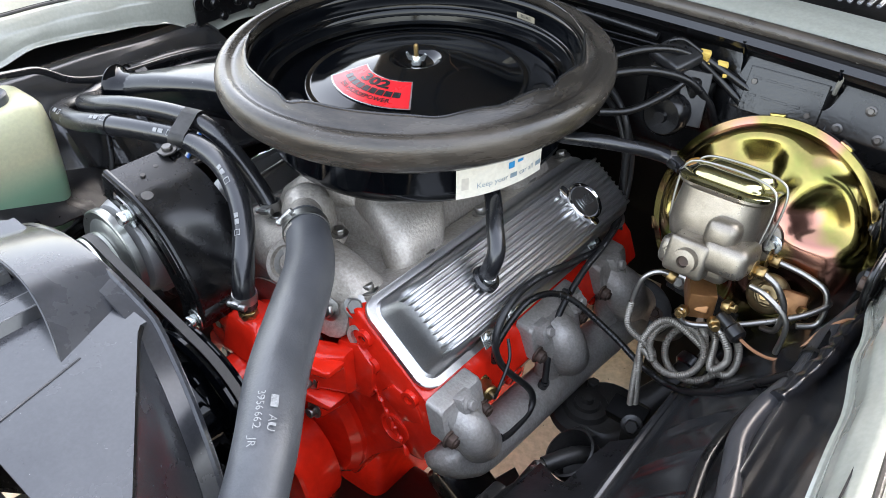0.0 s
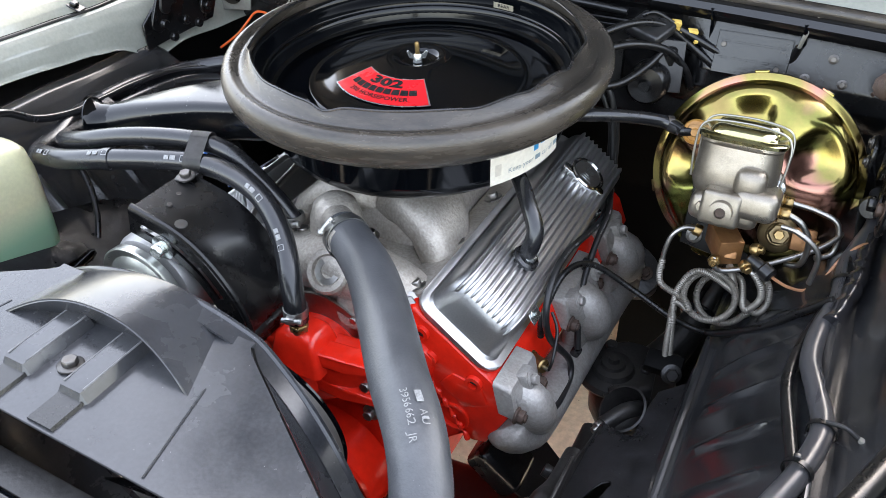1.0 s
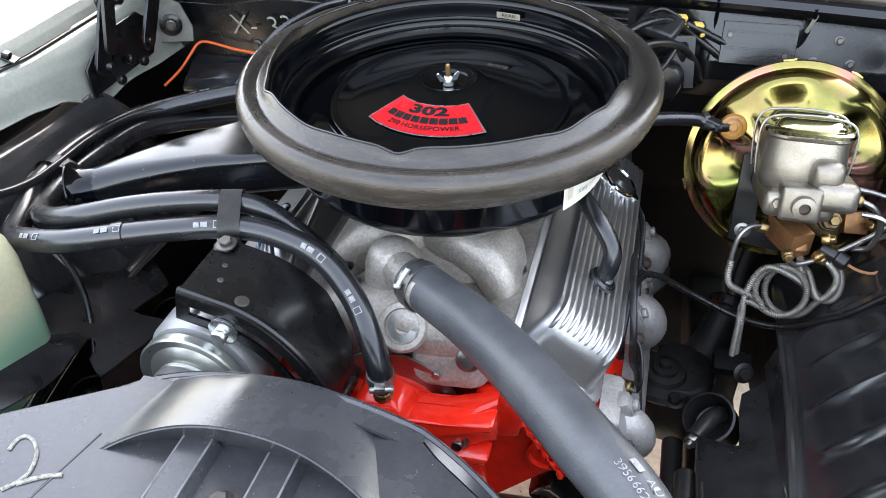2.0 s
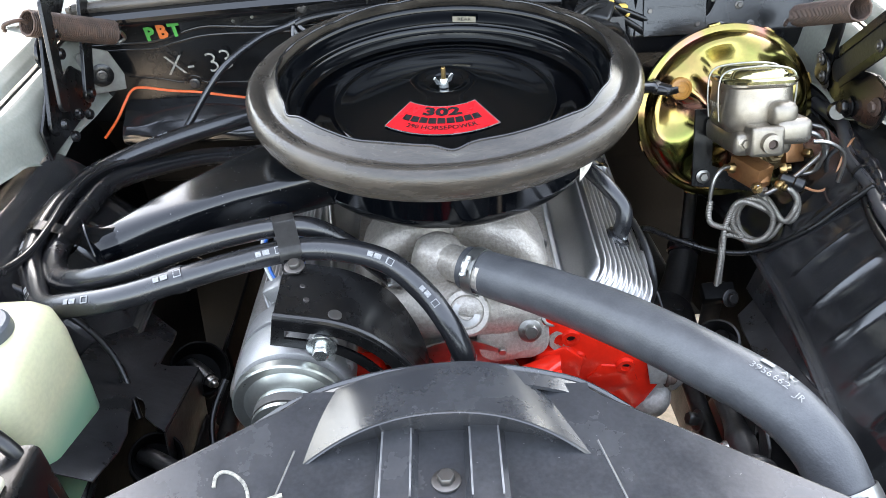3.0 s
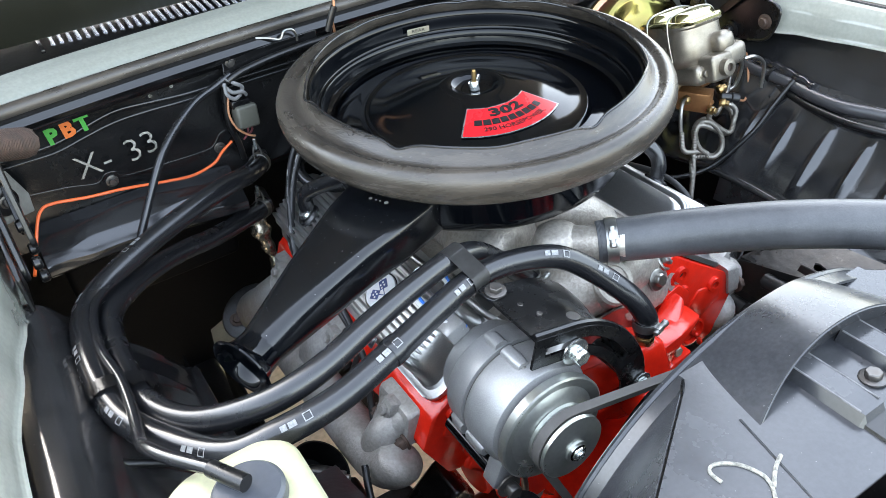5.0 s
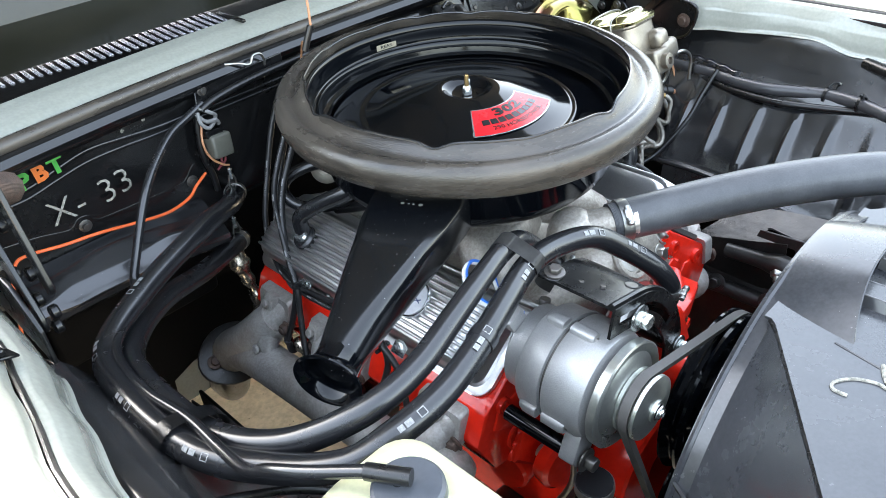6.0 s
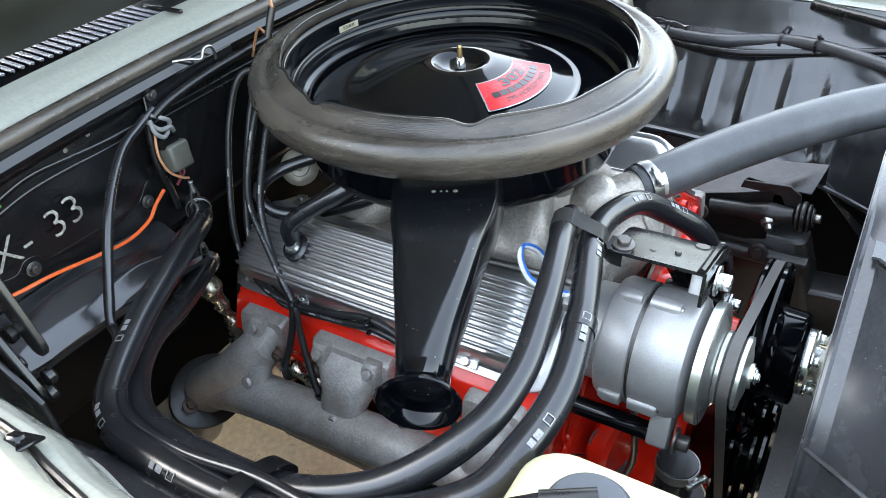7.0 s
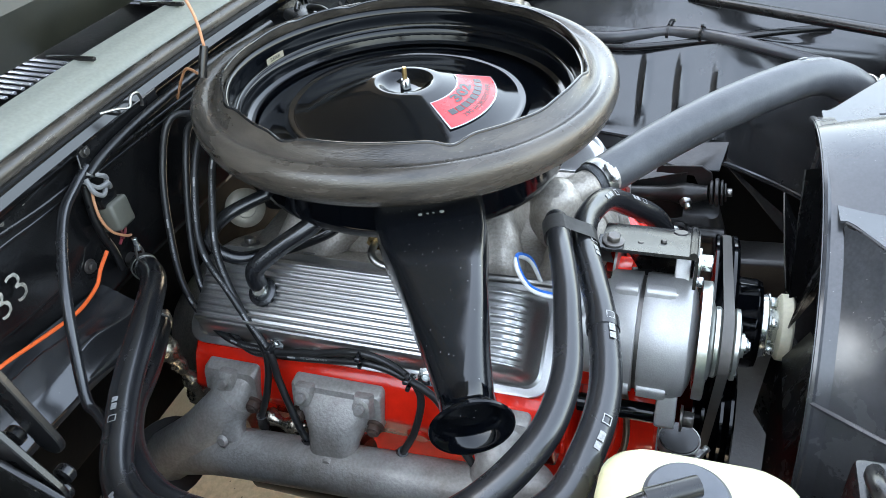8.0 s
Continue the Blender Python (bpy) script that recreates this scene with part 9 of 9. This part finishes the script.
# ---- firewall, brake side ----
def firewall_left():
    wm = thing("wiper_motor", (0.26, 0.28, 0.88), "black wiper motor with a black plastic cover", "wiper motor")
    part("case", block((0.085, 0.06, 0.075), pose(0.255, 0.285, 0.872, 0, 0, -12), 0.010, 3), BAY_BLACK, wm)
    part("can", lathe([(0, 0), (0.030, 0), (0.032, 0.004), (0.032, 0.06), (0.026, 0.068), (0.010, 0.070), (0.008, 0.076), (0, 0.076)], 32, aim((0.262, 0.285, 0.853), (0, -1, 0.1))), SATIN_BLACK, wm)
    part("cover", block((0.060, 0.05, 0.018), pose(0.248, 0.262, 0.930, 14, 8, -20), 0.006, 3), surface("black_plastic_cover", (0.014, 0.014, 0.0145), 0.34, second=(0.03, 0.03, 0.03), scale=40), wm)
    part("bracket", prism([(-0.02, -0.04), (0.016, -0.045), (0.024, 0.03), (-0.016, 0.036)], 0.004, aim((0.285, 0.255, 0.885), (0.5, -0.8, 0.35)), 0.001, 1), surface("dark_bracket_paint", (0.018, 0.018, 0.019), 0.4, second=(0.05, 0.048, 0.045), scale=50), wm)
    for p in ((0.277, 0.292, 0.930), (0.302, 0.298, 0.918)):
        part("connector", block((0.016, 0.010, 0.014), pose(*p, 20, 10, 30), 0.002), YELLOW_PLASTIC, wm, "yellow plastic connector")
        part("connector_tab", block((0.006, 0.012, 0.006), pose(p[0] + 0.007, p[1] - 0.003, p[2] - 0.008, 20, 0, 30), 0.001), YELLOW_PLASTIC, wm)
    for pts, r in (([(0.185, 0.17, 0.935), (0.225, 0.215, 0.948), (0.262, 0.262, 0.938), (0.30, 0.290, 0.905), (0.335, 0.295, 0.880), (0.36, 0.30, 0.85)], 0.0055), ([(0.195, 0.155, 0.922), (0.238, 0.20, 0.926), (0.278, 0.245, 0.908), (0.305, 0.268, 0.875), (0.318, 0.28, 0.84)], 0.0060), ([(0.21, 0.13, 0.882), (0.238, 0.165, 0.880), (0.262, 0.215, 0.892), (0.276, 0.25, 0.908)], 0.0055), ([(0.285, 0.290, 0.925), (0.33, 0.300, 0.902), (0.39, 0.305, 0.875), (0.44, 0.31, 0.855)], 0.0058), ([(0.275, 0.285, 0.935), (0.25, 0.275, 0.95), (0.232, 0.270, 0.945)], 0.003)):
        ob = thing("cable", pts[0], "black rubber-covered cable by the wiper motor", "cable", "firewall cables")
        part("cable", tube(pts, r, 10, 6), WIRE_BLACK, ob)
    # small stamped plate and studs
    dp = thing("stamped_plate", (0.395, 0.318, 0.90), "dark stamped plate with faint raised print", "plate")
    part("plate", block((0.105, 0.002, 0.060), pose(0.392, wall_y(0.39, 0.898) - 0.006, 0.898, -20, 0, 0), 0.0008, 1), BAY_BLACK, dp)
    part("edge", block((0.105, 0.0015, 0.0016), pose(0.392, wall_y(0.39, 0.926) - 0.0065, 0.926, -20, 0, 0), 0.0004, 1), BAY_BLACK, dp)
    for k in range(5):
        for j in range(2):
            part("print_bar", block((0.012 + 0.003 * ((k * 7 + j * 3) % 3), 0.001, 0.003), pose(0.352 + 0.020 * k, wall_y(0.39, 0.914 - 0.022 * j) - 0.0075, 0.914 - 0.022 * j, -20, 0, 0), 0.0003, 1), BAY_BLACK, dp)
    for p in ((0.350, 0.908), (0.43, 0.885), (0.47, 0.88), (0.52, 0.88), (0.50, 0.91)):
        bolt((p[0], wall_y(*p) - 0.004, p[1]), (0, -1, 0.3), 0.0045, FIREWALL, DARK_STEEL, name="stud_bolt")
    for x in (0.325, 0.455):
        part("seam", tube([(x, lip_y(x) - 0.004, 0.960), (x + 0.002, lip_y(x) + 0.0, 0.945), (x + 0.002, wall_y(x, 0.92) - 0.001, 0.92), (x, wall_y(x, 0.87) - 0.001, 0.87)], 0.003, 8, 4), GLOSS_BLACK, FIREWALL)
    hc = thing("hood_cable", (0.455, 0.31, 0.93), "silver and black cable over the cowl lip", "cable")
    part("silver_end", tube([(0.468, 0.300, 0.968), (0.460, 0.288, 0.955), (0.455, 0.292, 0.935), (0.452, 0.300, 0.92)], 0.003, 8, 5), GREY_PLASTIC, hc)
    part("sleeve", tube([(0.452, 0.300, 0.922), (0.446, 0.305, 0.900), (0.430, 0.305, 0.88)], 0.0055, 10, 4), WIRE_BLACK, hc)


firewall_left()


# ---- harness on the brake-side inner fender ----
def harness():
    ob = thing("wiring_harness", (0.57, -0.15, 0.77), "grey-black wiring harness tied to the inner fender", "wiring harness")
    main = [(0.60, 0.17, 0.79), (0.60, 0.08, 0.80), (0.588, 0.03, 0.793), (0.579, -0.011, 0.787), (0.578, -0.075, 0.786), (0.566, -0.135, 0.785), (0.563, -0.19, 0.786), (0.574, -0.235, 0.788), (0.584, -0.285, 0.790), (0.572, -0.345, 0.792), (0.548, -0.41, 0.79), (0.53, -0.48, 0.78), (0.53, -0.56, 0.76)]
    part("sleeve", tube(main, 0.0105, 14, 6), surface("dull_grey_sleeve", (0.030, 0.030, 0.033), 0.34, second=(0.07, 0.069, 0.069), scale=60, stretch=(1, 0.1, 1)), ob)
    second = [(0.586, 0.05, 0.785), (0.575, -0.05, 0.776), (0.560, -0.12, 0.772), (0.551, -0.165, 0.772), (0.548, -0.222, 0.773), (0.560, -0.29, 0.776), (0.568, -0.34, 0.780), (0.565, -0.40, 0.79), (0.575, -0.48, 0.80), (0.60, -0.56, 0.80)]
    part("sleeve", tube(second, 0.0062, 12, 6), WIRE_BLACK, ob)
    tape = [(0.600, 0.05, 0.797), (0.594, 0.0, 0.795), (0.592, -0.04, 0.797), (0.585, -0.085, 0.796), (0.574, -0.13, 0.793)]
    part("taped_branch", tube(tape, lambda t: 0.0095 + 0.0012 * math.sin(40 * t), 12, 12), surface("shiny_tape", (0.012, 0.012, 0.014), 0.16, second=(0.02, 0.02, 0.022), scale=60, bump=0.25, bump_scale=130), ob, "glossy wrapped tape branch")
    for p, ax in (((0.580, -0.045, 0.787), (0, 1, 0)), ((0.584, -0.285, 0.789), (0.1, 1, 0)), ((0.570, -0.345, 0.793), (0.3, 1, 0))):
        part("cable_tie", lathe([(0.0125, -0.0025), (0.0138, -0.0025), (0.0138, 0.0025), (0.0125, 0.0025), (0.0125, -0.0025)], 22, aim(p, ax)), WIRE_BLACK, ob)
    part("tie_tail", tube([(0.584, -0.285, 0.803), (0.600, -0.288, 0.806), (0.612, -0.292, 0.802)], 0.0022, 8, 4), WIRE_BLACK, ob)
    part("tie_end", block((0.008, 0.006, 0.004), pose(0.616, -0.293, 0.801, 0, 20, 0), 0.001), GREY_PLASTIC, ob)
    part("clip_end", block((0.006, 0.006, 0.005), pose(0.566, -0.344, 0.810), 0.0015), WIRE_BLACK, ob)
    fg = thing("grommet_connector", (0.585, 0.10, 0.80), "dark round grommet on the firewall edge", "connector")
    part("ring", lathe([(0, 0), (0.012, 0), (0.015, 0.004), (0.012, 0.012), (0, 0.012)], 24, aim((0.592, 0.085, 0.818), (-0.3, -0.9, 0.3))), RUBBER, fg)


harness()


# ---- small things low in the bay ----
def low_bits():
    ob = thing("fuel_hose", (-0.15, -0.3, 0.5), "short black hose on a red pump with clamps", "hose")
    part("hose", tube([(-0.215, -0.375, 0.62), (-0.214, -0.372, 0.57), (-0.205, -0.36, 0.50)], 0.022, 18, 4), RUBBER, ob)
    worm_clamp((-0.215, -0.375, 0.612), (0, 0, 1), 0.0225, ob, (-0.5, -0.8, 0.2))
    part("steel_line", tube([(-0.165, -0.30, 0.66), (-0.168, -0.31, 0.60), (-0.165, -0.31, 0.52), (-0.16, -0.28, 0.44)], 0.0045, 10, 5), STEEL, ob)
    for p in ((-0.145, -0.277, 0.50), (-0.165, -0.262, 0.545), (-0.12, -0.272, 0.46)):
        bolt(p, (-0.3, -1, 0), 0.009, ENGINE, STEEL)
    part("cover_rib", drum((-0.14, -0.262, 0.52), (-0.2, -1, 0), 0.045, 0.03, 0.006), RED_PAINT, ENGINE)
    st = thing("starter_motor", (-0.2, 0.2, 0.4), "black starter motor beside the sump", "starter motor")
    part("body", drum((-0.20, 0.06, 0.40), (0, 1, 0), 0.055, 0.17, 0.006), CHASSIS_BLACK, st)
    part("solenoid", drum((-0.225, 0.08, 0.46), (0, 1, 0), 0.028, 0.11, 0.004), CHASSIS_BLACK, st)
    hs = thing("heat_shield", (-0.27, 0.1, 0.55), "crinkled foil heat sleeve by the spark plugs", "heat sleeve")
    part("sleeve", tube([(-0.262, 0.15, 0.575), (-0.268, 0.12, 0.570), (-0.266, 0.085, 0.572), (-0.265, 0.055, 0.570)], lambda t: 0.010 + 0.003 * math.sin(17 * t), 12, 8), FOIL, hs)
    ln = thing("frame_hose", (-0.36, -0.30, 0.55), "thin black hose looping by the frame rail", "hose")
    part("hose", tube([(-0.33, -0.20, 0.60), (-0.345, -0.25, 0.57), (-0.33, -0.31, 0.53), (-0.31, -0.33, 0.48), (-0.33, -0.34, 0.42)], 0.005, 10, 6), WIRE_BLACK, ln)
    part("pipe", tube([(-0.60, -0.18, 0.79), (-0.50, -0.21, 0.745), (-0.44, -0.25, 0.70), (-0.41, -0.30, 0.64)], 0.0045, 10, 6), WIRE_BLACK, ln)


low_bits()
